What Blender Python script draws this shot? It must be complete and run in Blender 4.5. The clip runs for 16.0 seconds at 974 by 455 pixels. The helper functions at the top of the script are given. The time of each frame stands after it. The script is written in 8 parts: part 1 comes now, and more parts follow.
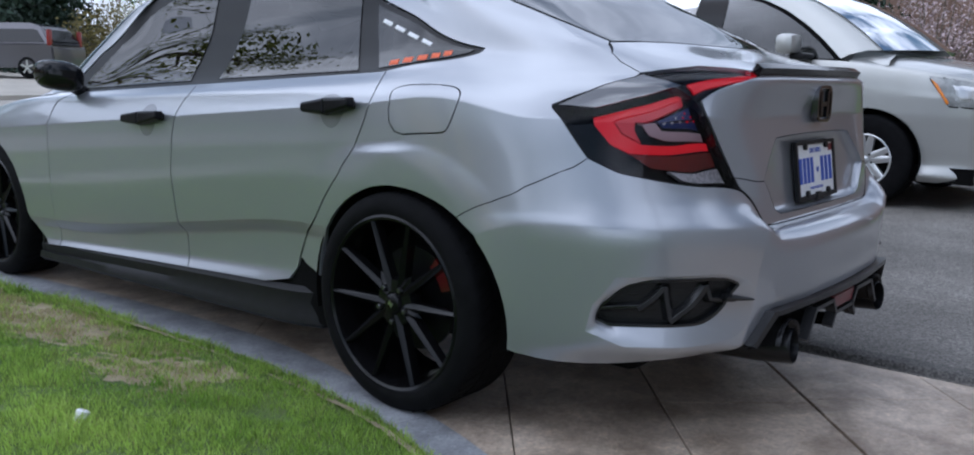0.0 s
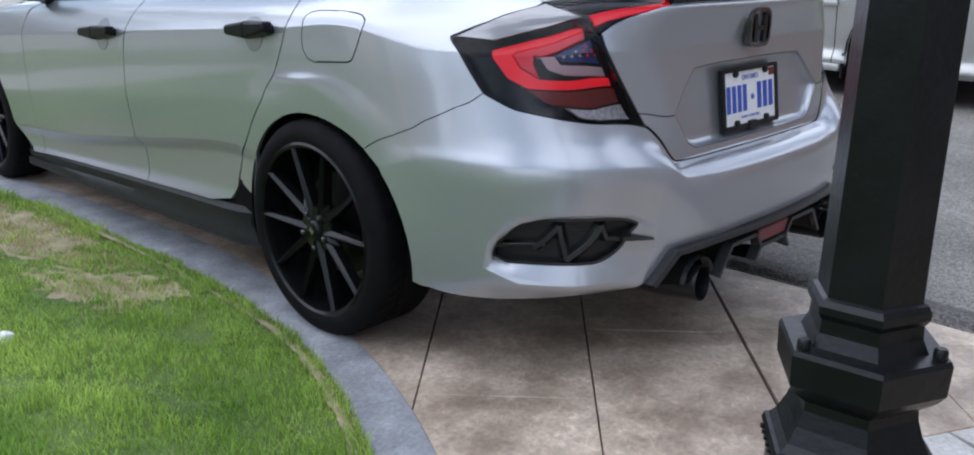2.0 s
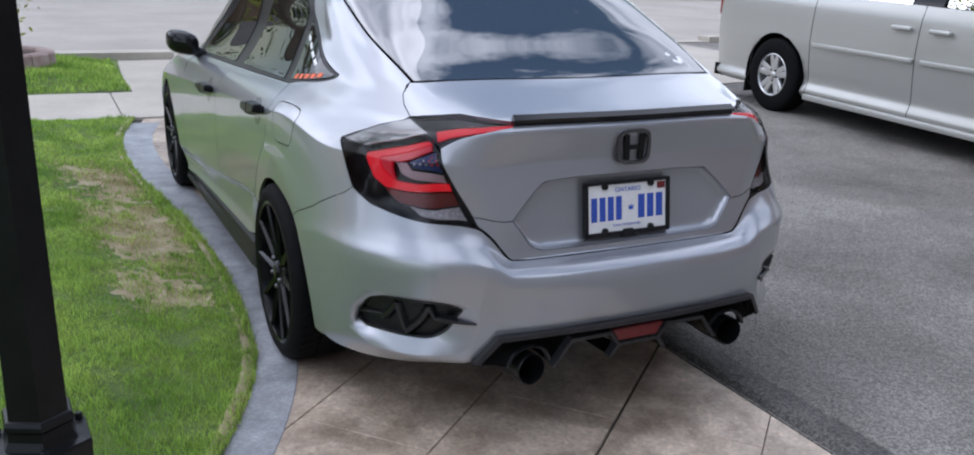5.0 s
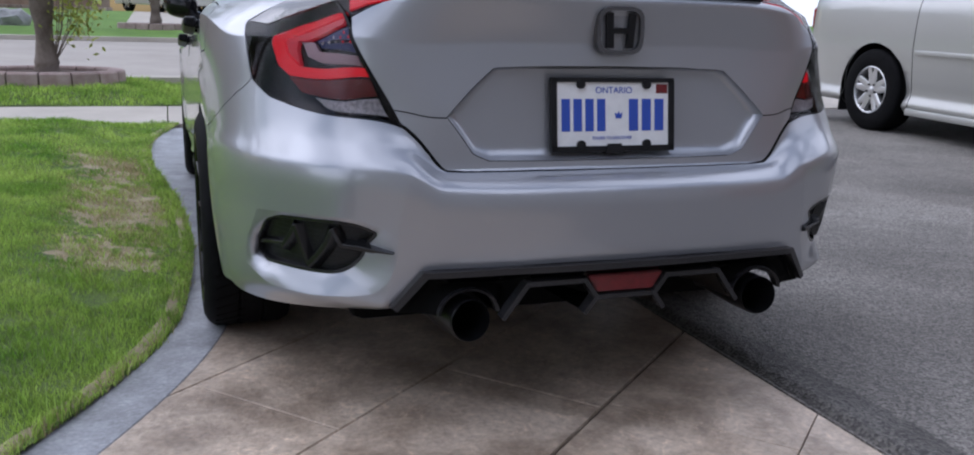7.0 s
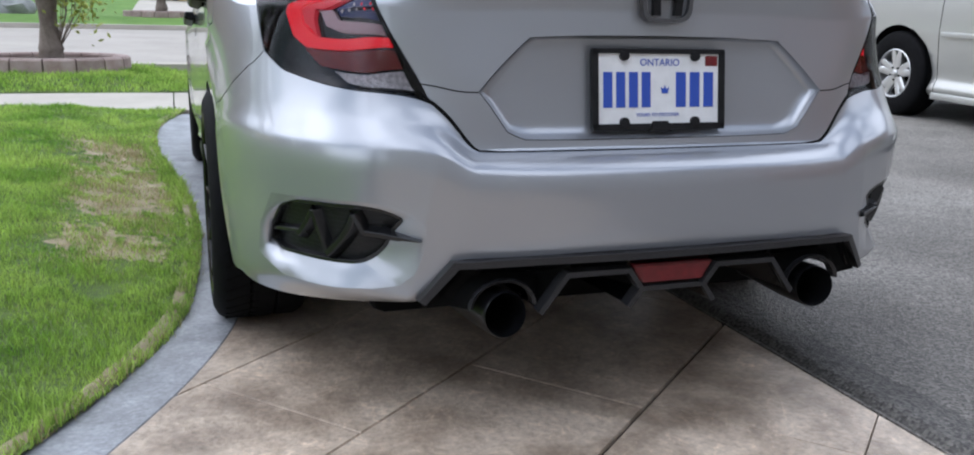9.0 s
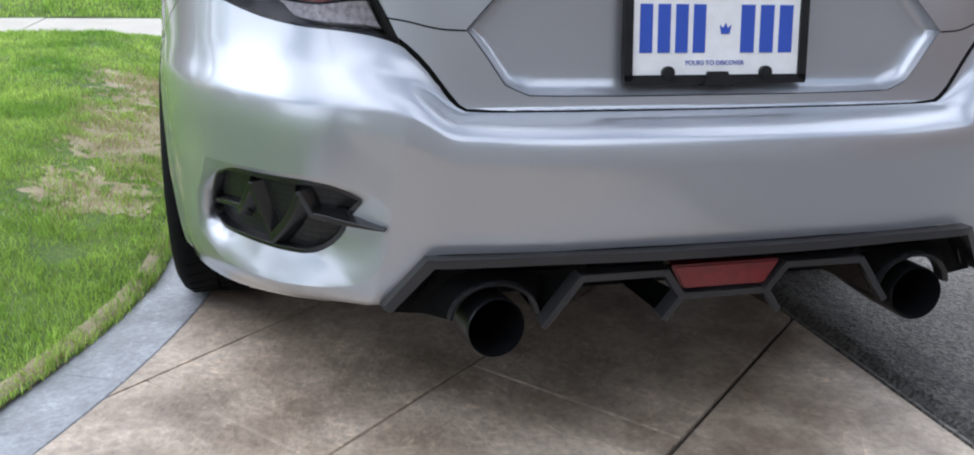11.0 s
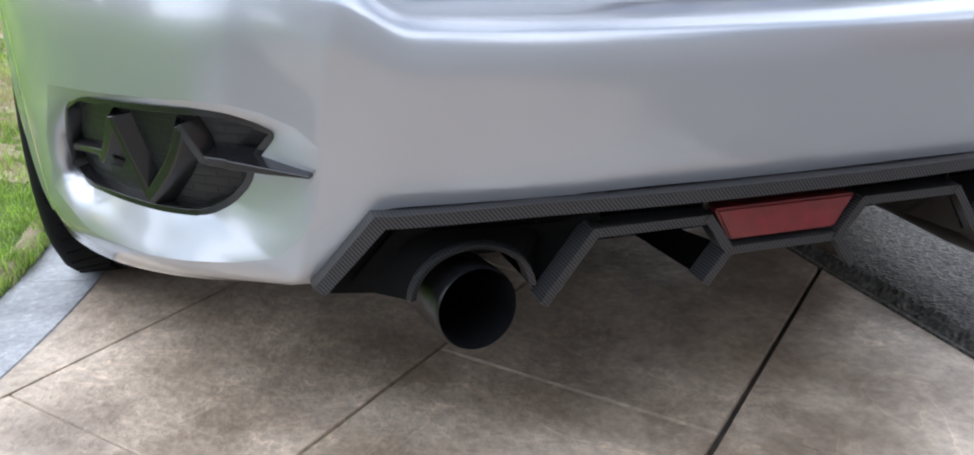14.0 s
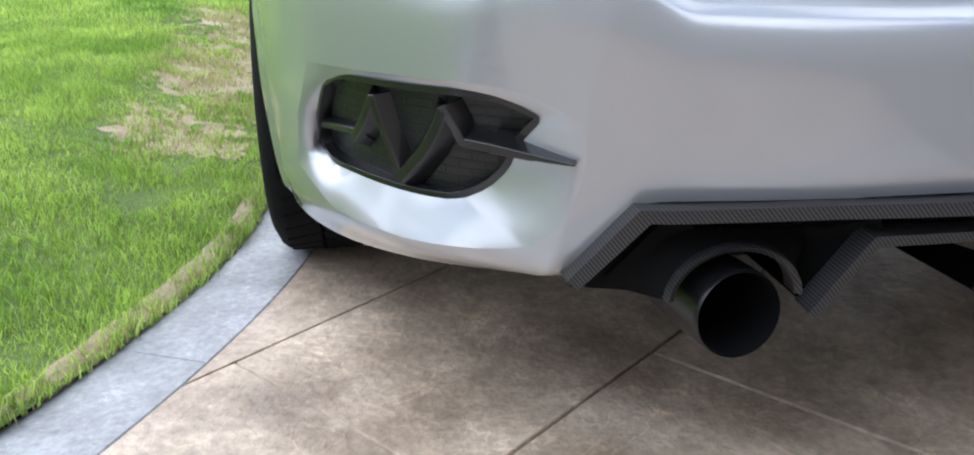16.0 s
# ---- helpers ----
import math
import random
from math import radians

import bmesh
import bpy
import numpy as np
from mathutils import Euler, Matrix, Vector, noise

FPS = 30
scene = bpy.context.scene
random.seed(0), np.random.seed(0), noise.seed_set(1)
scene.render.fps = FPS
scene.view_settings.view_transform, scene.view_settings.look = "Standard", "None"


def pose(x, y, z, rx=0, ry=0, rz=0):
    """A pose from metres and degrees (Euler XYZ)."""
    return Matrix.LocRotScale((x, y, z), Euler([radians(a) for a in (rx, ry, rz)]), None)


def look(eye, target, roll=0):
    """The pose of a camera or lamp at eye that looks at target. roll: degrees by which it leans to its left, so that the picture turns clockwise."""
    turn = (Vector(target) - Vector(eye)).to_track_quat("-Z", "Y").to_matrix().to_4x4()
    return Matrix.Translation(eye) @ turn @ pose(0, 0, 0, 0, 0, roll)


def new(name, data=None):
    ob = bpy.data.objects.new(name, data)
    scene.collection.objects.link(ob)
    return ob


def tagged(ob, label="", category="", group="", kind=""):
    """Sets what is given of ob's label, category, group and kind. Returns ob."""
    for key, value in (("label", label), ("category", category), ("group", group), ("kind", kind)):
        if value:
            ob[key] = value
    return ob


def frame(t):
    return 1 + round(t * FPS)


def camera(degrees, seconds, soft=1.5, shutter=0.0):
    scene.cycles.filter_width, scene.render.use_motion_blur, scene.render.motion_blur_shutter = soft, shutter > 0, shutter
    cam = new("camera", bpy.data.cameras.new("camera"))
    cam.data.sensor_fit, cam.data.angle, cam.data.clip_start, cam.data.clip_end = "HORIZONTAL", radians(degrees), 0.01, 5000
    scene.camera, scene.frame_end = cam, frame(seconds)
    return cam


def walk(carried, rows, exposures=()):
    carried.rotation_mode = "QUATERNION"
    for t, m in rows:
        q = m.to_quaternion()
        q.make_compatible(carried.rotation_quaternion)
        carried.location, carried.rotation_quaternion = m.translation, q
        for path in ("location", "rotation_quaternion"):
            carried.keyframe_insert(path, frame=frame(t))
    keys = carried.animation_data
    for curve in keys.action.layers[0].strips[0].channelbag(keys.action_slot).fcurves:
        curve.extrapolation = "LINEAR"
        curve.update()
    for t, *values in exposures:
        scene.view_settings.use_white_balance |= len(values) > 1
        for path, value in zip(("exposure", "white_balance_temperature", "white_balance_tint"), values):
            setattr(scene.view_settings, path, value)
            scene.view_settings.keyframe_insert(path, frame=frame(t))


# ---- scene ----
from mathutils.geometry import delaunay_2d_cdt

cam = camera(57.9, 16.0, soft=1.9)
PATH = [
    (0, (-2.627, -0.758, 0.965), (-1.103, 0.494, 0.633), 0.8),
    (0.5, (-2.6, -0.782, 0.972), (-1.065, 0.457, 0.643), 0.0),
    (1, (-2.544, -0.96, 0.99), (-1.049, 0.324, 0.649), -1.0),
    (1.5, (-2.407, -1.025, 1.029), (-0.995, 0.302, 0.534), -0.8),
    (2, (-2.314, -1.038, 1.102), (-0.933, 0.279, 0.504), 0.4),
    (2.5, (-2.352, -1.296, 1.296), (-1.089, 0.084, 0.588), -0.1),
    (3, (-2.235, -1.53, 1.383), (-1.124, -0.037, 0.651), 0.3),
    (3.5, (-2.035, -1.75, 1.485), (-0.937, -0.202, 0.852), 2.0),
    (4, (-1.91, -2.008, 1.53), (-0.89, -0.405, 0.907), 1.8),
    (4.2, (-1.872, -2.081, 1.532), (-0.879, -0.461, 0.91), 2.0),
    (6.5, (-0.99, -1.731, 1.024), (-0.329, 0.094, 0.542), 1.3),
    (7, (-0.969, -1.692, 0.919), (-0.306, 0.139, 0.464), 1.7),
    (7.5, (-0.976, -1.66, 0.897), (-0.293, 0.162, 0.435), 2.1),
    (8, (-0.962, -1.633, 0.883), (-0.296, 0.194, 0.414), 1.8),
    (8.5, (-0.953, -1.604, 0.864), (-0.299, 0.232, 0.414), 1.7),
    (9, (-0.969, -1.519, 0.872), (-0.321, 0.311, 0.392), 1.5),
    (9.2, (-0.964, -1.475, 0.883), (-0.32, 0.352, 0.386), 1.7),
    (11.3, (-0.692, -1.09, 0.842), (-0.222, 0.738, 0.183), 1.5),
    (11.5, (-0.695, -1.062, 0.836), (-0.223, 0.761, 0.164), 1.2),
    (12, (-0.684, -0.981, 0.796), (-0.194, 0.837, 0.119), 0.7),
    (12.5, (-0.676, -0.915, 0.757), (-0.138, 0.889, 0.08), 0.7),
    (13, (-0.666, -0.868, 0.739), (-0.119, 0.928, 0.051), 0.3),
    (13.5, (-0.643, -0.808, 0.713), (-0.073, 0.972, 0.001), 0.2),
    (14, (-0.632, -0.768, 0.704), (-0.044, 1.0, -0.022), 0.3),
    (14.5, (-0.619, -0.734, 0.687), (-0.045, 1.031, -0.058), -0.0),
    (15, (-0.647, -0.72, 0.682), (-0.158, 1.069, -0.066), -0.7),
    (15.5, (-0.701, -0.712, 0.684), (-0.363, 1.115, -0.055), -0.5),
    (16, (-0.738, -0.703, 0.683), (-0.465, 1.138, -0.048), 0.1),
]
walk(cam, [(t, look(eye, target, roll)) for t, eye, target, roll in PATH], exposures=[(0.0, -0.51, 5560, 14), (1.0, -0.47, 5600, 14), (2.0, 0.02, 5800, 14), (3.5, -0.08, 5880, 15), (6.5, -0.25, 5860, 18), (7.0, -0.3, 5860, 19), (8.0, -0.24, 5900, 17), (8.5, 0.0, 5940, 14), (9.0, 0.17, 5970, 13), (11.3, 0.52, 6000, 12), (12.5, 0.70, 6020, 12), (14.5, 0.86, 6050, 12), (16.0, 0.86, 6090, 12)])

# ---- light ----
SUN_ROT, SUN_ELEV = radians(312), radians(55)
world = bpy.data.worlds.new("sky")
scene.world = world
world.use_nodes = True
wt = world.node_tree
wt.nodes.clear()
w_out, w_bg, w_sky = wt.nodes.new("ShaderNodeOutputWorld"), wt.nodes.new("ShaderNodeBackground"), wt.nodes.new("ShaderNodeTexSky")
w_sky.sky_type, w_sky.sun_disc, w_sky.sun_elevation, w_sky.sun_rotation = "NISHITA", False, SUN_ELEV, SUN_ROT
w_sky.air_density, w_sky.dust_density, w_sky.ozone_density = 2.0, 1.0, 3.0
w_co, w_n1, w_ramp, w_mix = wt.nodes.new("ShaderNodeTexCoord"), wt.nodes.new("ShaderNodeTexNoise"), wt.nodes.new("ShaderNodeValToRGB"), wt.nodes.new("ShaderNodeMix")
w_n1.inputs["Scale"].default_value, w_n1.inputs["Detail"].default_value, w_n1.inputs["Roughness"].default_value, w_n1.inputs["Distortion"].default_value = 2.1, 7.0, 0.55, 0.3
w_ramp.color_ramp.elements[0].position, w_ramp.color_ramp.elements[1].position = 0.44, 0.53
w_n2, w_r2 = wt.nodes.new("ShaderNodeTexNoise"), wt.nodes.new("ShaderNodeValToRGB")
w_n2.inputs["Scale"].default_value, w_n2.inputs["Detail"].default_value = 4.6, 5.0
w_r2.color_ramp.elements[0].position, w_r2.color_ramp.elements[1].position = 0.36, 0.68
w_r2.color_ramp.elements[0].color, w_r2.color_ramp.elements[1].color = (11.5, 12.3, 13.6, 1), (23.0, 23.8, 25.0, 1)
w_mix.data_type = "RGBA"
w_map = wt.nodes.new("ShaderNodeMapping")
w_map.inputs["Location"].default_value = (3.1, 0.4, 1.7)
wt.links.new(w_co.outputs["Generated"], w_map.inputs["Vector"])
wt.links.new(w_map.outputs["Vector"], w_n1.inputs["Vector"])
wt.links.new(w_co.outputs["Generated"], w_n2.inputs["Vector"])
wt.links.new(w_n1.outputs["Fac"], w_ramp.inputs["Fac"])
wt.links.new(w_n2.outputs["Fac"], w_r2.inputs["Fac"])
wt.links.new(w_ramp.outputs["Color"], w_mix.inputs["Factor"])
wt.links.new(w_sky.outputs["Color"], w_mix.inputs["A"])
# thin cloud shines brighter towards the sun
w_dot, w_glow, w_lit = wt.nodes.new("ShaderNodeVectorMath"), wt.nodes.new("ShaderNodeMapRange"), wt.nodes.new("ShaderNodeVectorMath")
w_dot.operation, w_lit.operation = "DOT_PRODUCT", "SCALE"
w_dot.inputs[1].default_value = (math.sin(SUN_ROT) * math.cos(SUN_ELEV), math.cos(SUN_ROT) * math.cos(SUN_ELEV), math.sin(SUN_ELEV))
w_glow.inputs["From Min"].default_value, w_glow.inputs["From Max"].default_value, w_glow.inputs["To Min"].default_value, w_glow.inputs["To Max"].default_value = -0.5, 0.9, 0.76, 1.18
wt.links.new(w_co.outputs["Generated"], w_dot.inputs[0])
wt.links.new(w_dot.outputs["Value"], w_glow.inputs["Value"])
wt.links.new(w_r2.outputs["Color"], w_lit.inputs[0])
wt.links.new(w_glow.outputs["Result"], w_lit.inputs["Scale"])
wt.links.new(w_lit.outputs["Vector"], w_mix.inputs["B"])
wt.links.new(w_mix.outputs["Result"], w_bg.inputs["Color"])
w_bg.inputs["Strength"].default_value = 0.102
wt.links.new(w_bg.outputs["Background"], w_out.inputs["Surface"])
sun = new("sun", bpy.data.lights.new("sun", "SUN"))
sun.data.energy, sun.data.angle, sun.data.color = 1.35, radians(80), (1.0, 0.97, 0.93)
# the sun stands where the sky's sun_rotation puts it: measured from +y towards +x
sun_dir = Vector((math.sin(SUN_ROT) * math.cos(SUN_ELEV), math.cos(SUN_ROT) * math.cos(SUN_ELEV), math.sin(SUN_ELEV)))
sun.matrix_world = look(sun_dir * 30, (0, 0, 0))


# ---- materials ----
def material(name, color, rough=0.6, metal=0.0, vary=0.0, scale=8.0, bump=0.0, bump_scale=60.0, coat=0.0, alt=None, spec=0.5, island=0.0, per_object=0.0):
    m = bpy.data.materials.new(name)
    m.use_nodes = True
    nt = m.node_tree
    bs = nt.nodes["Principled BSDF"]
    bs.inputs["Base Color"].default_value = (*color, 1)
    bs.inputs["Roughness"].default_value, bs.inputs["Metallic"].default_value = rough, metal
    bs.inputs["Coat Weight"].default_value, bs.inputs["Coat Roughness"].default_value = coat, 0.04
    bs.inputs["Specular IOR Level"].default_value = spec
    co = nt.nodes.new("ShaderNodeTexCoord")
    if vary or alt:
        n, n2 = nt.nodes.new("ShaderNodeTexNoise"), nt.nodes.new("ShaderNodeTexNoise")
        n.inputs["Scale"].default_value, n.inputs["Detail"].default_value = scale, 6
        n2.inputs["Scale"].default_value, n2.inputs["Detail"].default_value = scale * 9, 4
        nt.links.new(co.outputs["Object"], n.inputs["Vector"])
        nt.links.new(co.outputs["Object"], n2.inputs["Vector"])
        ad = nt.nodes.new("ShaderNodeMath")
        ad.operation = "MULTIPLY_ADD"
        nt.links.new(n2.outputs["Fac"], ad.inputs[0])
        ad.inputs[1].default_value = 0.35
        nt.links.new(n.outputs["Fac"], ad.inputs[2])
        r = nt.nodes.new("ShaderNodeValToRGB")
        r.color_ramp.elements[0].position, r.color_ramp.elements[1].position = 0.45, 0.92
        other = alt or tuple(min(1, c * (1 + vary)) for c in color)
        first = color if alt else tuple(c * (1 - vary) for c in color)
        r.color_ramp.elements[0].color, r.color_ramp.elements[1].color = (*first, 1), (*other, 1)
        nt.links.new(ad.outputs[0], r.inputs["Fac"])
        last = r.outputs["Color"]
        if island or per_object:
            src = nt.nodes.new("ShaderNodeNewGeometry").outputs["Random Per Island"] if island else nt.nodes.new("ShaderNodeObjectInfo").outputs["Random"]
            k = island or per_object
            mr = nt.nodes.new("ShaderNodeMapRange")
            mr.inputs["To Min"].default_value, mr.inputs["To Max"].default_value = 1 - k, 1 + k
            nt.links.new(src, mr.inputs["Value"])
            mu = nt.nodes.new("ShaderNodeVectorMath")
            mu.operation = "SCALE"
            nt.links.new(last, mu.inputs[0])
            nt.links.new(mr.outputs["Result"], mu.inputs["Scale"])
            last = mu.outputs["Vector"]
        nt.links.new(last, bs.inputs["Base Color"])
    if bump:
        b, bn, bn2 = nt.nodes.new("ShaderNodeBump"), nt.nodes.new("ShaderNodeTexNoise"), nt.nodes.new("ShaderNodeTexNoise")
        bn.inputs["Scale"].default_value, bn.inputs["Detail"].default_value = bump_scale, 5
        bn2.inputs["Scale"].default_value, bn2.inputs["Detail"].default_value = bump_scale / 7, 3
        nt.links.new(co.outputs["Object"], bn.inputs["Vector"])
        nt.links.new(co.outputs["Object"], bn2.inputs["Vector"])
        ad2 = nt.nodes.new("ShaderNodeMath")
        ad2.operation = "ADD"
        nt.links.new(bn.outputs["Fac"], ad2.inputs[0])
        nt.links.new(bn2.outputs["Fac"], ad2.inputs[1])
        nt.links.new(ad2.outputs[0], b.inputs["Height"])
        b.inputs["Strength"].default_value, b.inputs["Distance"].default_value = bump, 0.01
        nt.links.new(b.outputs["Normal"], bs.inputs["Normal"])
    return m


def car_paint(name, color, rough, coat=1.0):
    """Metallic paint under a clear coat, with a thin film of dust."""
    m = material(name, color, rough, 0.62, coat=coat)
    nt = m.node_tree
    bs = nt.nodes["Principled BSDF"]
    co, n, r = nt.nodes.new("ShaderNodeTexCoord"), nt.nodes.new("ShaderNodeTexNoise"), nt.nodes.new("ShaderNodeMapRange")
    n.inputs["Scale"].default_value, n.inputs["Detail"].default_value = 2.2, 3
    nt.links.new(co.outputs["Object"], n.inputs["Vector"])
    nt.links.new(n.outputs["Fac"], r.inputs["Value"])
    r.inputs["To Min"].default_value, r.inputs["To Max"].default_value = rough - 0.03, rough + 0.03
    nt.links.new(r.outputs["Result"], bs.inputs["Roughness"])
    bs.inputs["Coat Roughness"].default_value, bs.inputs["Coat IOR"].default_value = 0.07, 1.5
    return m


def glass(name, tint, gloss_tint=(1, 1, 1), ior=1.5, rough=0.0):
    """A pane: lets light through, tinted, and mirrors by Fresnel."""
    m = bpy.data.materials.new(name)
    m.use_nodes = True
    nt = m.node_tree
    nt.nodes.clear()
    o, mix, tr, gl, fr = [nt.nodes.new("ShaderNode" + k) for k in ("OutputMaterial", "MixShader", "BsdfTransparent", "BsdfGlossy", "Fresnel")]
    tr.inputs["Color"].default_value, gl.inputs["Color"].default_value = (*tint, 1), (*gloss_tint, 1)
    gl.inputs["Roughness"].default_value, fr.inputs["IOR"].default_value = rough, ior
    nt.links.new(fr.outputs[0], mix.inputs[0])
    nt.links.new(tr.outputs[0], mix.inputs[1])
    nt.links.new(gl.outputs[0], mix.inputs[2])
    nt.links.new(mix.outputs[0], o.inputs["Surface"])
    return m


def glowing(name, color, strength, base=None):
    m = material(name, base or color, 0.25)
    bs = m.node_tree.nodes["Principled BSDF"]
    bs.inputs["Emission Color"].default_value, bs.inputs["Emission Strength"].default_value = (*color, 1), strength
    return m


def weave(name):
    """Carbon fibre: two directions of thread under lacquer."""
    m = material(name, (0.02, 0.02, 0.022), 0.35, 0.0, coat=0.12, spec=0.25)
    nt = m.node_tree
    bs = nt.nodes["Principled BSDF"]
    co, ch, mp = nt.nodes.new("ShaderNodeTexCoord"), nt.nodes.new("ShaderNodeTexWave"), nt.nodes.new("ShaderNodeMapping")
    mp.inputs["Rotation"].default_value = (0, radians(40), 0)
    ch.inputs["Scale"].default_value = 88
    nt.links.new(co.outputs["Object"], mp.inputs["Vector"])
    nt.links.new(mp.outputs["Vector"], ch.inputs["Vector"])
    r = nt.nodes.new("ShaderNodeValToRGB")
    r.color_ramp.elements[0].color, r.color_ramp.elements[1].color = (0.003, 0.003, 0.0034, 1), (0.048, 0.047, 0.05, 1)
    nt.links.new(ch.outputs["Fac"], r.inputs["Fac"])
    nt.links.new(r.outputs["Color"], bs.inputs["Base Color"])
    return m


SILVER = car_paint("silver_metallic_paint", (0.362, 0.373, 0.398), 0.32)
# silver darkened for the shade inside handle cups; also the badge's grey field
DARKENED_SILVER = car_paint("darkened_silver_paint", (0.24, 0.245, 0.26), 0.4)
VAN_PAINT = car_paint("champagne_silver_paint", (0.47, 0.47, 0.445), 0.44)
SUV_PAINT = car_paint("dark_grey_paint", (0.075, 0.07, 0.082), 0.35)
WHITE_PAINT = car_paint("white_paint", (0.75, 0.75, 0.75), 0.3)
GLOSS_BLACK = material("gloss_black_plastic", (0.005, 0.005, 0.006), 0.14, coat=0.05, spec=0.3)
HANDLE_BLACK = material("black_handle_plastic", (0.005, 0.005, 0.006), 0.3, spec=0.2)
TRIM_BLACK = material("dull_black_trim", (0.008, 0.008, 0.009), 0.34, spec=0.22)
SATIN_BLACK = material("satin_black_plastic", (0.014, 0.014, 0.015), 0.42, spec=0.18, vary=0.2, scale=30, bump=0.08, bump_scale=400)
MATT_BLACK = material("matt_black_underside", (0.004, 0.004, 0.004), 0.9, spec=0.1, vary=0.3, scale=10)
RUBBER = material("tyre_rubber", (0.0046, 0.0046, 0.0052), 0.75, spec=0.1, vary=0.35, scale=25, bump=0.1, bump_scale=200)
RIM_BLACK = material("black_painted_alloy", (0.005, 0.005, 0.0055), 0.2, 0.0, spec=0.22)
STEEL = material("brushed_steel", (0.45, 0.45, 0.46), 0.3, 1.0, vary=0.2, scale=40)
DARK_STEEL = material("blackened_steel", (0.006, 0.006, 0.007), 0.3, 0.1, spec=0.3, vary=0.3, scale=30)
ALLOY = material("silver_alloy", (0.6, 0.6, 0.6), 0.28, 0.8)
CALIPER = material("red_caliper_paint", (0.12, 0.006, 0.010), 0.35, vary=0.2, scale=30)
CARBON = weave("carbon_fibre")
GLASS = glass("tinted_window_glass", (0.05, 0.055, 0.055), ior=1.62)
REAR_GLASS = glass("tinted_rear_glass", (0.05, 0.055, 0.06), ior=3.1)
VAN_GLASS = glass("dark_van_glass", (0.12, 0.13, 0.13), ior=1.5)
LENS = glass("smoked_lamp_lens", (0.84, 0.82, 0.84), gloss_tint=(0.6, 0.6, 0.6), ior=1.33)
RED_GLOW = glowing("lit_red_lamp", (1.0, 0.008, 0.022), 0.5, (0.25, 0.003, 0.006))
RED_DIM = glowing("dim_red_lamp", (1.0, 0.02, 0.05), 0.22, (0.4, 0.01, 0.02))
RED_PLASTIC = material("red_lamp_plastic", (0.22, 0.02, 0.015), 0.25, vary=0.2, scale=50)
REFLECTOR = material("red_reflector", (0.14, 0.008, 0.011), 0.3, vary=0.25, scale=60, coat=0.15)
PINK_LENS = material("pale_lamp_diffuser", (0.50, 0.36, 0.38), 0.3)
CLEAR_BUMPS = material("clear_reversing_lens", (0.75, 0.76, 0.78), 0.15, vary=0.4, scale=120, bump=0.6, bump_scale=180)
SMOKED_CAP = material("smoked_gloss_cap", (0.035, 0.036, 0.04), 0.06, vary=0.2, scale=30)
SMOKED_CAP.node_tree.nodes["Principled BSDF"].inputs["IOR"].default_value = 2.3
LAMP_BLUE = material("blue_lamp_film", (0.01, 0.025, 0.12), 0.3)
WHITE = material("white_enamel", (0.78, 0.78, 0.78), 0.4, vary=0.05, scale=40)
PLATE_BLUE = material("plate_blue", (0.03, 0.08, 0.42), 0.45)
ORANGE = material("orange_vinyl", (0.75, 0.12, 0.03), 0.5)
SEAT = material("black_seat_cloth", (0.02, 0.02, 0.022), 0.9, vary=0.3, scale=60)
LAMP_CLEAR = material("clear_lamp_cover", (0.34, 0.35, 0.34), 0.08, vary=0.35, scale=16, coat=0.6)
ALLOY_DARK = material("dark_nut_steel", (0.14, 0.14, 0.145), 0.3, 1.0)
DARK_CHROME = material("dark_chrome", (0.17, 0.17, 0.18), 0.14, 1.0)
AMBER = material("amber_lens", (0.8, 0.25, 0.03), 0.2)
BLADE_BLACK = material("polished_black_plastic", (0.010, 0.0102, 0.011), 0.2, spec=0.5)
POST_BLACK = material("black_gloss_enamel", (0.0065, 0.007, 0.0078), 0.30, vary=0.35, scale=20, bump=0.06, bump_scale=120, spec=0.22)
GROUT = material("joint_grout", (0.05, 0.042, 0.034), 0.9, vary=0.4, scale=30)


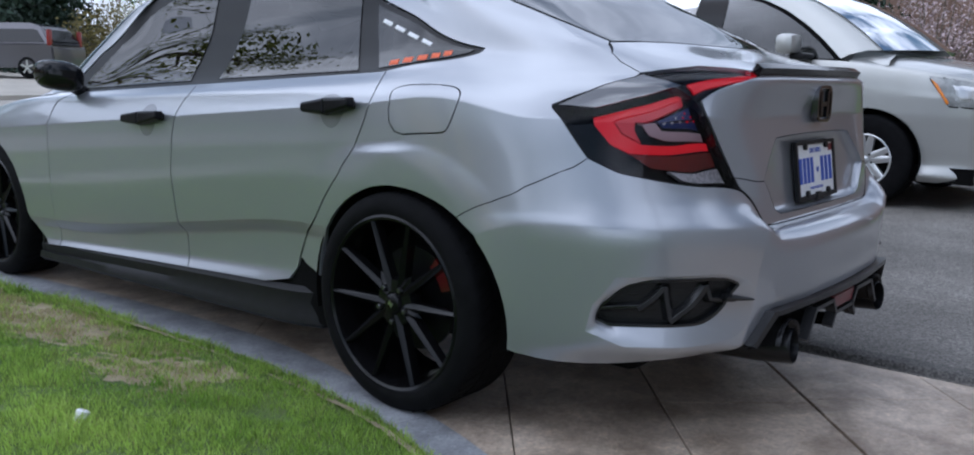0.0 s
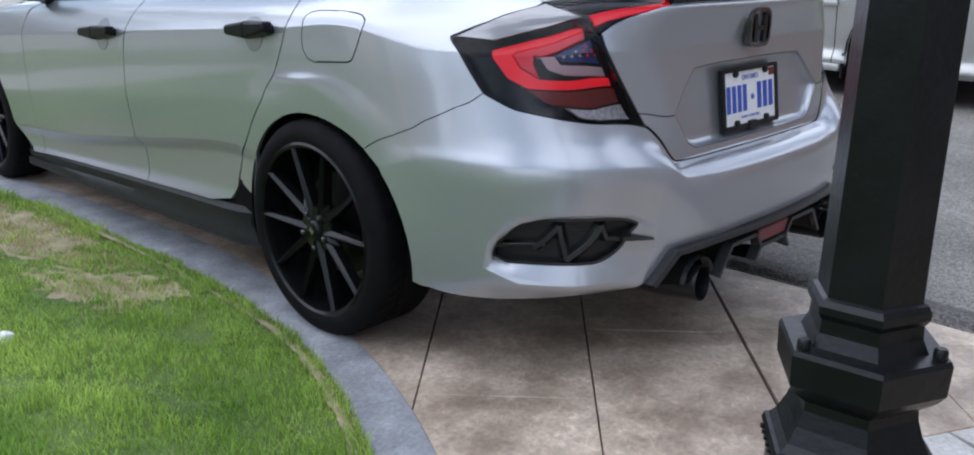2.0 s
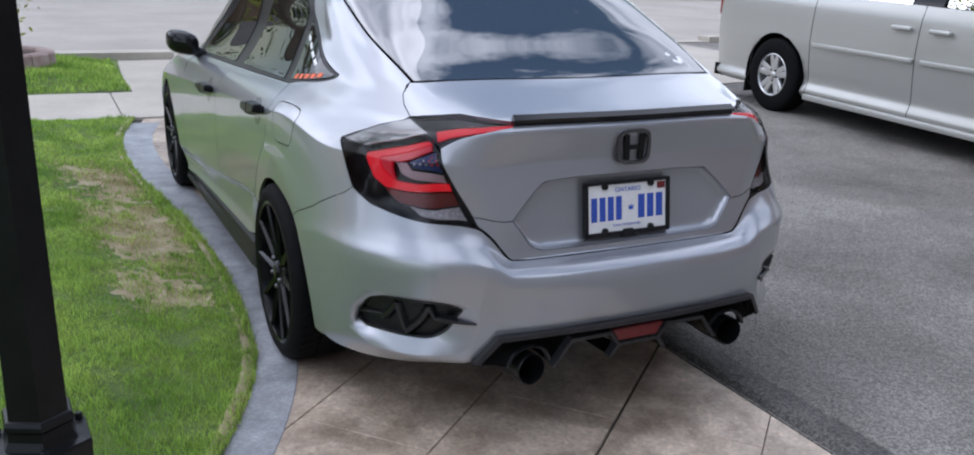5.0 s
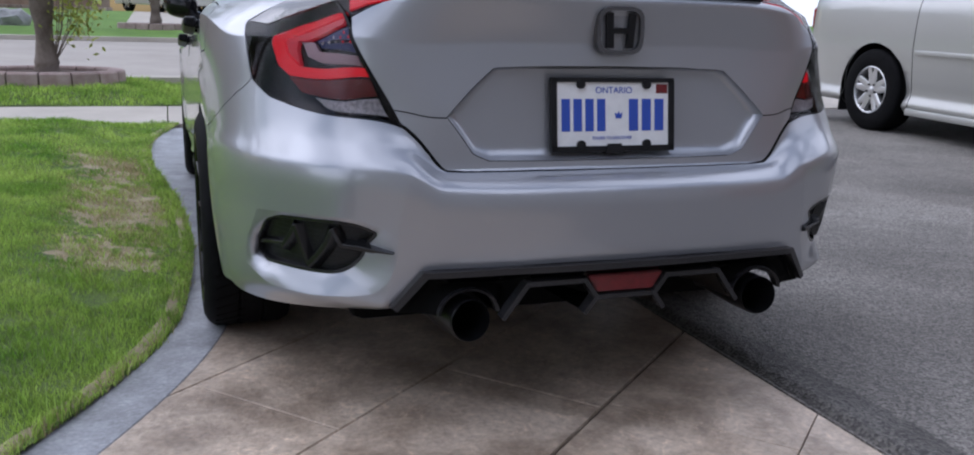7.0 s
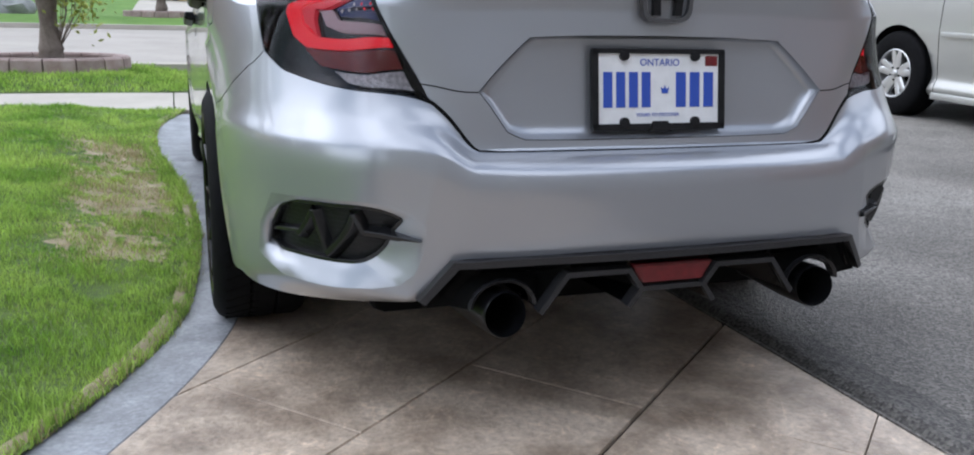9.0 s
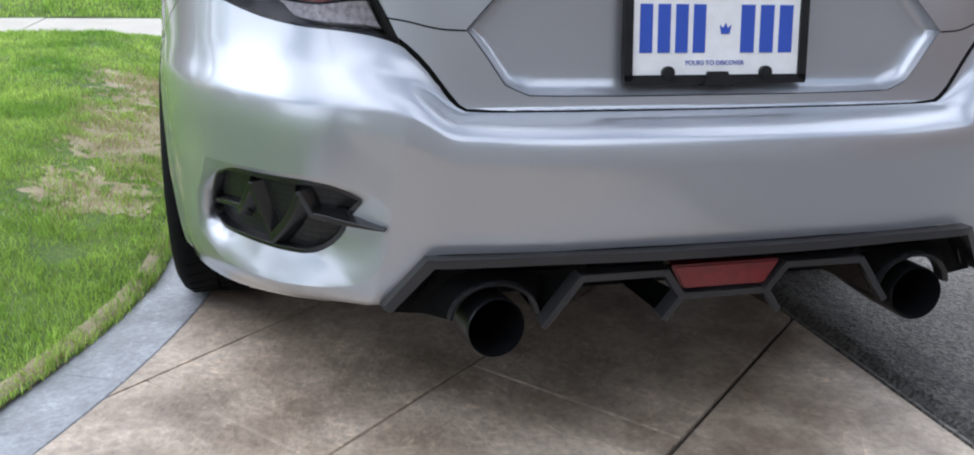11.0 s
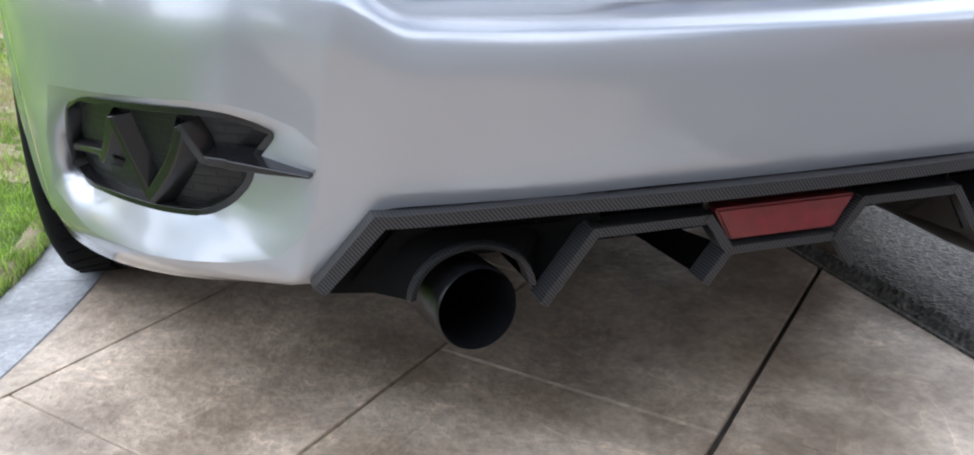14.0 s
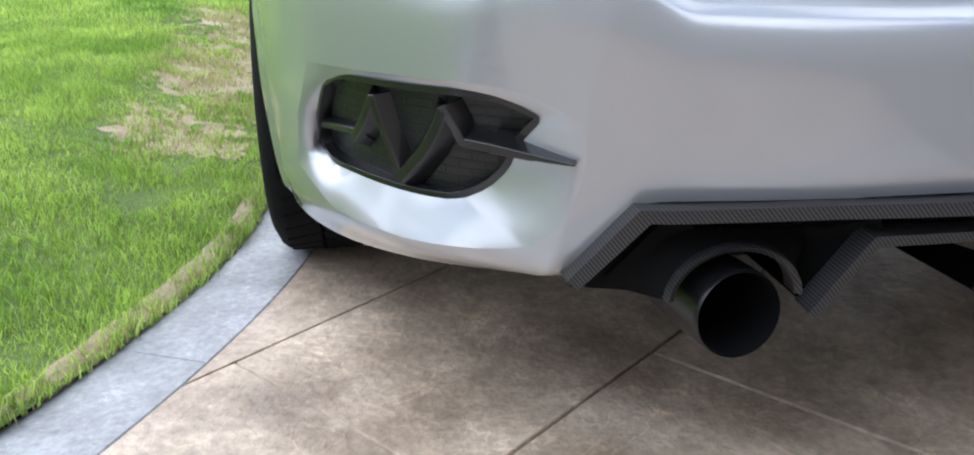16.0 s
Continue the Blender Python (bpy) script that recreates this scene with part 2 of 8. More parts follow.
def stone(name, tones, rough, big, fine, bump, per_object, speckle=0.0, veins=0.0, stain=0.0, grain_mix=1.0, speck=85):
    """Mineral surface: clouded tones at two sizes, specks of aggregate, thin veins and dark stains."""
    m = material(name, tones[0], rough)
    nt = m.node_tree
    bs = nt.nodes["Principled BSDF"]
    geo, add = nt.nodes.new("ShaderNodeNewGeometry"), nt.links.new
    pos = geo.outputs["Position"]
    def noise_at(scale, detail, rough_=0.6, warp=0.0):
        n = nt.nodes.new("ShaderNodeTexNoise")
        n.inputs["Scale"].default_value, n.inputs["Detail"].default_value, n.inputs["Roughness"].default_value, n.inputs["Distortion"].default_value = scale, detail, rough_, warp
        add(pos, n.inputs["Vector"])
        return n.outputs["Fac"]
    def ramp(fac, p0, c0, p1, c1):
        r = nt.nodes.new("ShaderNodeValToRGB")
        r.color_ramp.elements[0].position, r.color_ramp.elements[1].position = p0, p1
        r.color_ramp.elements[0].color, r.color_ramp.elements[1].color = (*c0, 1), (*c1, 1)
        add(fac, r.inputs["Fac"])
        return r.outputs["Color"]
    def mix(kind, fac, a, b):
        x = nt.nodes.new("ShaderNodeMix")
        x.data_type, x.blend_type = "RGBA", kind
        x.inputs["Factor"].default_value = fac if isinstance(fac, float) else 0.5
        if not isinstance(fac, float):
            add(fac, x.inputs["Factor"])
        add(a, x.inputs["A"]), add(b, x.inputs["B"])
        return x.outputs["Result"]
    cloud = noise_at(big, 7, 0.6, 0.2)
    col = ramp(cloud, 0.32, tones[0], 0.68, tones[1])
    grain = noise_at(fine, 5, 0.7)
    col = mix("MULTIPLY", grain_mix, col, ramp(grain, 0.25, (0.66, 0.66, 0.66), 0.75, (1.3, 1.3, 1.3)))
    height = nt.nodes.new("ShaderNodeMath")
    height.operation = "MULTIPLY_ADD"
    add(grain, height.inputs[0])
    height.inputs[1].default_value = 0.5
    add(noise_at(big * 3, 5, 0.55, 0.15), height.inputs[2])
    if stain:
        col = mix("MULTIPLY", stain * 0.7, col, ramp(noise_at(big * 3.4, 8, 0.72, 0.5), 0.36, (0.62, 0.6, 0.58), 0.64, (1.22, 1.21, 1.2)))
        col = mix("MULTIPLY", stain, col, ramp(noise_at(big * 0.55, 6, 0.6, 0.25), 0.36, (0.36, 0.33, 0.31), 0.60, (1, 1, 1)))
    if veins:
        v = nt.nodes.new("ShaderNodeTexNoise")
        v.inputs["Scale"].default_value, v.inputs["Detail"].default_value, v.inputs["Distortion"].default_value = big * 0.8, 6, 1.4
        add(pos, v.inputs["Vector"])
        line = nt.nodes.new("ShaderNodeMath")
        line.operation = "SUBTRACT"
        add(v.outputs["Fac"], line.inputs[0])
        line.inputs[1].default_value = 0.5
        ab = nt.nodes.new("ShaderNodeMath")
        ab.operation = "ABSOLUTE"
        add(line.outputs[0], ab.inputs[0])
        col = mix("MULTIPLY", veins, col, ramp(ab.outputs[0], 0.0, (1.7, 1.65, 1.6), 0.008, (1, 1, 1)))
    if speckle:
        vo = nt.nodes.new("ShaderNodeTexVoronoi")
        vo.inputs["Scale"].default_value = speck
        add(pos, vo.inputs["Vector"])
        sp = nt.nodes.new("ShaderNodeSeparateColor")
        add(vo.outputs["Color"], sp.inputs["Color"])
        col = mix("MULTIPLY", speckle, col, ramp(sp.outputs[0], 0.1, (0.35, 0.35, 0.36), 0.95, (1.9, 1.88, 1.84)))
        add(vo.outputs["Distance"], height.inputs[2])
    if per_object:
        mr, mu = nt.nodes.new("ShaderNodeMapRange"), nt.nodes.new("ShaderNodeVectorMath")
        mr.inputs["To Min"].default_value, mr.inputs["To Max"].default_value = 1 - per_object, 1 + per_object
        add(nt.nodes.new("ShaderNodeObjectInfo").outputs["Random"], mr.inputs["Value"])
        mu.operation = "SCALE"
        add(col, mu.inputs[0]), add(mr.outputs["Result"], mu.inputs["Scale"])
        col = mu.outputs["Vector"]
    add(col, bs.inputs["Base Color"])
    bp = nt.nodes.new("ShaderNodeBump")
    bp.inputs["Strength"].default_value, bp.inputs["Distance"].default_value = bump, 0.006
    add(height.outputs[0], bp.inputs["Height"]), add(bp.outputs["Normal"], bs.inputs["Normal"])
    return m


CONCRETE = stone("buff_stamped_concrete", ((0.345, 0.266, 0.196), (0.65, 0.543, 0.43)), 0.4, 5.4, 60, 0.9, 0.06, veins=0.5, stain=0.7, grain_mix=1.0)
PALE_SLATE = stone("pale_grey_stamped_border", ((0.40, 0.385, 0.36), (0.56, 0.54, 0.51)), 0.5, 7.0, 80, 0.45, 0.06, veins=0.2, stain=0.25)
SLATE = stone("grey_stamped_border", ((0.205, 0.214, 0.228), (0.365, 0.378, 0.40)), 0.5, 7.0, 80, 0.45, 0.06, veins=0.4, stain=0.25)
ASPHALT = stone("worn_asphalt", ((0.15, 0.141, 0.127), (0.29, 0.273, 0.246)), 0.85, 0.8, 60, 0.8, 0.0, speckle=0.55, stain=0.42, speck=150)
# the car's shade and damp on this edge are put into its darker tones
ASPHALT_EDGE = stone("damp_shaded_asphalt_edge", ((0.075, 0.07, 0.063), (0.15, 0.142, 0.13)), 0.85, 1.4, 60, 0.9, 0.0, speckle=0.6, stain=0.4, speck=130)
ROAD = material("road_concrete_grey", (0.32, 0.29, 0.25), 0.85, alt=(0.40, 0.365, 0.32), scale=0.7, bump=0.3, bump_scale=80)
PAVING = material("pale_pavement_concrete", (0.38, 0.345, 0.29), 0.8, alt=(0.48, 0.44, 0.375), scale=1.5, bump=0.2, bump_scale=80, per_object=0.05)
SOIL = material("lawn_soil", (0.06, 0.10, 0.02), 0.95, alt=(0.13, 0.18, 0.045), scale=5, bump=0.5, bump_scale=60)
BARE = material("bare_dry_soil", (0.24, 0.19, 0.11), 0.95, alt=(0.40, 0.34, 0.23), scale=9, bump=0.6, bump_scale=80)
FAR_GRASS = material("far_grass", (0.08, 0.17, 0.02), 0.95, alt=(0.14, 0.26, 0.04), scale=1.2, bump=0.6, bump_scale=30)
GRASS = material("grass_blades", (0.13, 0.29, 0.025), 0.5, alt=(0.52, 0.67, 0.15), scale=2.6, island=0.5)
DRY_GRASS = material("dry_grass_blades", (0.34, 0.29, 0.13), 0.7, alt=(0.50, 0.43, 0.24), scale=6.0, island=0.35)
def leafy(m, share):
    """Lets part of the light through blades and leaves."""
    nt = m.node_tree
    bs, out = nt.nodes["Principled BSDF"], nt.nodes["Material Output"]
    tr, mx = nt.nodes.new("ShaderNodeBsdfTranslucent"), nt.nodes.new("ShaderNodeMixShader")
    mx.inputs[0].default_value = share
    nt.links.new(bs.inputs["Base Color"].links[0].from_socket, tr.inputs["Color"])
    nt.links.new(bs.outputs[0], mx.inputs[1])
    nt.links.new(tr.outputs[0], mx.inputs[2])
    nt.links.new(mx.outputs[0], out.inputs["Surface"])


leafy(GRASS, 0.5)
leafy(DRY_GRASS, 0.3)
BARK = material("grey_brown_bark", (0.11, 0.085, 0.065), 0.9, alt=(0.22, 0.18, 0.15), scale=7, bump=0.9, bump_scale=40)
LEAF_YOUNG = material("young_yellow_green_leaves", (0.22, 0.26, 0.03), 0.5, alt=(0.36, 0.38, 0.07), scale=3, island=0.3)
LEAF_OCHRE = material("ochre_spring_leaves", (0.13, 0.115, 0.03), 0.6, alt=(0.30, 0.23, 0.07), scale=3, island=0.35)
LEAF_DARK = material("dark_evergreen_needles", (0.014, 0.032, 0.02), 0.7, alt=(0.045, 0.075, 0.045), scale=3, island=0.4)
LEAF_GREEN = material("green_leaves", (0.04, 0.085, 0.015), 0.6, alt=(0.09, 0.14, 0.03), scale=3, island=0.4)
LEAF_BLOSSOM = material("pale_pink_blossom", (0.42, 0.30, 0.32), 0.7, alt=(0.6, 0.5, 0.5), scale=4, island=0.3)
PINK_STONE = material("pinkish_edging_stone", (0.26, 0.18, 0.16), 0.85, alt=(0.38, 0.30, 0.27), scale=9, bump=0.5, bump_scale=40, per_object=0.12)
GREY_ROCK = material("grey_boulder_stone", (0.25, 0.25, 0.25), 0.85, alt=(0.4, 0.4, 0.39), scale=5, bump=0.6, bump_scale=25)
BRICK = material("house_brick_wall", (0.22, 0.13, 0.10), 0.85, alt=(0.32, 0.21, 0.16), scale=3, bump=0.4, bump_scale=30)
SIDING = material("buff_house_siding", (0.30, 0.285, 0.265), 0.75, alt=(0.38, 0.365, 0.345), scale=2, bump=0.2, bump_scale=20)
ROOFING = material("grey_roof_shingle", (0.08, 0.075, 0.07), 0.9, vary=0.4, scale=6)
def honeycomb(name):
    """Plastic with rows of long staggered cells."""
    m = material(name, (0.009, 0.0094, 0.0102), 0.36, spec=0.35)
    nt = m.node_tree
    bs, geo, br, bp = nt.nodes["Principled BSDF"], nt.nodes.new("ShaderNodeNewGeometry"), nt.nodes.new("ShaderNodeTexBrick"), nt.nodes.new("ShaderNodeBump")
    sp, cb = nt.nodes.new("ShaderNodeSeparateXYZ"), nt.nodes.new("ShaderNodeCombineXYZ")
    nt.links.new(geo.outputs["Position"], sp.inputs[0])
    nt.links.new(sp.outputs["X"], cb.inputs["X"])
    nt.links.new(sp.outputs["Z"], cb.inputs["Y"])
    nt.links.new(cb.outputs[0], br.inputs["Vector"])
    br.inputs["Scale"].default_value, br.inputs["Mortar Size"].default_value, br.inputs["Mortar Smooth"].default_value = 1.0, 0.0012, 0.3
    br.inputs["Brick Width"].default_value, br.inputs["Row Height"].default_value = 0.026, 0.0105
    nt.links.new(br.outputs["Fac"], bp.inputs["Height"])
    bp.inputs["Strength"].default_value, bp.inputs["Distance"].default_value = 1.0, 0.006
    nt.links.new(bp.outputs["Normal"], bs.inputs["Normal"])
    return m


HONEYCOMB = honeycomb("black_honeycomb_plastic")
MULCH = material("dark_bark_mulch", (0.035, 0.022, 0.014), 0.95, alt=(0.08, 0.05, 0.03), scale=20, bump=0.8, bump_scale=60)


# ---- building helpers ----
def thing(name, place=(0, 0, 0), label="", category="", group="", kind=""):
    ob = new(name)
    ob.location = place
    return tagged(ob, label, category, group, kind)


def mesh_from(name, verts, faces, smooth=True, sharp=()):
    me = bpy.data.meshes.new(name)
    me.from_pydata([tuple(map(float, v)) for v in verts], [], [tuple(map(int, f)) for f in faces])
    me.update()
    if smooth:
        me.polygons.foreach_set("use_smooth", [True] * len(me.polygons))
    return me


def part(name, me, mat, parent=None, label="", smooth=None):
    """Links a mesh (or a bmesh) as one object under its thing or part."""
    if isinstance(me, bmesh.types.BMesh):
        bm = me
        me = bpy.data.meshes.new(name)
        bmesh.ops.recalc_face_normals(bm, faces=bm.faces)
        bm.to_mesh(me)
        bm.free()
        if smooth is not False:
            soften(me)
    me.materials.append(mat)
    ob = new(name, me)
    if parent is not None:
        ob.parent = parent
        ob.matrix_parent_inverse = parent.matrix_basis.inverted() if parent.parent is None else Matrix.Identity(4)
    return tagged(ob, label)


def soften(me, degrees=38):
    """Smooth faces, with edges kept where they turn by more than that."""
    bm = bmesh.new()
    bm.from_mesh(me)
    for f in bm.faces:
        f.smooth = True
    for e in bm.edges:
        e.smooth = not (len(e.link_faces) != 2 or e.calc_face_angle(0) > radians(degrees))
    bm.to_mesh(me)
    bm.free()


def box(bm, lo, hi, bevel=0.0, turn=None):
    m = Matrix.Translation([(a + b) / 2 for a, b in zip(lo, hi)]) @ (turn or Matrix.Identity(4)) @ Matrix.Diagonal([b - a for a, b in zip(lo, hi)] + [1])
    made = bmesh.ops.create_cube(bm, size=1, matrix=m)
    if bevel:
        edges = list({e for v in made["verts"] for e in v.link_edges})
        bmesh.ops.bevel(bm, geom=edges, offset=bevel, segments=2, profile=0.5, affect="EDGES")
    return bm


def lathe(bm, profile, steps, m=None, close=False):
    """Turns a profile of (radius, height) round the z axis of m."""
    m = m or Matrix.Identity(4)
    rings = []
    for r, h in profile:
        rings.append([bm.verts.new(m @ Vector((r * math.cos(2 * math.pi * k / steps), r * math.sin(2 * math.pi * k / steps), h))) for k in range(steps)])
    pairs = list(zip(rings[:-1], rings[1:])) + ([(rings[-1], rings[0])] if close else [])
    for a, b in pairs:
        for k in range(steps):
            bm.faces.new((a[k], a[(k + 1) % steps], b[(k + 1) % steps], b[k]))
    if not close:
        for ring in (rings[0], rings[-1]):
            if (ring[0].co - ring[steps // 2].co).length > 1e-5:
                bm.faces.new(ring)
    return bm


def prism(bm, outline, depth, m):
    """A flat outline in the xy plane of m, given depth along its z."""
    a = [bm.verts.new(m @ Vector((x, y, 0))) for x, y in outline]
    b = [bm.verts.new(m @ Vector((x, y, depth))) for x, y in outline]
    bm.faces.new(a)
    bm.faces.new(b[::-1])
    n = len(a)
    for k in range(n):
        bm.faces.new((a[k], b[k], b[(k + 1) % n], a[(k + 1) % n]))
    return bm


def bar(bm, p, q, wide, thick, up=Vector((0, 1, 0))):
    """A straight bar from p to q: wide across, thick along up."""
    p, q = Vector(p), Vector(q)
    d = (q - p).normalized()
    s = d.cross(up).normalized() * wide / 2
    t = up.normalized() * thick
    ring = [[bm.verts.new(c + a * s + b * t) for a, b in ((-1, 0), (1, 0), (1, 1), (-1, 1))] for c in (p, q)]
    bm.faces.new(ring[0]), bm.faces.new(ring[1][::-1])
    for k in range(4):
        bm.faces.new((ring[0][k], ring[0][(k + 1) % 4], ring[1][(k + 1) % 4], ring[1][k]))
    return bm


def tube(bm, points, radii, steps=8):
    """A round limb through points."""
    last = None
    for k, (p, r) in enumerate(zip(points, radii)):
        p = Vector(p)
        a, b = Vector(points[max(0, k - 1)]), Vector(points[min(len(points) - 1, k + 1)])
        q = (b - a).to_track_quat("Z", "Y").to_matrix()
        ring = [bm.verts.new(p + q @ Vector((r * math.cos(2 * math.pi * j / steps), r * math.sin(2 * math.pi * j / steps), 0))) for j in range(steps)]
        if last:
            for j in range(steps):
                bm.faces.new((last[j], last[(j + 1) % steps], ring[(j + 1) % steps], ring[j]))
        else:
            bm.faces.new(ring[::-1])
        last = ring
    bm.faces.new(last)
    return bm



# body surface of the saloon: stations run from the nose centre along the side to the tail centre,
# levels from the lower edge over the shoulder and the glass to the spine of the roof
FINE = 24


def side_station(y, half, tuck, spine_y, spine_z, lean):
    """One cross-section of the side at y. tuck: how far the lower door is drawn in; lean: how far the upper part moves back."""
    rake = -0.045 * (y - 1.5)
    crease = 0.895 - 0.075 * (y - 1.15)
    belt = 0.986 - 0.048 * (y - 1.1)
    low = 0.497 - 0.118 * (y - 1.5)
    low = min(max(low, 0.33), 0.50)
    base = 0.285 + rake
    return [
        (-half + 0.012 + tuck * 0.6, y, base), (-half + 0.012 + tuck * 1.05, y, base + (low - base) * 0.32), (-half + 0.012 + tuck, y, low - 0.035),
        (-half + 0.012, y, low + 0.012), (-half + 0.006, y, low + 0.10), (-half + 0.002, y, low + (crease - low) * 0.45), (-half + 0.002, y, crease - 0.12),
        (-half + 0.006, y, crease), (-half + 0.042, y + lean * 0.15, belt - 0.045), (-half + 0.10, y + lean * 0.3, belt),
        (-half + 0.135, y + lean * 0.42, belt + 0.04), (-half + 0.215, y + lean * 0.7, belt + 0.17), (-0.585, y + lean * 0.93, spine_z - 0.075),
        (-0.32, spine_y, spine_z - 0.012), (0, spine_y, spine_z)]


NOSE = [(0, 4.52, 0.16), (0, 4.56, 0.24), (0, 4.58, 0.34), (0, 4.58, 0.42), (0, 4.57, 0.48), (0, 4.56, 0.53), (0, 4.54, 0.58), (0, 4.50, 0.64),
        (0, 4.35, 0.71), (0, 3.9, 0.80), (0, 3.5, 0.88), (0, 3.18, 1.10), (0, 2.85, 1.30), (0, 2.55, 1.37), (0, 2.30, 1.385)]
CHEEK = [(-0.60, 4.44, 0.16), (-0.62, 4.48, 0.24), (-0.62, 4.50, 0.34), (-0.62, 4.50, 0.42), (-0.62, 4.49, 0.48), (-0.61, 4.47, 0.53), (-0.60, 4.44, 0.58),
         (-0.58, 4.38, 0.645), (-0.56, 4.2, 0.71), (-0.55, 3.85, 0.80), (-0.56, 3.45, 0.88), (-0.53, 3.14, 1.10), (-0.47, 2.80, 1.29), (-0.26, 2.53, 1.36), (0, 2.28, 1.385)]
WING = [(-0.82, 4.2, 0.16), (-0.84, 4.2, 0.24), (-0.85, 4.2, 0.34), (-0.85, 4.2, 0.42), (-0.85, 4.2, 0.48), (-0.85, 4.2, 0.53), (-0.845, 4.2, 0.58),
        (-0.83, 4.18, 0.66), (-0.78, 4.12, 0.72), (-0.74, 3.75, 0.81), (-0.72, 3.38, 0.89), (-0.67, 3.08, 1.08), (-0.58, 2.76, 1.28), (-0.30, 2.50, 1.358), (0, 2.26, 1.385)]
HAUNCH = [(-0.850, 0.60, 0.255), (-0.858, 0.60, 0.30), (-0.869, 0.60, 0.42), (-0.873, 0.60, 0.600), (-0.865, 0.60, 0.632), (-0.857, 0.60, 0.675), (-0.843, 0.60, 0.76),
          (-0.826, 0.61, 0.875), (-0.785, 0.645, 0.94), (-0.745, 0.72, 0.99), (-0.703, 0.85, 1.045), (-0.672, 1.03, 1.15), (-0.60, 1.30, 1.31), (-0.30, 1.38, 1.37), (0, 1.42, 1.385)]
CORNER = [(-0.792, 0.42, 0.25), (-0.806, 0.386, 0.312), (-0.801, 0.357, 0.43), (-0.803, 0.334, 0.606), (-0.793, 0.348, 0.640), (-0.785, 0.362, 0.678), (-0.777, 0.392, 0.75),
          (-0.766, 0.445, 0.875), (-0.735, 0.49, 0.94), (-0.70, 0.56, 0.99), (-0.672, 0.66, 1.05), (-0.658, 0.95, 1.165), (-0.602, 1.26, 1.315), (-0.29, 1.35, 1.37), (0, 1.40, 1.385)]
LAMP = [(-0.685, 0.248, 0.272), (-0.684, 0.196, 0.312), (-0.667, 0.170, 0.42), (-0.659, 0.150, 0.606), (-0.653, 0.167, 0.636), (-0.648, 0.187, 0.668), (-0.652, 0.222, 0.73),
        (-0.688, 0.302, 0.875), (-0.668, 0.345, 0.945), (-0.64, 0.41, 0.985), (-0.62, 0.535, 1.056), (-0.632, 0.89, 1.18), (-0.60, 1.21, 1.318), (-0.28, 1.33, 1.37), (0, 1.385, 1.385)]
BEND = [(-0.56, 0.148, 0.285), (-0.553, 0.106, 0.310), (-0.532, 0.094, 0.42), (-0.504, 0.074, 0.596), (-0.500, 0.099, 0.625), (-0.497, 0.128, 0.650), (-0.525, 0.170, 0.73),
        (-0.598, 0.21, 0.88), (-0.585, 0.25, 0.955), (-0.565, 0.30, 0.99), (-0.552, 0.485, 1.061), (-0.58, 0.82, 1.198), (-0.58, 1.12, 1.318), (-0.26, 1.30, 1.373), (0, 1.38, 1.385)]
LID = [(-0.455, 0.128, 0.28), (-0.452, 0.09, 0.33), (-0.44, 0.066, 0.42), (-0.43, 0.058, 0.566), (-0.42, 0.088, 0.589), (-0.408, 0.118, 0.598), (-0.425, 0.134, 0.71),
       (-0.48, 0.170, 0.870), (-0.46, 0.164, 0.962), (-0.44, 0.192, 0.994), (-0.425, 0.47, 1.068), (-0.43, 0.78, 1.212), (-0.42, 1.09, 1.345), (-0.2, 1.28, 1.378), (0, 1.378, 1.385)]


def tail(x, bow):
    return [(x, 0.115 + bow, 0.27), (x, 0.065 + bow, 0.33), (x, 0.030 + bow, 0.42), (x, 0.025 + bow, 0.562), (x, 0.064 + bow, 0.588), (x, 0.110 + bow * 0.4, 0.598),
            (x, 0.125 + bow * 0.5, 0.70), (x, 0.155 + bow, 0.878), (x, 0.134 + bow, 0.968), (x, 0.164 + bow, 0.996), (x, 0.45 + bow, 1.072), (x, 0.76 + bow, 1.222),
            (x, 1.07 + bow, 1.362), (x * 0.6, 1.26, 1.382), (0, 1.375, 1.385)]


COWL = side_station(3.7, 0.90, 0.0, 2.27, 1.385, -0.6)[:9] + [(-0.795, 3.34, 0.868), (-0.768, 3.16, 0.92), (-0.705, 2.94, 1.07), (-0.605, 2.66, 1.285), (-0.32, 2.40, 1.362), (0, 2.26, 1.385)]
STATIONS = [NOSE, CHEEK, WING,
            COWL, side_station(2.9, 0.893, 0.03, 2.28, 1.385, -0.3), side_station(2.1, 0.888, 0.036, 2.1, 1.395, 0.0),
            side_station(1.5, 0.888, 0.03, 1.75, 1.392, 0.15), side_station(1.15, 0.883, 0.0, 1.6, 1.389, 0.28), side_station(0.85, 0.88, 0.0, 1.5, 1.387, 0.42),
            HAUNCH, CORNER, LAMP, BEND, LID, tail(-0.25, 0.008), tail(0.0, 0.0)]


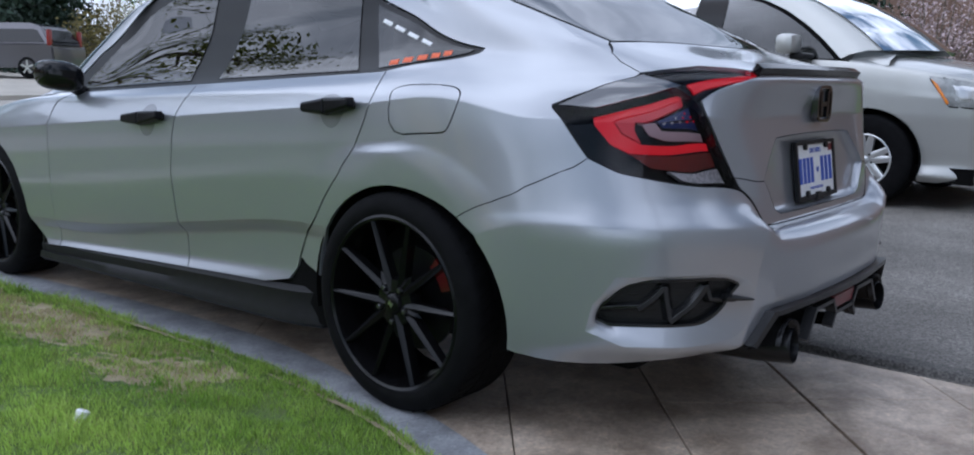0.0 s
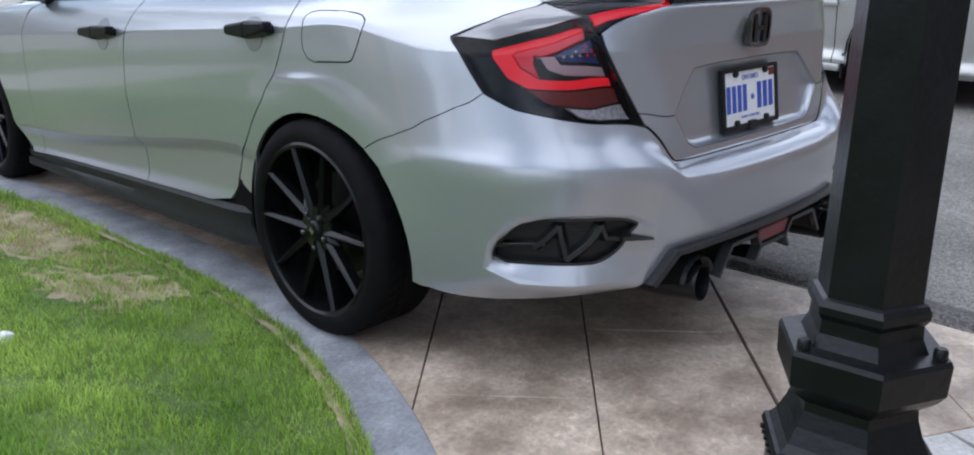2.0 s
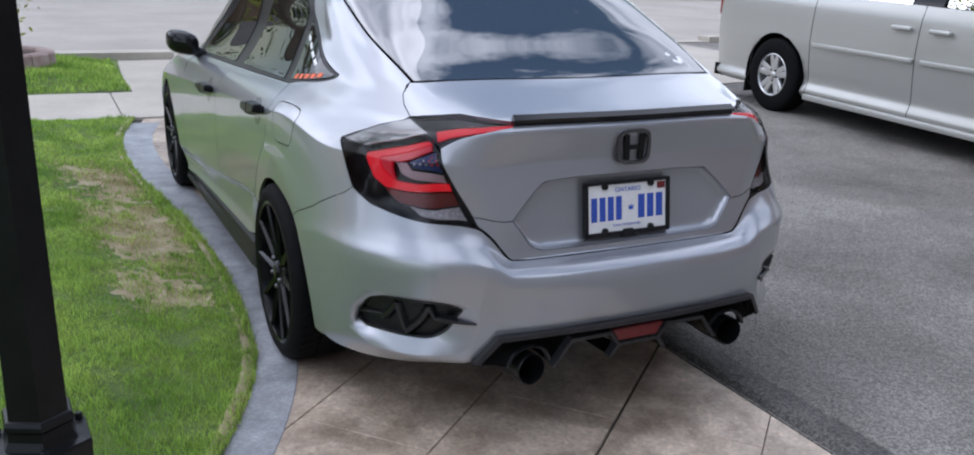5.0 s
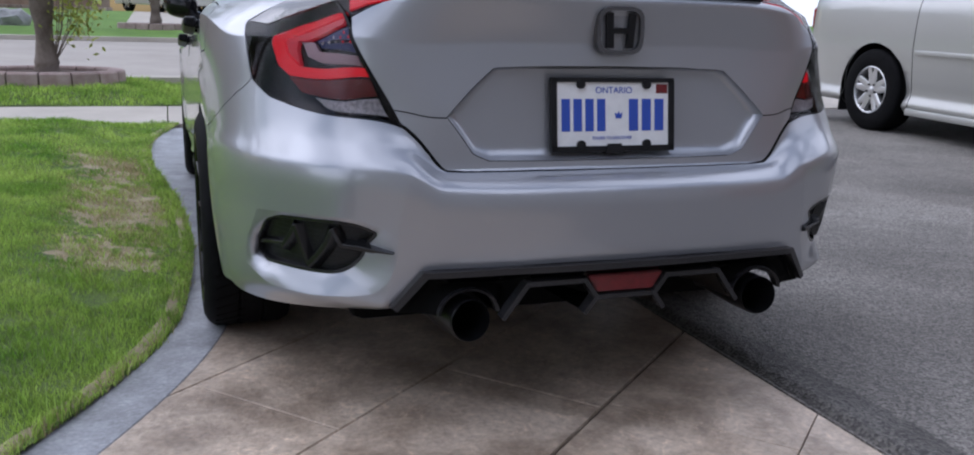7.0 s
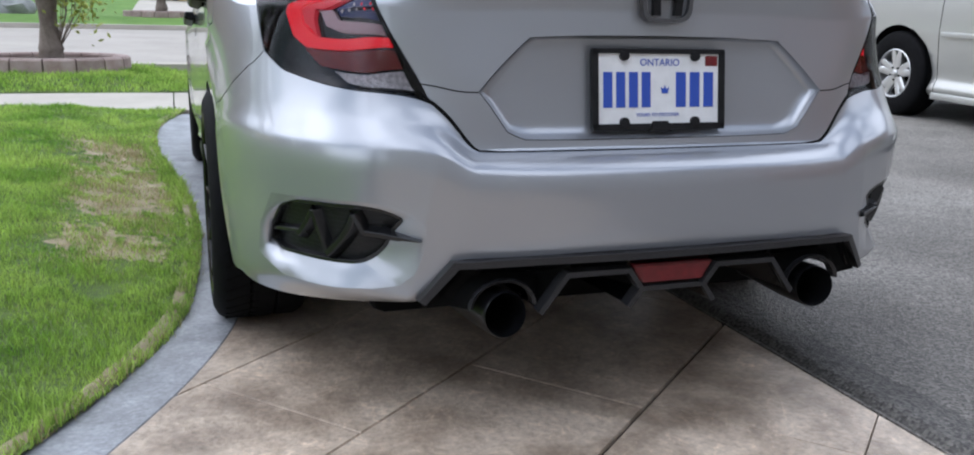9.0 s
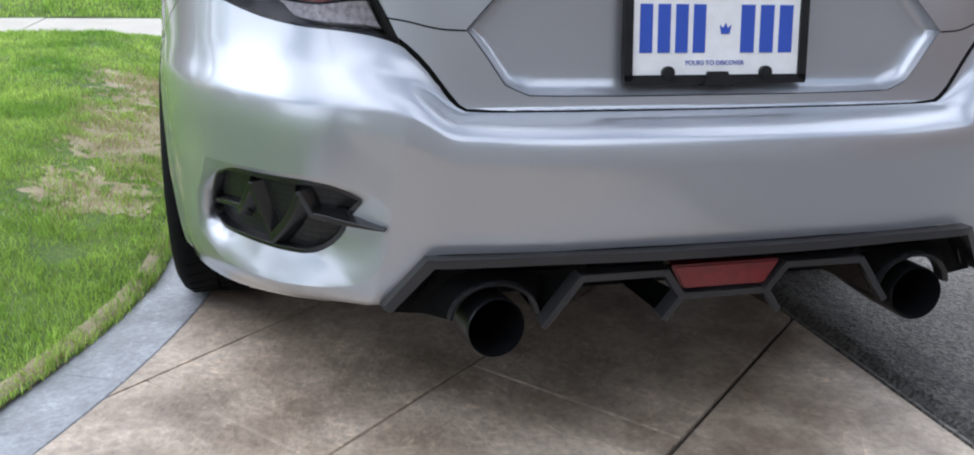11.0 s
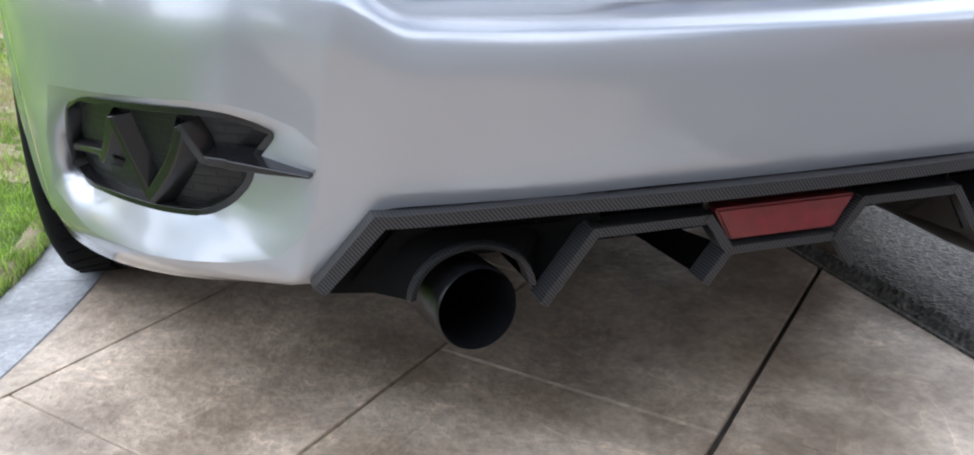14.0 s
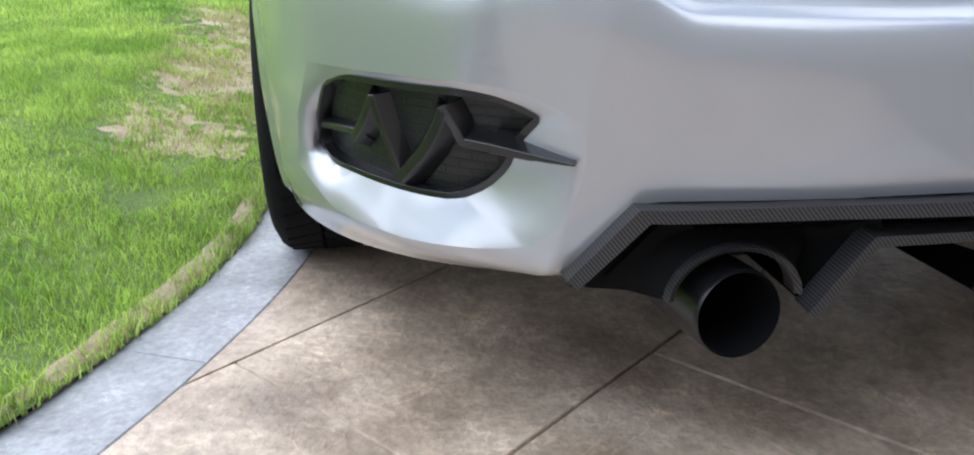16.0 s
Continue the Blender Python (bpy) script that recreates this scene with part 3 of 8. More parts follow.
def hermite(knots, values, at, limit):
    """Cubic curve through values at knots; limit: no overshoot."""
    h = np.diff(knots)[:, None]
    d = np.diff(values, axis=0) / h
    m = np.zeros_like(values)
    m[0], m[-1] = d[0], d[-1]
    a, b = d[:-1], d[1:]
    wa, wb = h[1:], h[:-1]
    mid = (a * wa + b * wb) / (wa + wb)
    if limit:
        w1, w2 = 2 * h[1:] + h[:-1], h[1:] + 2 * h[:-1]
        same = a * b > 1e-12
        mid = np.where(same, (w1 + w2) / np.where(same, w1 / np.where(same, a, 1) + w2 / np.where(same, b, 1), 1), 0)
    m[1:-1] = mid
    i = np.clip(np.searchsorted(knots, at, side="right") - 1, 0, len(knots) - 2)
    t = ((at - knots[i]) / (knots[i + 1] - knots[i]))[:, None]
    hh = (knots[i + 1] - knots[i])[:, None]
    return (values[i] * (1 + 2 * t) * (1 - t) ** 2 + m[i] * hh * t * (1 - t) ** 2 + values[i + 1] * t * t * (3 - 2 * t) + m[i + 1] * hh * t * t * (t - 1))


def finer(knots):
    return np.concatenate([np.linspace(a, b, FINE, endpoint=False) for a, b in zip(knots[:-1], knots[1:])] + [knots[-1:]])


def corner_crease(n, m):
    """How crisp the skin is bent along the bumper's corner, below its shoulder."""
    u, v = np.arange(n)[:, None] / FINE, np.arange(m)[None, :] / FINE
    return np.clip(1 - np.abs(u - 12) / 0.9, 0, 1) ** 0.5 * np.clip((3.2 - v) / 0.7, 0, 1)


def body_grid():
    net = np.array(STATIONS, float)
    lv = np.concatenate([[0], np.cumsum(np.linalg.norm(np.diff(net, axis=1), axis=2).mean(0))])
    cols = np.stack([hermite(lv, s, finer(lv), True) for s in net])
    # crisp creases low on the doors and along the bumper
    straight = np.stack([np.stack([np.interp(finer(lv), lv, s[:, k]) for k in range(3)], -1) for s in net])
    at = np.arange(cols.shape[1]) / FINE
    share = 0.97 * np.clip(1 - np.abs(at - 3) / 1.0, 0, 1) ** 0.4 + 0.75 * np.clip(1 - np.abs(at - 7) / 0.9, 0, 1) ** 0.5
    cols = cols + (straight - cols) * share[None, :, None]
    su = np.concatenate([[0], np.cumsum(np.linalg.norm(np.diff(net[:, 3:8], axis=0), axis=2).mean(1))])
    full = np.concatenate([cols, cols[-2::-1] * np.array([-1, 1, 1])])
    both = np.concatenate([su, su[-1] + np.cumsum(np.diff(su)[::-1])])
    n = (len(net) - 1) * FINE + 1
    grid = np.stack([hermite(both, full[:, j], finer(both), False)[:n] for j in range(full.shape[1])], axis=1)
    # straight run across the tail, with no dip beside its corners
    level = np.stack([hermite(both, full[:, j], finer(both), True)[:n] for j in range(full.shape[1])], axis=1)
    grid = grid + (level - grid) * np.clip((np.arange(n) / FINE - 12.0) / 0.5, 0, 1)[:, None, None]
    # upright crease on the bumper's corner
    flat = np.stack([np.stack([np.interp(finer(both), both, full[:, j, k])[:n] for k in range(3)], -1) for j in range(full.shape[1])], axis=1)
    grid = grid + (flat - grid) * corner_crease(n, full.shape[1])[..., None]
    plain = grid.copy()
    # flared wheel arches
    for yc in (1.018, 3.71):
        r = np.hypot(grid[..., 1] - yc, (grid[..., 2] - 0.33))
        k = np.clip((0.458 - r) / 0.026, 0, 1)
        on = (grid[..., 0] < -0.7) & (grid[..., 2] < 0.95)
        grid[..., 0] -= np.where(on, 0.009 * k * k * (3 - 2 * k), 0)
    return grid, plain


GRID, PLAIN = body_grid()


def body(u, v):
    """The place on the body at station u (0 nose centre, 15 tail centre; up to 30 on the far side) and level v."""
    u, v = np.asarray(u, float), np.asarray(v, float)
    far = u > 15
    a = np.clip(np.where(far, 30 - u, u) * FINE, 0, GRID.shape[0] - 1.001)
    b = np.clip(v * FINE, 0, GRID.shape[1] - 1.001)
    i, j = a.astype(int), b.astype(int)
    s, t = (a - i)[..., None], (b - j)[..., None]
    p = (GRID[i, j] * (1 - s) + GRID[i + 1, j] * s) * (1 - t) + (GRID[i, j + 1] * (1 - s) + GRID[i + 1, j + 1] * s) * t
    p[..., 0] = np.where(far, -p[..., 0], p[..., 0])
    return p


# ---- the ground's shape ----
def step(a, b, x):
    t = np.clip((np.asarray(x, float) - a) / (b - a), 0, 1)
    return t * t * (3 - 2 * t)


def rise(x, y):
    """Height of the paved ground: level round the saloon, rising slightly to the van's side and towards the far side of the street."""
    return 0.021 * np.clip(np.asarray(x, float) - 0.9, 0, 6) * (0.3 + 0.7 * step(1.2, 4.6, y)) + 0.2 * step(9, 23, y) * (np.asarray(y) > 9) + 0.2 * step(22.2, 24.5, y) + 0.45 * step(26, 40, y) + 0.17 * step(23.5, 27.5, y) * step(4.5, 7, x)


EDGE_Y = np.array([-6.0, -1.5, -0.6, 0.2, 0.57, 0.98, 1.38, 1.92, 2.56, 3.3, 4.28, 5.3, 6.1])
EDGE_X = np.array([-4.2, -2.55, -1.86, -1.33, -1.14, -1.0, -0.955, -0.93, -0.95, -1.03, -1.12, -1.09, -0.92])


def edge(y):
    """The lawn's edge against the grey border, x at y."""
    return hermite(EDGE_Y, EDGE_X[:, None], np.clip(np.atleast_1d(np.asarray(y, float)), -6, 6.1), False)[:, 0]


# ---- panels on the body surface ----
def inside(px, py, poly):
    """Which points lie in a closed outline (even-odd rule)."""
    hit = np.zeros(len(px), bool)
    for (x0, y0), (x1, y1) in zip(poly, np.roll(poly, -1, axis=0)):
        cross = (y0 > py) != (y1 > py)
        with np.errstate(divide="ignore", invalid="ignore"):
            hit ^= cross & (px < (x1 - x0) * (py - y0) / (y1 - y0) + x0)
    return hit


def dense(poly, gap=0.022, closed=True):
    """The outline with points added on long sides (gap in metres on the body)."""
    out = []
    n = len(poly)
    for k in range(n if closed else n - 1):
        a, b = np.array(poly[k], float), np.array(poly[(k + 1) % n], float)
        t = np.linspace(0, 1, 12)
        line = body(a[0] + (b[0] - a[0]) * t, a[1] + (b[1] - a[1]) * t)
        parts = max(1, int(np.ceil(np.linalg.norm(np.diff(line, axis=0), axis=1).sum() / gap)))
        out += [tuple(a + (b - a) * j / parts) for j in range(parts)]
    if not closed:
        out.append(tuple(poly[-1]))
    return np.array(out)


def skin_directions(grid):
    both = np.concatenate([grid, grid[-2:-12:-1] * np.array([-1, 1, 1])])
    n = np.cross(np.gradient(both, axis=0), np.gradient(both, axis=1))[:grid.shape[0]]
    n /= np.maximum(np.linalg.norm(n, axis=-1, keepdims=True), 1e-12)
    away = np.sum(n * (grid - np.array([0, 2.0, 0.55])) * np.array([1, 0.45, 1]), axis=-1)
    n = n if np.median(away) > 0 else -n
    return np.concatenate([n, n[-2:-12:-1] * np.array([-1, 1, 1])])


def surface_normals():
    n, calm = skin_directions(GRID), skin_directions(PLAIN)
    crisp = n.copy()
    for axis, reach in ((0, 9),):
        pad = [(reach, reach) if a == axis else (0, 0) for a in range(3)]
        big = np.pad(n, pad, mode="edge")
        n = sum(np.take(big, range(k, k + n.shape[axis]), axis=axis) for k in range(2 * reach + 1))
        n = n / np.maximum(np.linalg.norm(n, axis=-1, keepdims=True), 1e-12)
    # the flank behind the doors runs in one calm sweep
    for axis, reach in ((0, 30),):
        pad = [(reach, reach) if a == axis else (0, 0) for a in range(3)]
        big = np.pad(calm, pad, mode="edge")
        calm = sum(np.take(big, range(k, k + calm.shape[axis]), axis=axis) for k in range(2 * reach + 1))
        calm = calm / np.maximum(np.linalg.norm(calm, axis=-1, keepdims=True), 1e-12)
    n, crisp, calm = n[:GRID.shape[0]], crisp[:GRID.shape[0]], calm[:GRID.shape[0]]
    gu, gv = np.arange(n.shape[0])[:, None] / FINE, np.arange(n.shape[1])[None, :] / FINE
    from_arch = np.hypot(GRID[..., 1] - 1.018, GRID[..., 2] - 0.33)
    where = step(5.5, 6.8, gu) * (1 - step(10.7, 11.5, gu)) * (1 - step(8.6, 9.0, gv)) * step(0.46, 0.50, from_arch)
    n = n + (calm - n) * where[..., None]
    n = n + (crisp - n) * (corner_crease(*n.shape[:2])[..., None] > 0.25)
    # the bumper's ledge is rounded over, not sharp
    reach = 7
    big = np.pad(n, [(0, 0), (reach, reach), (0, 0)], mode="edge")
    soft = sum(np.take(big, range(k, k + n.shape[1]), axis=1) for k in range(2 * reach + 1)) / (2 * reach + 1)
    n = n + (soft - n) * (step(8.6, 9.4, gu) * step(2.2, 2.6, gv) * (1 - step(4.4, 4.9, gv)))[..., None]
    n /= np.maximum(np.linalg.norm(n, axis=-1, keepdims=True), 1e-12)
    n[-1, :, 0] = 0
    return n


NORMALS = surface_normals()


def normals(u, v):
    """The outward direction of the body's skin."""
    u, v = np.asarray(u, float), np.asarray(v, float)
    away = u > 15
    a = np.clip(np.where(away, 30 - u, u) * FINE, 0, GRID.shape[0] - 1.001)
    b = np.clip(v * FINE, 0, GRID.shape[1] - 1.001)
    i, j = a.astype(int), b.astype(int)
    s, t = (a - i)[..., None], (b - j)[..., None]
    n = (NORMALS[i, j] * (1 - s) + NORMALS[i + 1, j] * s) * (1 - t) + (NORMALS[i, j + 1] * (1 - s) + NORMALS[i + 1, j + 1] * s) * t
    n[..., 0] = np.where(away, -n[..., 0], n[..., 0])
    return n / np.maximum(np.linalg.norm(n, axis=-1, keepdims=True), 1e-12)


def curved(poly, rounds=2):
    """The outline with its corners cut smooth."""
    p = np.array(poly, float)
    for _ in range(rounds):
        q = np.roll(p, -1, axis=0)
        p = np.stack([p * 0.78 + q * 0.22, p * 0.22 + q * 0.78], axis=1).reshape(-1, 2)
    return [tuple(c) for c in p]


def panel(poly, holes=(), lift=0.0, gap=0.0015, thick=0.012, du=0.085, dv=0.14, fold=True, tight=False):
    """A piece of the body's skin inside an outline of (u, v), with folded edges. Returns vertices, faces and the skin direction at each vertex."""
    from_uv = np.array([0.25, 0.09])
    loops = [dense(poly)] + [dense(h) for h in holes]
    pts, edges = [], []
    for loop in loops:
        base = len(pts)
        pts += list(loop)
        edges += [(base + k, base + (k + 1) % len(loop)) for k in range(len(loop))]
    outline = np.array(loops[0])
    lo, hi = outline.min(0), outline.max(0)
    gu, gv = np.meshgrid(np.arange(lo[0] + du / 2, hi[0], du), np.arange(lo[1] + dv / 2, hi[1], dv))
    gu, gv = gu.ravel(), gv.ravel()
    # rows close on either side of the creases, so that they stay sharp
    nu = np.arange(lo[0] + du / 4, hi[0], du / 2)
    for c in (2.955, 3.045, 6.955, 7.045):
        gu, gv = np.concatenate([gu, nu]), np.concatenate([gv, np.full(len(nu), c)])
    nv = np.arange(0.05, 3.2, dv / 2)
    for c in (11.95, 12.05, 17.95, 18.05):
        gu, gv = np.concatenate([gu, np.full(len(nv), c)]), np.concatenate([gv, nv])
    keep = inside(gu, gv, outline)
    for h in loops[1:]:
        keep &= ~inside(gu, gv, np.array(h))
    rim = np.array(pts) * from_uv
    gu, gv = gu[keep], gv[keep]
    if len(gu):
        d = np.min(np.hypot(gu[:, None] * from_uv[0] - rim[None, :, 0], gv[:, None] * from_uv[1] - rim[None, :, 1]), axis=1)
        gu, gv = gu[d > 0.006], gv[d > 0.006]
    flat = [Vector((u * from_uv[0], v * from_uv[1])) for u, v in pts] + [Vector((u * from_uv[0], v * from_uv[1])) for u, v in zip(gu, gv)]
    res = delaunay_2d_cdt(flat, edges, [], 0, 1e-5)
    v2 = np.array([tuple(c) for c in res[0]])
    tri = np.array([f for f in res[2] if len(f) == 3])
    e1, e2 = v2[tri[:, 1]] - v2[tri[:, 0]], v2[tri[:, 2]] - v2[tri[:, 0]]
    tri = tri[np.abs(e1[:, 0] * e2[:, 1] - e1[:, 1] * e2[:, 0]) > 2e-7]
    mid = v2[tri].mean(1)
    ok = inside(mid[:, 0], mid[:, 1], outline * from_uv)
    for h in loops[1:]:
        ok &= ~inside(mid[:, 0], mid[:, 1], np.array(h) * from_uv)
    tri = tri[ok]
    u, v = v2[:, 0] / from_uv[0], v2[:, 1] / from_uv[1]
    p, n = body(u, v), normals(u, v)
    # outward winding
    a, b, c = p[tri[:, 0]], p[tri[:, 1]], p[tri[:, 2]]
    turn = np.sum(np.cross(b - a, c - a) * n[tri[:, 0]], axis=1) < 0
    tri[turn] = tri[turn][:, ::-1]
    p = p + n * (lift(v)[:, None] if callable(lift) else lift)
    # the rim: edges used once
    count = {}
    for t in tri:
        for i, j in ((t[0], t[1]), (t[1], t[2]), (t[2], t[0])):
            count[(min(i, j), max(i, j))] = None if (min(i, j), max(i, j)) in count else (i, j)
    border = [e for e in count.values() if e]
    nxt = {i: j for i, j in border}
    prv = {j: i for i, j in border}
    verts = p.copy()
    shut = set()
    if tight:
        ring = np.concatenate([np.array(h) for h in loops[1:]]) * from_uv
        shut = {i for i in nxt if np.min(np.hypot(v2[i, 0] - ring[:, 0], v2[i, 1] - ring[:, 1])) < 1e-4}
    for i in nxt:
        if i in prv and i not in shut:
            way = p[nxt[i]] - p[prv[i]]
            side = np.cross(n[i], way)
            k = np.linalg.norm(side)
            if k > 1e-9:
                verts[i] = p[i] + side / k * gap
    faces = [tuple(t) for t in tri]
    lay = n
    if fold:
        low, rim_v, rim_n = {}, [], []
        for i in nxt:
            if i in shut:
                continue
            side = np.cross(p[nxt[i]] - p[prv.get(i, i)], n[i])
            side = side / max(np.linalg.norm(side), 1e-9)
            low[i] = len(verts) + len(rim_v)
            rim_v += [verts[i], verts[i] - n[i] * thick]
            rim_n += [side, side]
        verts = np.concatenate([verts, np.array(rim_v)])
        lay = np.concatenate([n, np.array(rim_n)])
        for i, j in border:
            if i in low and j in low:
                faces.append((low[j], low[i], low[i] + 1, low[j] + 1))
    return verts, faces, lay


def skin(name, poly, mat, parent, label="", **how):
    verts, faces, lay = panel(poly, **how)
    me = mesh_from(name, verts, faces)
    me.normals_split_custom_set_from_vertices([tuple(map(float, c)) for c in lay])
    return part(name, me, mat, parent, label)


def far(poly):
    return [(30 - u, v) for u, v in poly][::-1]


def whole(half):
    """A half outline that starts and ends on the middle line, closed by its mirror image."""
    return list(half) + [(30 - u, v) for u, v in half[::-1] if u < 14.999]


def ribbon(bm, path, wide, low, high, closed=False, taper=None, ridge=0.8, sink=None):
    """A bar of box section laid along a path of (u, v) on the body, from low to high above the skin."""
    q = dense(path, 0.012, closed)
    p, n = body(q[:, 0], q[:, 1]), normals(q[:, 0], q[:, 1])
    rings = []
    for k in range(len(q)):
        a, b = (p[k - 1], p[(k + 1) % len(q)]) if closed else (p[max(0, k - 1)], p[min(len(q) - 1, k + 1)])
        s = np.cross(n[k], b - a)
        w = wide if taper is None else wide + (taper - wide) * k / (len(q) - 1)
        s = s / np.linalg.norm(s) * w / 2
        off = float(sink(q[k, 1])) if sink else 0.0
        rings.append([bm.verts.new(Vector(p[k] + s * i + n[k] * (h + off))) for i, h in ((-1, low), (1, low), (ridge, high), (-ridge, high))])
    for k in range(len(rings) if closed else len(rings) - 1):
        a, b = rings[k], rings[(k + 1) % len(rings)]
        for j in range(4):
            bm.faces.new((a[j], a[(j + 1) % 4], b[(j + 1) % 4], b[j]))
    if not closed:
        bm.faces.new(rings[0]), bm.faces.new(rings[-1][::-1])
    return bm


def locate(y, z):
    """Station and level of a place on the side, by its length and height."""
    sub = GRID[int(2 * FINE):int(10.5 * FINE), :int(9 * FINE)]
    k = np.unravel_index(np.argmin((sub[..., 1] - y) ** 2 + (sub[..., 2] - z) ** 2), sub.shape[:2])
    u, v = k[0] / FINE + 2, k[1] / FINE
    for _ in range(8):
        p = body(np.array([u, u + 0.01, u]), np.array([v, v, v + 0.01]))[:, 1:]
        jac = np.array([p[1] - p[0], p[2] - p[0]]).T / 0.01
        d = np.clip(np.linalg.solve(jac, np.array([y, z]) - p[0]), -0.2, 0.2)
        u, v = u + d[0], v + d[1]
    return (float(u), max(float(v), 0.01))


def arch(yc, start, end, ahead=0.352, behind=0.352, steps=26):
    """The wheel opening's edge, by angles from the rear (0) over the top (90) to the front (180)."""
    out = []
    for k in range(steps + 1):
        a = radians(start + (end - start) * k / steps)
        c, s = math.cos(a), math.sin(a)
        out.append(locate(yc - c * (behind if c > 0 else ahead), 0.322 + 0.342 * s))
    return out


# ---- the saloon ----
car = thing("car", (0, 1.5, 0), "silver metallic four-door saloon on concrete path, tail lamps lit", "car")
REAR_Y, FRONT_Y = 1.018, 3.71
split = locate(0.768, 0.586)
rear_arch = arch(REAR_Y, -10, 176, 0.352, 0.405)
near_split = min(range(len(rear_arch)), key=lambda k: abs(rear_arch[k][0] - split[0]) + abs(rear_arch[k][1] - split[1]) * 0.4)
arch_low, arch_up = rear_arch[:near_split + 1], rear_arch[near_split:]
split = rear_arch[near_split]
DOOR_REAR = [(5.72, 0.03), (5.93, 0.35), (6.03, 1.3), (6.65, 4.67), (7.03, 6.56), (7.28, 8.2), (7.34, 8.92)]
PILLAR_B = [(4.95, 0.03), (4.94, 0.85), (4.93, 2.98), (4.91, 5.21), (4.93, 6.4), (4.96, 7.1), (5.0, 8.1), (4.97, 8.92)]
DOOR_FRONT = [(3.72, 0.03), (3.72, 4.0), (3.72, 7.0), (3.68, 9.0)]
LAMP_TOP = [(9.45, 7.45), (10.1, 7.98), (10.6, 8.42), (11.03, 8.8), (11.24, 9.0)]
LAMP_LOW = [(9.45, 7.35), (9.66, 6.72), (9.84, 6.2), (10.2, 5.93), (10.7, 5.82), (11.4, 5.72), (12.08, 5.6)]
SPLIT = [(9.46, 5.78), (9.08, 5.28), (8.72, 4.54)]
SEAM = [(11.24, 9.02), (11.1, 9.46), (11.2, 9.75), (11.6, 10.02)]

quarter = [(6.045, 1.3)] + DOOR_REAR[3:] + [(8.2, 9.42), (8.9, 9.88), (9.1, 10.06), (8.9, 10.18), (8.2, 10.72), (7.25, 11.33), (6.85, 11.75), (6.95, 12.2), (9.0, 12.3), (11.64, 12.3),
           (11.66, 11.7), (11.74, 10.8), (11.82, 10.08)] + SEAM[::-1] + LAMP_TOP[::-1][1:] + LAMP_LOW[:3] + SPLIT + arch_up + [(6.3, 1.0)]
FUEL = curved([(7.42, 7.84), (8.25, 7.92), (8.31, 7.5), (8.13, 6.3), (8.01, 6.14), (7.32, 6.12)], 2)
POCKET = [(10.06, 2.33), (10.77, 2.41), (11.1, 2.43), (11.4, 2.42), (11.6, 2.39), (11.84, 2.32), (12.02, 2.21), (12.08, 2.08), (12.08, 1.85), (11.98, 1.54), (11.82, 1.30), (11.50, 1.17), (10.90, 1.03), (10.34, 0.98), (9.86, 1.32), (9.87, 1.90)]
VENT = [(10.20, 2.285), (10.72, 2.345), (11.05, 2.37), (11.38, 2.36), (11.57, 2.31), (11.69, 2.27), (11.61, 2.18), (11.55, 2.10), (11.51, 1.93), (11.39, 1.75), (11.20, 1.60), (10.92, 1.545), (10.52, 1.48), (10.10, 1.41), (9.90, 1.55), (9.96, 1.90)]
bumper_half = [(15, 4.86), (14, 4.88), (13.25, 4.93), (12.98, 5.02), (12.72, 5.16), (12.42, 5.38)] + LAMP_LOW[::-1][:5] + SPLIT + arch_low[::-1] + [
    (9.3, 0.02), (10.2, 0.02), (11.3, 0.02), (12.2, 0.35), (12.45, 1.0), (12.68, 1.7), (14.3, 1.78), (15, 1.78)]
RECESS = [(15, 6.70), (14.3, 6.69), (13.78, 6.66), (13.11, 6.04), (13.40, 5.46), (13.62, 5.33), (14.3, 5.31), (15, 5.31)]
lid_half = [(15, 10.005), (14, 10.015), (13, 10.035), (11.76, 10.06)] + SEAM[::-1][1:] + [(11.62, 9.08), (12.43, 9.24), (13.0, 9.1), (13.36, 8.93), (13.2, 8.55), (12.6, 8.02), (11.98, 7.5), (11.985, 7.2)] + [
    (12.08, 5.7), (12.46, 5.46), (12.76, 5.24), (13.0, 5.09), (13.25, 5.0), (14, 4.95), (15, 4.93)]

def round_edges(ob, size):
    """Moulded plastic: small rounded arrises."""
    bv = ob.modifiers.new("rounding", "BEVEL")
    bv.width, bv.segments, bv.limit_method, bv.angle_limit = size, 3, "ANGLE", 0.4
    bv.harden_normals = True
    ob.data.polygons.foreach_set("use_smooth", [True] * len(ob.data.polygons))


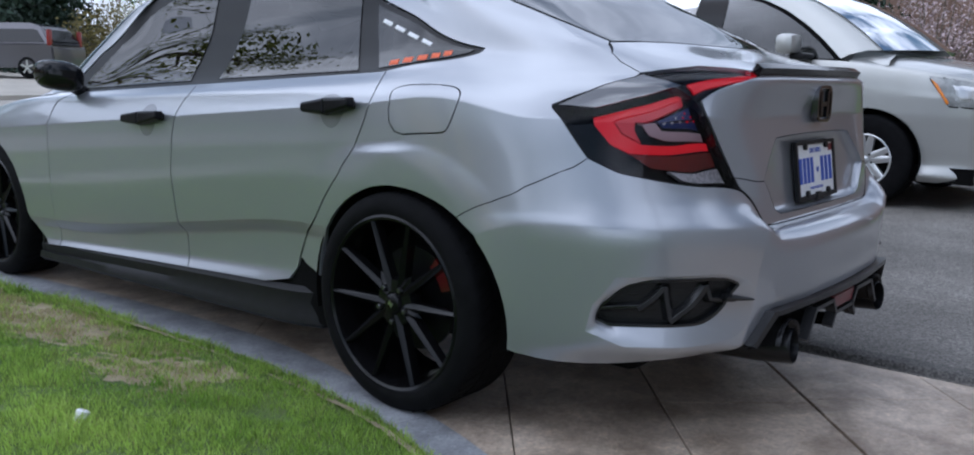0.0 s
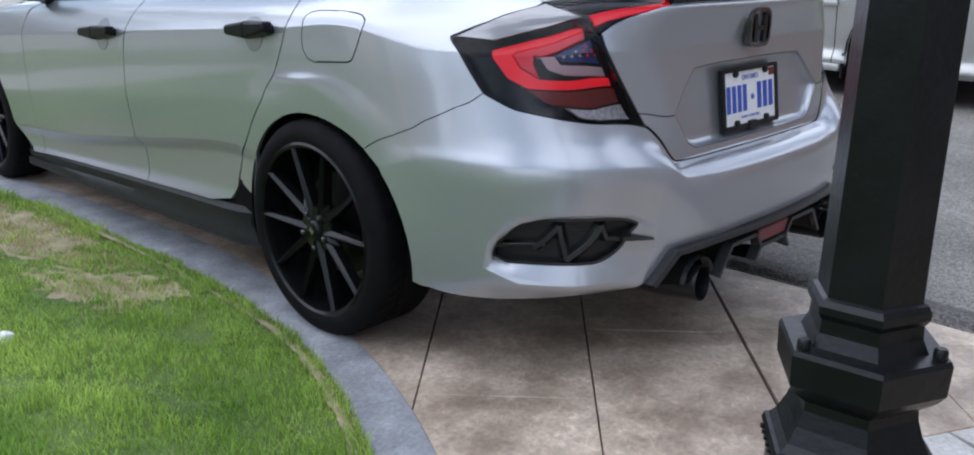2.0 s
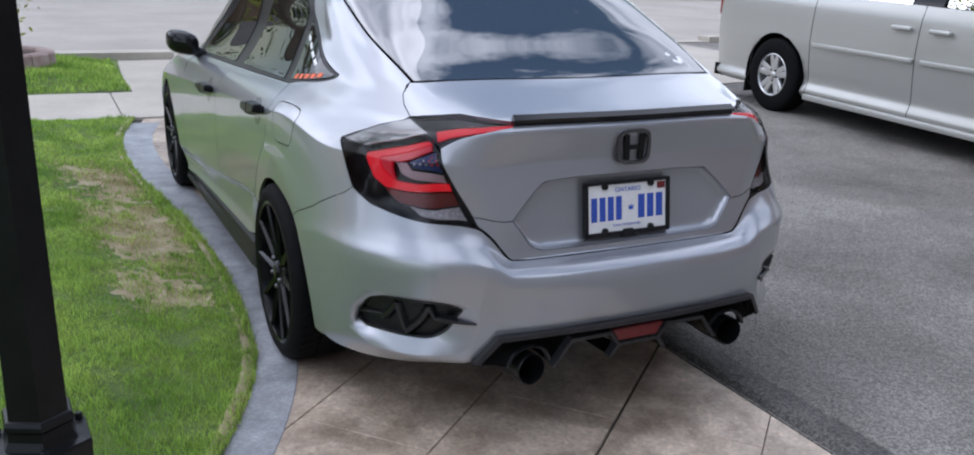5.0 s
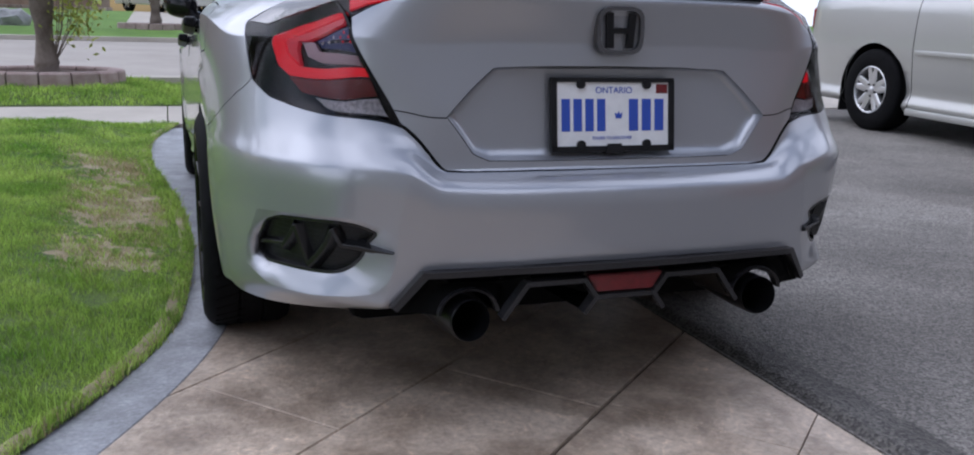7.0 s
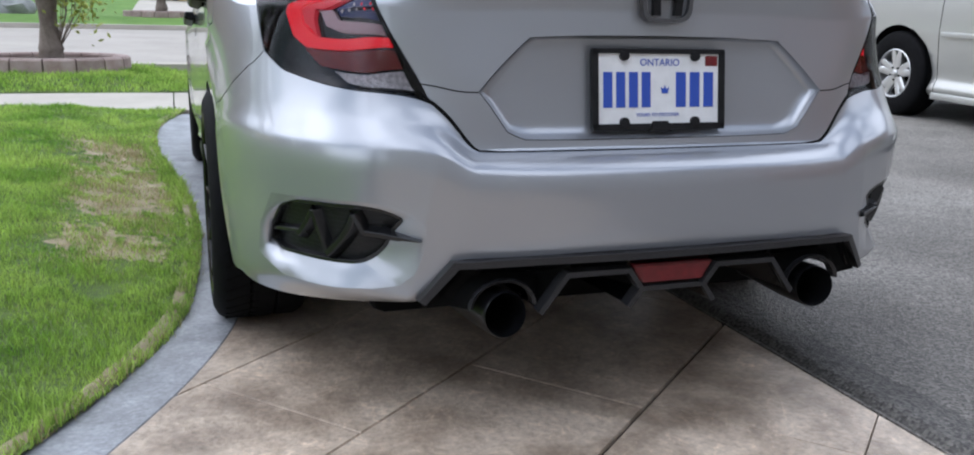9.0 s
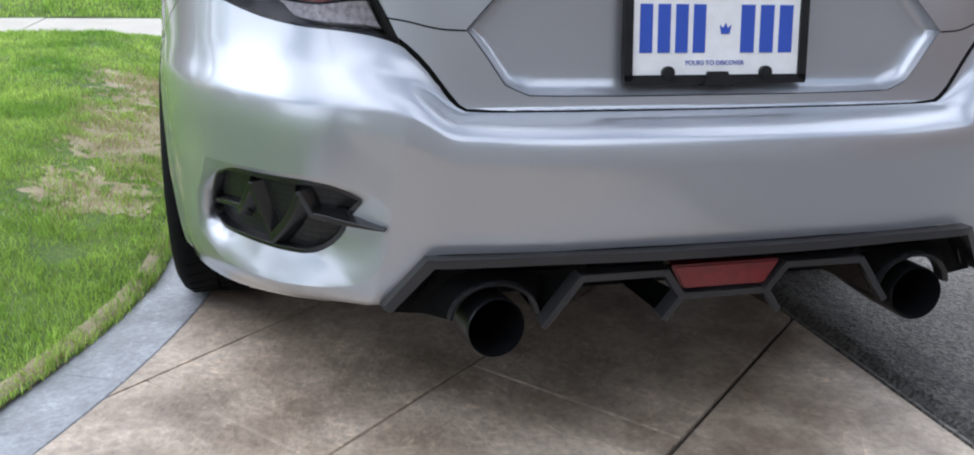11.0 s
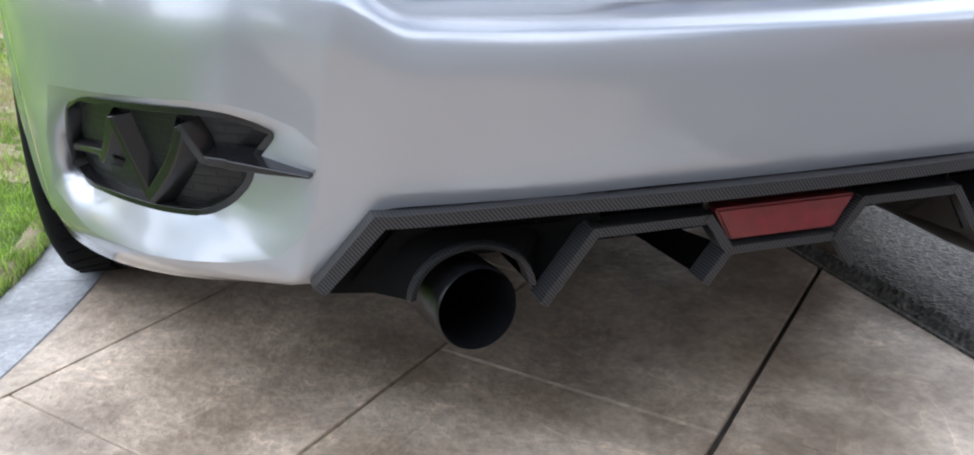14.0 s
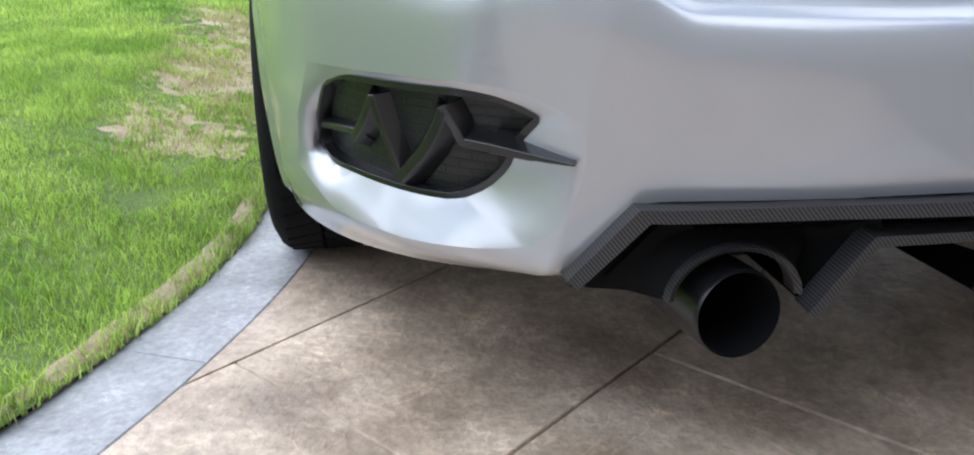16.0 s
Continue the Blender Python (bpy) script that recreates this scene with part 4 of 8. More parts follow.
for turn in (lambda p: p, far):
    q = skin("quarter_panel", turn(quarter), SILVER, car, holes=[turn(FUEL)])
    skin("fuel_door", turn(FUEL), SILVER, q, thick=0.006, gap=0.0028)
    d = skin("rear_door", turn(PILLAR_B[::-1] + [(5.4, 0.03)] + DOOR_REAR), SILVER, car, gap=0.003)
    for side, c0, c1 in ((d, 6.34, 6.94),):
        bm = bmesh.new()
        ribbon(bm, turn([((c0 + c1) / 2, 6.94), (c0, 6.96)]), 0.058, 0.008, 0.044, taper=0.034)
        ribbon(bm, turn([((c0 + c1) / 2, 6.94), (c1, 6.98)]), 0.058, 0.008, 0.044, taper=0.034)
        ribbon(bm, turn([(c0 + 0.02, 6.93), (c0 + 0.12, 6.93)]), 0.030, -0.004, 0.02)
        ribbon(bm, turn([(c1 - 0.12, 6.95), (c1 - 0.02, 6.95)]), 0.030, -0.004, 0.02)
        round_edges(part("door_handle", bm, HANDLE_BLACK, d, "glossy black door handle"), 0.009)
        # flat disc on the skin; the cup's shade is its darker colour
        skin("handle_cup", turn([(6.62 + 0.16 * math.cos(radians(15 * k)), 7.00 + 0.62 * math.sin(radians(15 * k))) for k in range(24)]), DARKENED_SILVER, d, "flat cup disc with its shade in the colour", lift=0.0012, thick=0.003)
    d = skin("front_door", turn(DOOR_FRONT[::-1] + [(4.4, 0.03)] + PILLAR_B), SILVER, car, gap=0.003)
    bm = bmesh.new()
    ribbon(bm, turn([(4.72, 6.97), (4.57, 6.99)]), 0.058, 0.008, 0.044, taper=0.034)
    ribbon(bm, turn([(4.72, 6.97), (4.88, 7.0)]), 0.058, 0.008, 0.044, taper=0.034)
    ribbon(bm, turn([(4.58, 6.98), (4.60, 6.98)]), 0.030, -0.004, 0.02)
    ribbon(bm, turn([(4.85, 6.98), (4.87, 6.98)]), 0.030, -0.004, 0.02)
    round_edges(part("door_handle", bm, HANDLE_BLACK, d, "glossy black door handle"), 0.009)
    skin("handle_cup", turn([(4.72 + 0.075 * math.cos(radians(15 * k)), 7.02 + 0.62 * math.sin(radians(15 * k))) for k in range(24)]), DARKENED_SILVER, d, "flat cup disc with its shade in the colour", lift=0.0012, thick=0.003)
    front_arch = arch(FRONT_Y, 4, 172, 0.36, 0.352)
    skin("front_wing", turn([(3.72, 0.03), (3.72, 4.0), (3.72, 7.0), (3.66, 9.0), (2.4, 8.6), (2.0, 8.0), (2.05, 3.0)] + front_arch[::-1] + [(3.6, 0.03)]), SILVER, car)
    # glass and pillars
    skin("door_window", turn([(3.66, 9.30), (4.88, 9.24), (4.80, 11.75), (4.33, 11.75), (3.9, 11.5), (3.45, 11.1), (3.41, 10.4)]), GLASS, car, "tinted front side window", thick=0.004)
    skin("door_window", turn([(5.16, 9.24), (6.88, 9.10), (6.86, 11.4), (6.3, 11.85), (5.2, 11.85)]), GLASS, car, "tinted rear side window", thick=0.004)
    qw = skin("quarter_window", turn([(7.20, 9.14), (7.6, 9.26), (8.78, 9.93), (8.90, 10.03), (8.74, 10.12), (8.1, 10.62), (7.2, 11.22)]), GLASS, car, "dark quarter window with stickers", thick=0.004)
    bm = bmesh.new()
    for k in range(4):
        ribbon(bm, turn([(7.32 + 0.23 * k, 10.86 - 0.17 * k), (7.48 + 0.23 * k, 10.74 - 0.17 * k)]), 0.013, 0.0003, 0.0012)
    part("sticker", bm, WHITE, qw, "small white sticker of plain bars")
    bm = bmesh.new()
    for k in range(5):
        a = 7.4 + 0.23 * k
        ribbon(bm, turn([(a, 9.50 + 0.10 * k), (a + 0.15, 9.53 + 0.10 * k)]), 0.02, 0.0003, 0.0012)
    part("sticker", bm, ORANGE, qw, "orange sticker of plain bars")
    trim = [(3.55, 9.03), (4.97, 8.94), (7.34, 8.94), (8.2, 9.44), (8.9, 9.9), (9.08, 10.06), (8.88, 10.16), (8.2, 10.7), (7.25, 11.3), (6.85, 11.72), (6.3, 12.05), (4.0, 12.05), (3.3, 11.55), (3.05, 10.9), (3.1, 10.1)]
    skin("window_trim", turn(trim), TRIM_BLACK, car, "black window surround", lift=-0.003, holes=[turn([(3.70, 9.34), (4.85, 9.28), (4.77, 11.7), (4.35, 11.7), (3.95, 11.45), (3.51, 11.06), (3.46, 10.4)]),
         turn([(5.19, 9.28), (6.85, 9.14), (6.83, 11.36), (6.28, 11.8), (5.24, 11.8)]), turn([(7.24, 9.2), (7.6, 9.31), (8.74, 9.95), (8.84, 10.03), (8.7, 10.09), (8.1, 10.55), (7.24, 11.13)])])
    skin("roof_rail", turn([(3.08, 10.1), (3.02, 10.9), (3.27, 11.58), (4.0, 12.08), (6.3, 12.08), (6.85, 11.77), (6.95, 12.2), (4.2, 12.3), (2.6, 12.3), (2.55, 11.2), (2.75, 10.1)]), SILVER, car)

def beaded(poly, rep=8):
    """The outline with each side cut in equal steps."""
    p = np.array(poly, float)
    return np.concatenate([np.linspace(p[k], p[(k + 1) % len(p)], rep, endpoint=False) for k in range(len(p))])


bumper = skin("rear_bumper", whole(bumper_half), SILVER, car, holes=[[tuple(c) for c in beaded(q)] for q in (POCKET, far(POCKET))], tight=True)
lid = skin("boot_lid", whole(lid_half), SILVER, car, holes=[whole(RECESS)])
skin("rear_window", whole([(15, 10.02), (14, 10.03), (13, 10.05), (11.9, 10.09), (11.80, 10.8), (11.72, 11.7), (11.72, 12.25), (13, 12.35), (15, 12.4)]), REAR_GLASS, car, "tinted rear window mirroring clouds", thick=0.004)
skin("roof", [(2.2, 12.35), (4.2, 12.35), (6.95, 12.25), (9.0, 12.35), (11.6, 12.35), (13, 12.4), (15, 12.44), (15, 13.98), (0, 13.98), (0, 12.3)], SILVER, car, dv=0.25, du=0.25)
skin("roof", far([(2.2, 12.35), (4.2, 12.35), (6.95, 12.25), (9.0, 12.35), (11.6, 12.35), (13, 12.4), (15, 12.44), (15, 13.98), (0, 13.98), (0, 12.3)]), SILVER, car, dv=0.25, du=0.25)
for turn in (lambda p: p, far):
    skin("bonnet", turn([(0.001, 8.0), (1.0, 8.0), (2.0, 8.05), (2.4, 8.65), (3.52, 9.05), (3.05, 10.06), (2.75, 10.03), (2.2, 9.95), (0.001, 9.95)]), SILVER, car)
    skin("windscreen", turn([(0.001, 10.0), (2.2, 10.0), (2.72, 10.06), (2.52, 11.2), (2.57, 12.28), (1.0, 12.28), (0.001, 12.26)]), GLASS, car, thick=0.004)
    skin("front_bumper", turn([(0.001, 0.02), (1.0, 0.02), (2.0, 0.02), (2.3, 0.02), (2.1, 3.0), (1.98, 7.95), (1.0, 7.95), (0.001, 7.95)]), SILVER, car)


bm = bmesh.new()
ribbon(bm, [(17.22, 10.44), (17.30, 10.40)], 0.022, 0.0004, 0.0014)
ribbon(bm, [(17.27, 10.30), (17.40, 10.27), (17.52, 10.30), (17.53, 10.38)], 0.02, 0.0004, 0.0014)
part("sticker", bm, WHITE, car, "small white mark on the rear window")
bm = bmesh.new()
rows = []
for t in np.linspace(0, 1, 9):
    y, h, w = 1.36 + 0.15 * t, 0.062 * (1 - t) ** 0.7 + 0.002, 0.022 * math.sin(math.pi * (0.12 + 0.8 * t))
    rows.append([bm.verts.new((a * w, y, 1.378 + b * h)) for a, b in ((-1, 0), (-0.7, 0.4), (0, 1), (0.7, 0.4), (1, 0))])
for a, b in zip(rows[:-1], rows[1:]):
    for j in range(4):
        bm.faces.new((a[j], a[j + 1], b[j + 1], b[j]))
bm.faces.new(rows[0]), bm.faces.new(rows[-1][::-1])
part("roof_antenna", bm, GLOSS_BLACK, car, "black fin antenna on the roof")


def floor_of_recess(o):
    """The sunken plate field: drawn in behind the lid's skin, leaning forward at the top."""
    out = []
    for x, y, z in o:
        k = float(step(0.60, 0.80, z))
        zz = 0.712 + (z - 0.712) * (0.60 + 0.34 * k)
        out.append((x * 0.925, 0.147 + (zz - 0.62) * 0.13, zz))
    return np.array(out)


def sunk(name, outer, inner, mat, parent, label=""):
    """A coved wall from an outline on the skin to a deeper outline, and a floor."""
    n = len(outer)
    bm = bmesh.new()
    rings = []
    for t in np.linspace(0, 1, 7):
        a = t * math.pi / 2
        mixed_by = np.array([1 - math.cos(a), math.sin(a), 1 - math.cos(a)])
        rings.append([bm.verts.new(Vector(p)) for p in outer + (inner - outer) * mixed_by])
    for a, b in zip(rings[:-1], rings[1:]):
        for k in range(n):
            bm.faces.new((a[k], a[(k + 1) % n], b[(k + 1) % n], b[k]))
    bm.faces.new(rings[-1])
    return part(name, bm, mat, parent, label)


o = dense(whole(RECESS), 0.02)
o3 = body(o[:, 0], o[:, 1])
soften(sunk("plate_recess", o3, floor_of_recess(o3), SILVER, lid).data, 50)
def vent_depth(v):
    """The vent sits flush at its top edge and sunk at its lower edge."""
    return -(0.026 - 0.022 * np.clip((np.asarray(v, float) - 1.55) / 0.86, 0, 1))


for turn in (lambda p: p, far):
    oa, ob_ = beaded(turn(POCKET)), beaded(turn(VENT))
    bm = bmesh.new()
    rings = []
    for t in np.linspace(0, 1, 9):
        q = oa * (1 - t) + ob_ * t
        p = body(q[:, 0], q[:, 1]) + normals(q[:, 0], q[:, 1]) * (vent_depth(ob_[:, 1]) * t ** 1.25)[:, None]
        if 0 < t < 1:
            calm = sum(np.roll(p, k, axis=0) for k in range(-7, 8)) / 15
            p = p + (calm - p) * min(1.0, 3.2 * t * (1 - t))
        rings.append([bm.verts.new(Vector(c)) for c in p])
    for a, b in zip(rings[:-1], rings[1:]):
        for k in range(len(a)):
            bm.faces.new((a[k], a[(k + 1) % len(a)], b[(k + 1) % len(a)], b[k]))
    pocket = part("vent_pocket", bm, SILVER, bumper)
    soften(pocket.data, 80)
    vent = part("bumper_vent", mesh_from("bumper_vent", *panel([tuple(c) for c in ob_], lift=lambda v: vent_depth(v) - 0.014, gap=-0.004, fold=False)[:2]), HONEYCOMB, car, "black honeycomb vent insert")
    bm = bmesh.new()
    ribbon(bm, curved(turn(VENT), 1), 0.014, -0.016, 0.0015, closed=True, sink=vent_depth, ridge=0.55)
    round_edges(part("vent_rim", bm, BLADE_BLACK, vent), 0.003)
    bm = bmesh.new()
    for pts, wide, high in (([(9.92, 1.775), (10.38, 1.90), (10.47, 1.92)], 0.024, -0.001), ([(10.36, 1.83), (10.585, 2.235)], 0.034, 0.003), ([(10.585, 2.25), (10.735, 1.66)], 0.032, 0.004),
                            ([(10.735, 1.62), (11.055, 2.265)], 0.038, 0.005), ([(11.05, 2.285), (11.20, 2.09), (11.51, 2.06), (11.74, 2.04)], 0.030, 0.005)):
        ribbon(bm, turn(pts), wide, -0.016, high, ridge=0.30, sink=vent_depth)
    ribbon(bm, turn([(11.42, 2.105), (11.79, 2.07), (11.99, 2.055)]), 0.028, -0.02, 0.009, taper=0.008, ridge=0.35)
    round_edges(part("vent_blade", bm, BLADE_BLACK, vent, "zigzag black blade ending in a fin"), 0.0035)

# black strip standing in for the shade in the gap below the lid
bm = bmesh.new()
ribbon(bm, whole([(12.12, 5.64), (12.44, 5.42), (12.74, 5.20), (13.0, 5.055), (13.25, 4.965), (14, 4.915), (15, 4.895)]), 0.018, -0.02, -0.001)
part("lid_gap_shade", bm, MATT_BLACK, car, "black strip standing in for the shade in the boot lid's gap")
# black strip sunk in the bumper and quarter panel joint, for its shade
for turn in (lambda p: p, far):
    bm = bmesh.new()
    ribbon(bm, turn(SPLIT), 0.007, -0.006, -0.0012)
    part("shade_line", bm, MATT_BLACK, bumper)
# boot lid crease with its shade drawn as black lines, lip spoiler, badge
bm = bmesh.new()
ribbon(bm, [(12.03, 5.98), (12.6, 6.0), (13.1, 6.03)], 0.003, -0.001, 0.0006)
part("shade_line", bm, MATT_BLACK, lid)
bm = bmesh.new()
ribbon(bm, far([(12.03, 5.98), (12.6, 6.0), (13.1, 6.03)]), 0.003, -0.001, 0.0006)
part("shade_line", bm, MATT_BLACK, lid)
bm = bmesh.new()
ribbon(bm, whole([(13.22, 8.90), (13.8, 8.90), (14.4, 8.88), (15, 8.87)]), 0.026, -0.004, 0.022, ridge=0.9)
part("lip_spoiler", bm, GLOSS_BLACK, lid, "thin gloss black lip spoiler")
bm = bmesh.new()
n8 = 28
outline = [(0.059 * (1 if c > 0 else -1) * abs(c) ** 0.5, 0.053 * (1 if s > 0 else -1) * abs(s) ** 0.5) for c, s in ((math.cos(2 * math.pi * k / n8), math.sin(2 * math.pi * k / n8)) for k in range(n8))]
badge_at = Matrix.Translation((0, 0.136, 0.908)) @ Matrix.Rotation(radians(90), 4, "X")
for k in range(n8):
    (x0, y0), (x1, y1) = outline[k], outline[(k + 1) % n8]
    va = [bm.verts.new(badge_at @ Vector(c)) for c in ((x0, y0, -0.012), (x1, y1, -0.012), (x1, y1, 0.006), (x0, y0, 0.006), (x0 * 0.84, y0 * 0.84, 0.006), (x1 * 0.84, y1 * 0.84, 0.006), (x1 * 0.84, y1 * 0.84, -0.006), (x0 * 0.84, y0 * 0.84, -0.006))]
    bm.faces.new((va[0], va[1], va[2], va[3])), bm.faces.new((va[3], va[2], va[5], va[4])), bm.faces.new((va[4], va[5], va[6], va[7]))
bmesh.ops.remove_doubles(bm, verts=bm.verts, dist=1e-5)
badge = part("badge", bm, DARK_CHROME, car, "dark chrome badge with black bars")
for s in (-1, 1):
    bm = bmesh.new()
    prism(bm, [(s * 0.016, -0.039), (s * 0.033, -0.039), (s * 0.038, 0.039), (s * 0.021, 0.039)], 0.012, badge_at @ Matrix.Translation((0, 0, -0.006)))
    part("badge_bar", bm, GLOSS_BLACK, badge)
bm = bmesh.new()
box(bm, (-0.0185, 0.1305, 0.901), (0.0185, 0.142, 0.914))
part("badge_bar", bm, GLOSS_BLACK, badge)
bm = bmesh.new()
prism(bm, [(x * 0.86, y * 0.86) for x, y in outline], 0.003, badge_at @ Matrix.Translation((0, 0, -0.008)))
part("badge_field", bm, DARKENED_SILVER, badge)

# number plate in its frame
plate_at = Matrix.Translation((0, 0.146, 0.716)) @ Matrix.Rotation(radians(90 - 8), 4, "X")
bm = bmesh.new()
prism(bm, [(-0.152, -0.076), (0.152, -0.076), (0.152, 0.076), (-0.152, 0.076)], 0.003, plate_at)
plate = part("number_plate", bm, WHITE, car, "white number plate with blue bars in a black frame")
bm = bmesh.new()
for a, b in (((-0.158, 0.075), (0.158, 0.085)), ((-0.158, -0.085), (0.158, -0.071)), ((-0.159, -0.08), (-0.145, 0.08)), ((0.145, -0.08), (0.159, 0.08))):
    prism(bm, [(a[0], a[1]), (b[0], a[1]), (b[0], b[1]), (a[0], b[1])], 0.012, plate_at @ Matrix.Translation((0, 0, -0.004)))
for x, y in ((-0.085, 0.07), (0.085, 0.07), (-0.085, -0.068), (0.085, -0.068)):
    lathe(bm, [(0.0105, 0.0), (0.0105, 0.011), (0.004, 0.012)], 12, plate_at @ Matrix.Translation((x, y, 0)))
prism(bm, [(-0.026, -0.088), (0.026, -0.088), (0.016, -0.066), (-0.016, -0.066)], 0.012, plate_at)
part("plate_frame", bm, SATIN_BLACK, plate)
for x, w in [(-0.122 + 0.030 * k, 0.0105) for k in range(4)] + [(0.052 + 0.034 * k, 0.012) for k in range(3)]:
    bm = bmesh.new()
    prism(bm, [(x - w, -0.037), (x + w, -0.037), (x + w, 0.037), (x - w, 0.037)], 0.0012, plate_at @ Matrix.Translation((0, 0, 0.003)))
    part("plate_bar", bm, PLATE_BLUE, plate)
bm = bmesh.new()
prism(bm, [(0.006, -0.008), (0.02, -0.008), (0.023, 0.006), (0.017, 0.001), (0.013, 0.009), (0.009, 0.001), (0.003, 0.006)], 0.0012, plate_at @ Matrix.Translation((0, 0, 0.003)))
part("plate_crown", bm, PLATE_BLUE, plate)
for word, size, x, y in (("ONTARIO", 0.021, -0.047, 0.050), ("YOURS TO DISCOVER", 0.0105, -0.056, -0.056)):
    cu = bpy.data.curves.new("plate_word", "FONT")
    cu.body, cu.size, cu.extrude = word, size, 0.0004
    tmp = bpy.data.objects.new("plate_word", cu)
    me = bpy.data.meshes.new_from_object(tmp)
    bpy.data.objects.remove(tmp)
    me.transform(plate_at @ Matrix.Translation((x, y, 0.0038)))
    part("plate_word", me, PLATE_BLUE, plate)
bm = bmesh.new()
prism(bm, [(0.112, 0.05), (0.142, 0.05), (0.142, 0.071), (0.112, 0.071)], 0.0012, plate_at @ Matrix.Translation((0, 0, 0.003)))
part("validation_sticker", bm, REFLECTOR, plate, "small red sticker")

# tail lamps
OUTER = LAMP_LOW + [(11.98, 6.4), (11.96, 7.25), (11.86, 7.6)] + [(11.26, 8.95)] + LAMP_TOP[::-1][1:]
INNER = [(11.9, 7.62), (11.99, 7.52), (12.6, 8.06), (13.2, 8.6), (13.33, 8.9), (13.0, 9.06), (12.43, 9.2), (11.62, 9.05), (11.3, 8.98)]
RED_C = [(11.80, 7.96), (10.78, 7.58), (10.06, 7.20), (10.02, 6.88), (10.18, 6.52), (10.40, 6.39), (11.19, 6.43), (11.88, 6.42), (11.90, 6.55), (11.5, 6.565), (10.62, 6.57), (10.40, 6.74),
         (10.35, 6.98), (10.44, 7.16), (11.0, 7.42), (11.75, 7.73)]
RED_IN = [(11.75, 7.72), (11.0, 7.41), (10.45, 7.15), (10.36, 6.98), (10.41, 6.75), (10.63, 6.58), (10.62, 6.82), (10.70, 7.0), (11.1, 7.2), (11.74, 7.52)]
STRIP = [(11.92, 7.72), (12.55, 8.12), (13.15, 8.62), (13.28, 8.88), (12.9, 8.86), (12.4, 8.62), (11.90, 8.22)]
for turn in (lambda p: p, far):
    lamp = skin("tail_lamp", turn(OUTER), GLOSS_BLACK, car, "smoked tail lamp with lit red bracket", lift=-0.046, thick=0.01)
    skin("lamp_strip", turn(RED_C), RED_GLOW, lamp, "lit red light strip", lift=-0.030, thick=0.014, gap=0.001)
    skin("lamp_ribs", turn(RED_IN), RED_DIM, lamp, "dim red ribbed reflector", lift=-0.033, thick=0.01, gap=0.001)
    skin("lamp_shade", turn([(10.40, 6.375), (10.60, 6.18), (11.3, 6.15), (11.88, 6.17), (11.9, 6.395), (11.2, 6.41)]), RED_PLASTIC, lamp, lift=-0.028, thick=0.014, gap=0.0005)
    skin("reversing_lens", turn([(10.80, 6.15), (11.3, 6.13), (11.88, 6.15), (11.92, 5.84), (11.4, 5.90), (10.95, 5.98)]), CLEAR_BUMPS, lamp, "clear ribbed reversing lens", lift=-0.022, thick=0.02)
    skin("lamp_diffuser", turn([(10.74, 7.02), (10.80, 6.72), (11.0, 6.64), (11.86, 6.56), (11.88, 6.72), (11.05, 6.82), (10.96, 7.08)]), PINK_LENS, lamp, lift=-0.034, thick=0.01)
    film = skin("lamp_film", turn([(11.02, 7.1), (11.08, 6.86), (11.86, 6.76), (11.86, 7.5)]), LAMP_BLUE, lamp, "dark blue film with white dots", lift=-0.038, thick=0.006)
    for lit in (False, True):
        bm = bmesh.new()
        for i in range(5):
            for j in range(4):
                u, v = 11.14 + 0.17 * i + 0.07 * (j % 2), 6.92 + 0.13 * j
                if v < 7.02 + 0.5 * (u - 11.0) and u < 11.84 and (u > 11.55) == lit:
                    ribbon(bm, turn([(u, v), (u + 0.022, v + 0.01)]), 0.006, -0.038, -0.0365)
        part("film_dots", bm, RED_GLOW if lit else WHITE, lamp)
    skin("lamp_lens", turn(OUTER), LENS, lamp, lift=0.0, thick=0.004)
    skin("lamp_cap", turn([(9.55, 7.43), (10.14, 7.32), (10.82, 7.68), (11.78, 8.04), (11.24, 8.9), (11.0, 8.74), (10.6, 8.38), (10.1, 7.94)]), SMOKED_CAP, lamp, "glossy smoked upper facet", lift=0.0022, thick=0.003)
    bm = bmesh.new()
    ribbon(bm, turn(OUTER), 0.007, -0.05, -0.0015, closed=True)
    part("lamp_rim", bm, GLOSS_BLACK, lamp)
    strip = skin("lid_lamp", turn(INNER), GLOSS_BLACK, car, "smoked lamp wing on the boot lid with lit red strip", lift=-0.014, thick=0.012)
    skin("lamp_strip", turn(STRIP), RED_GLOW, strip, "lit red light strip", lift=-0.007, thick=0.006)
    skin("lamp_lens", turn(INNER), LENS, strip, lift=0.0, thick=0.012)

# rear diffuser
bm = bmesh.new()
outer = [(-0.541, 0.309), (-0.478, 0.392), (-0.30, 0.398), (0, 0.400)]
inner = [(-0.5295, 0.301), (-0.468, 0.379), (-0.30, 0.3835), (0, 0.385)]
outer, inner = outer + [(-x, z) for x, z in outer[-2::-1]], inner + [(-x, z) for x, z in inner[-2::-1]]


def bow(x):
    return 0.008 + 0.035 * (abs(x) / 0.45) ** 2 + (0.25 * max(0, abs(x) - 0.46))


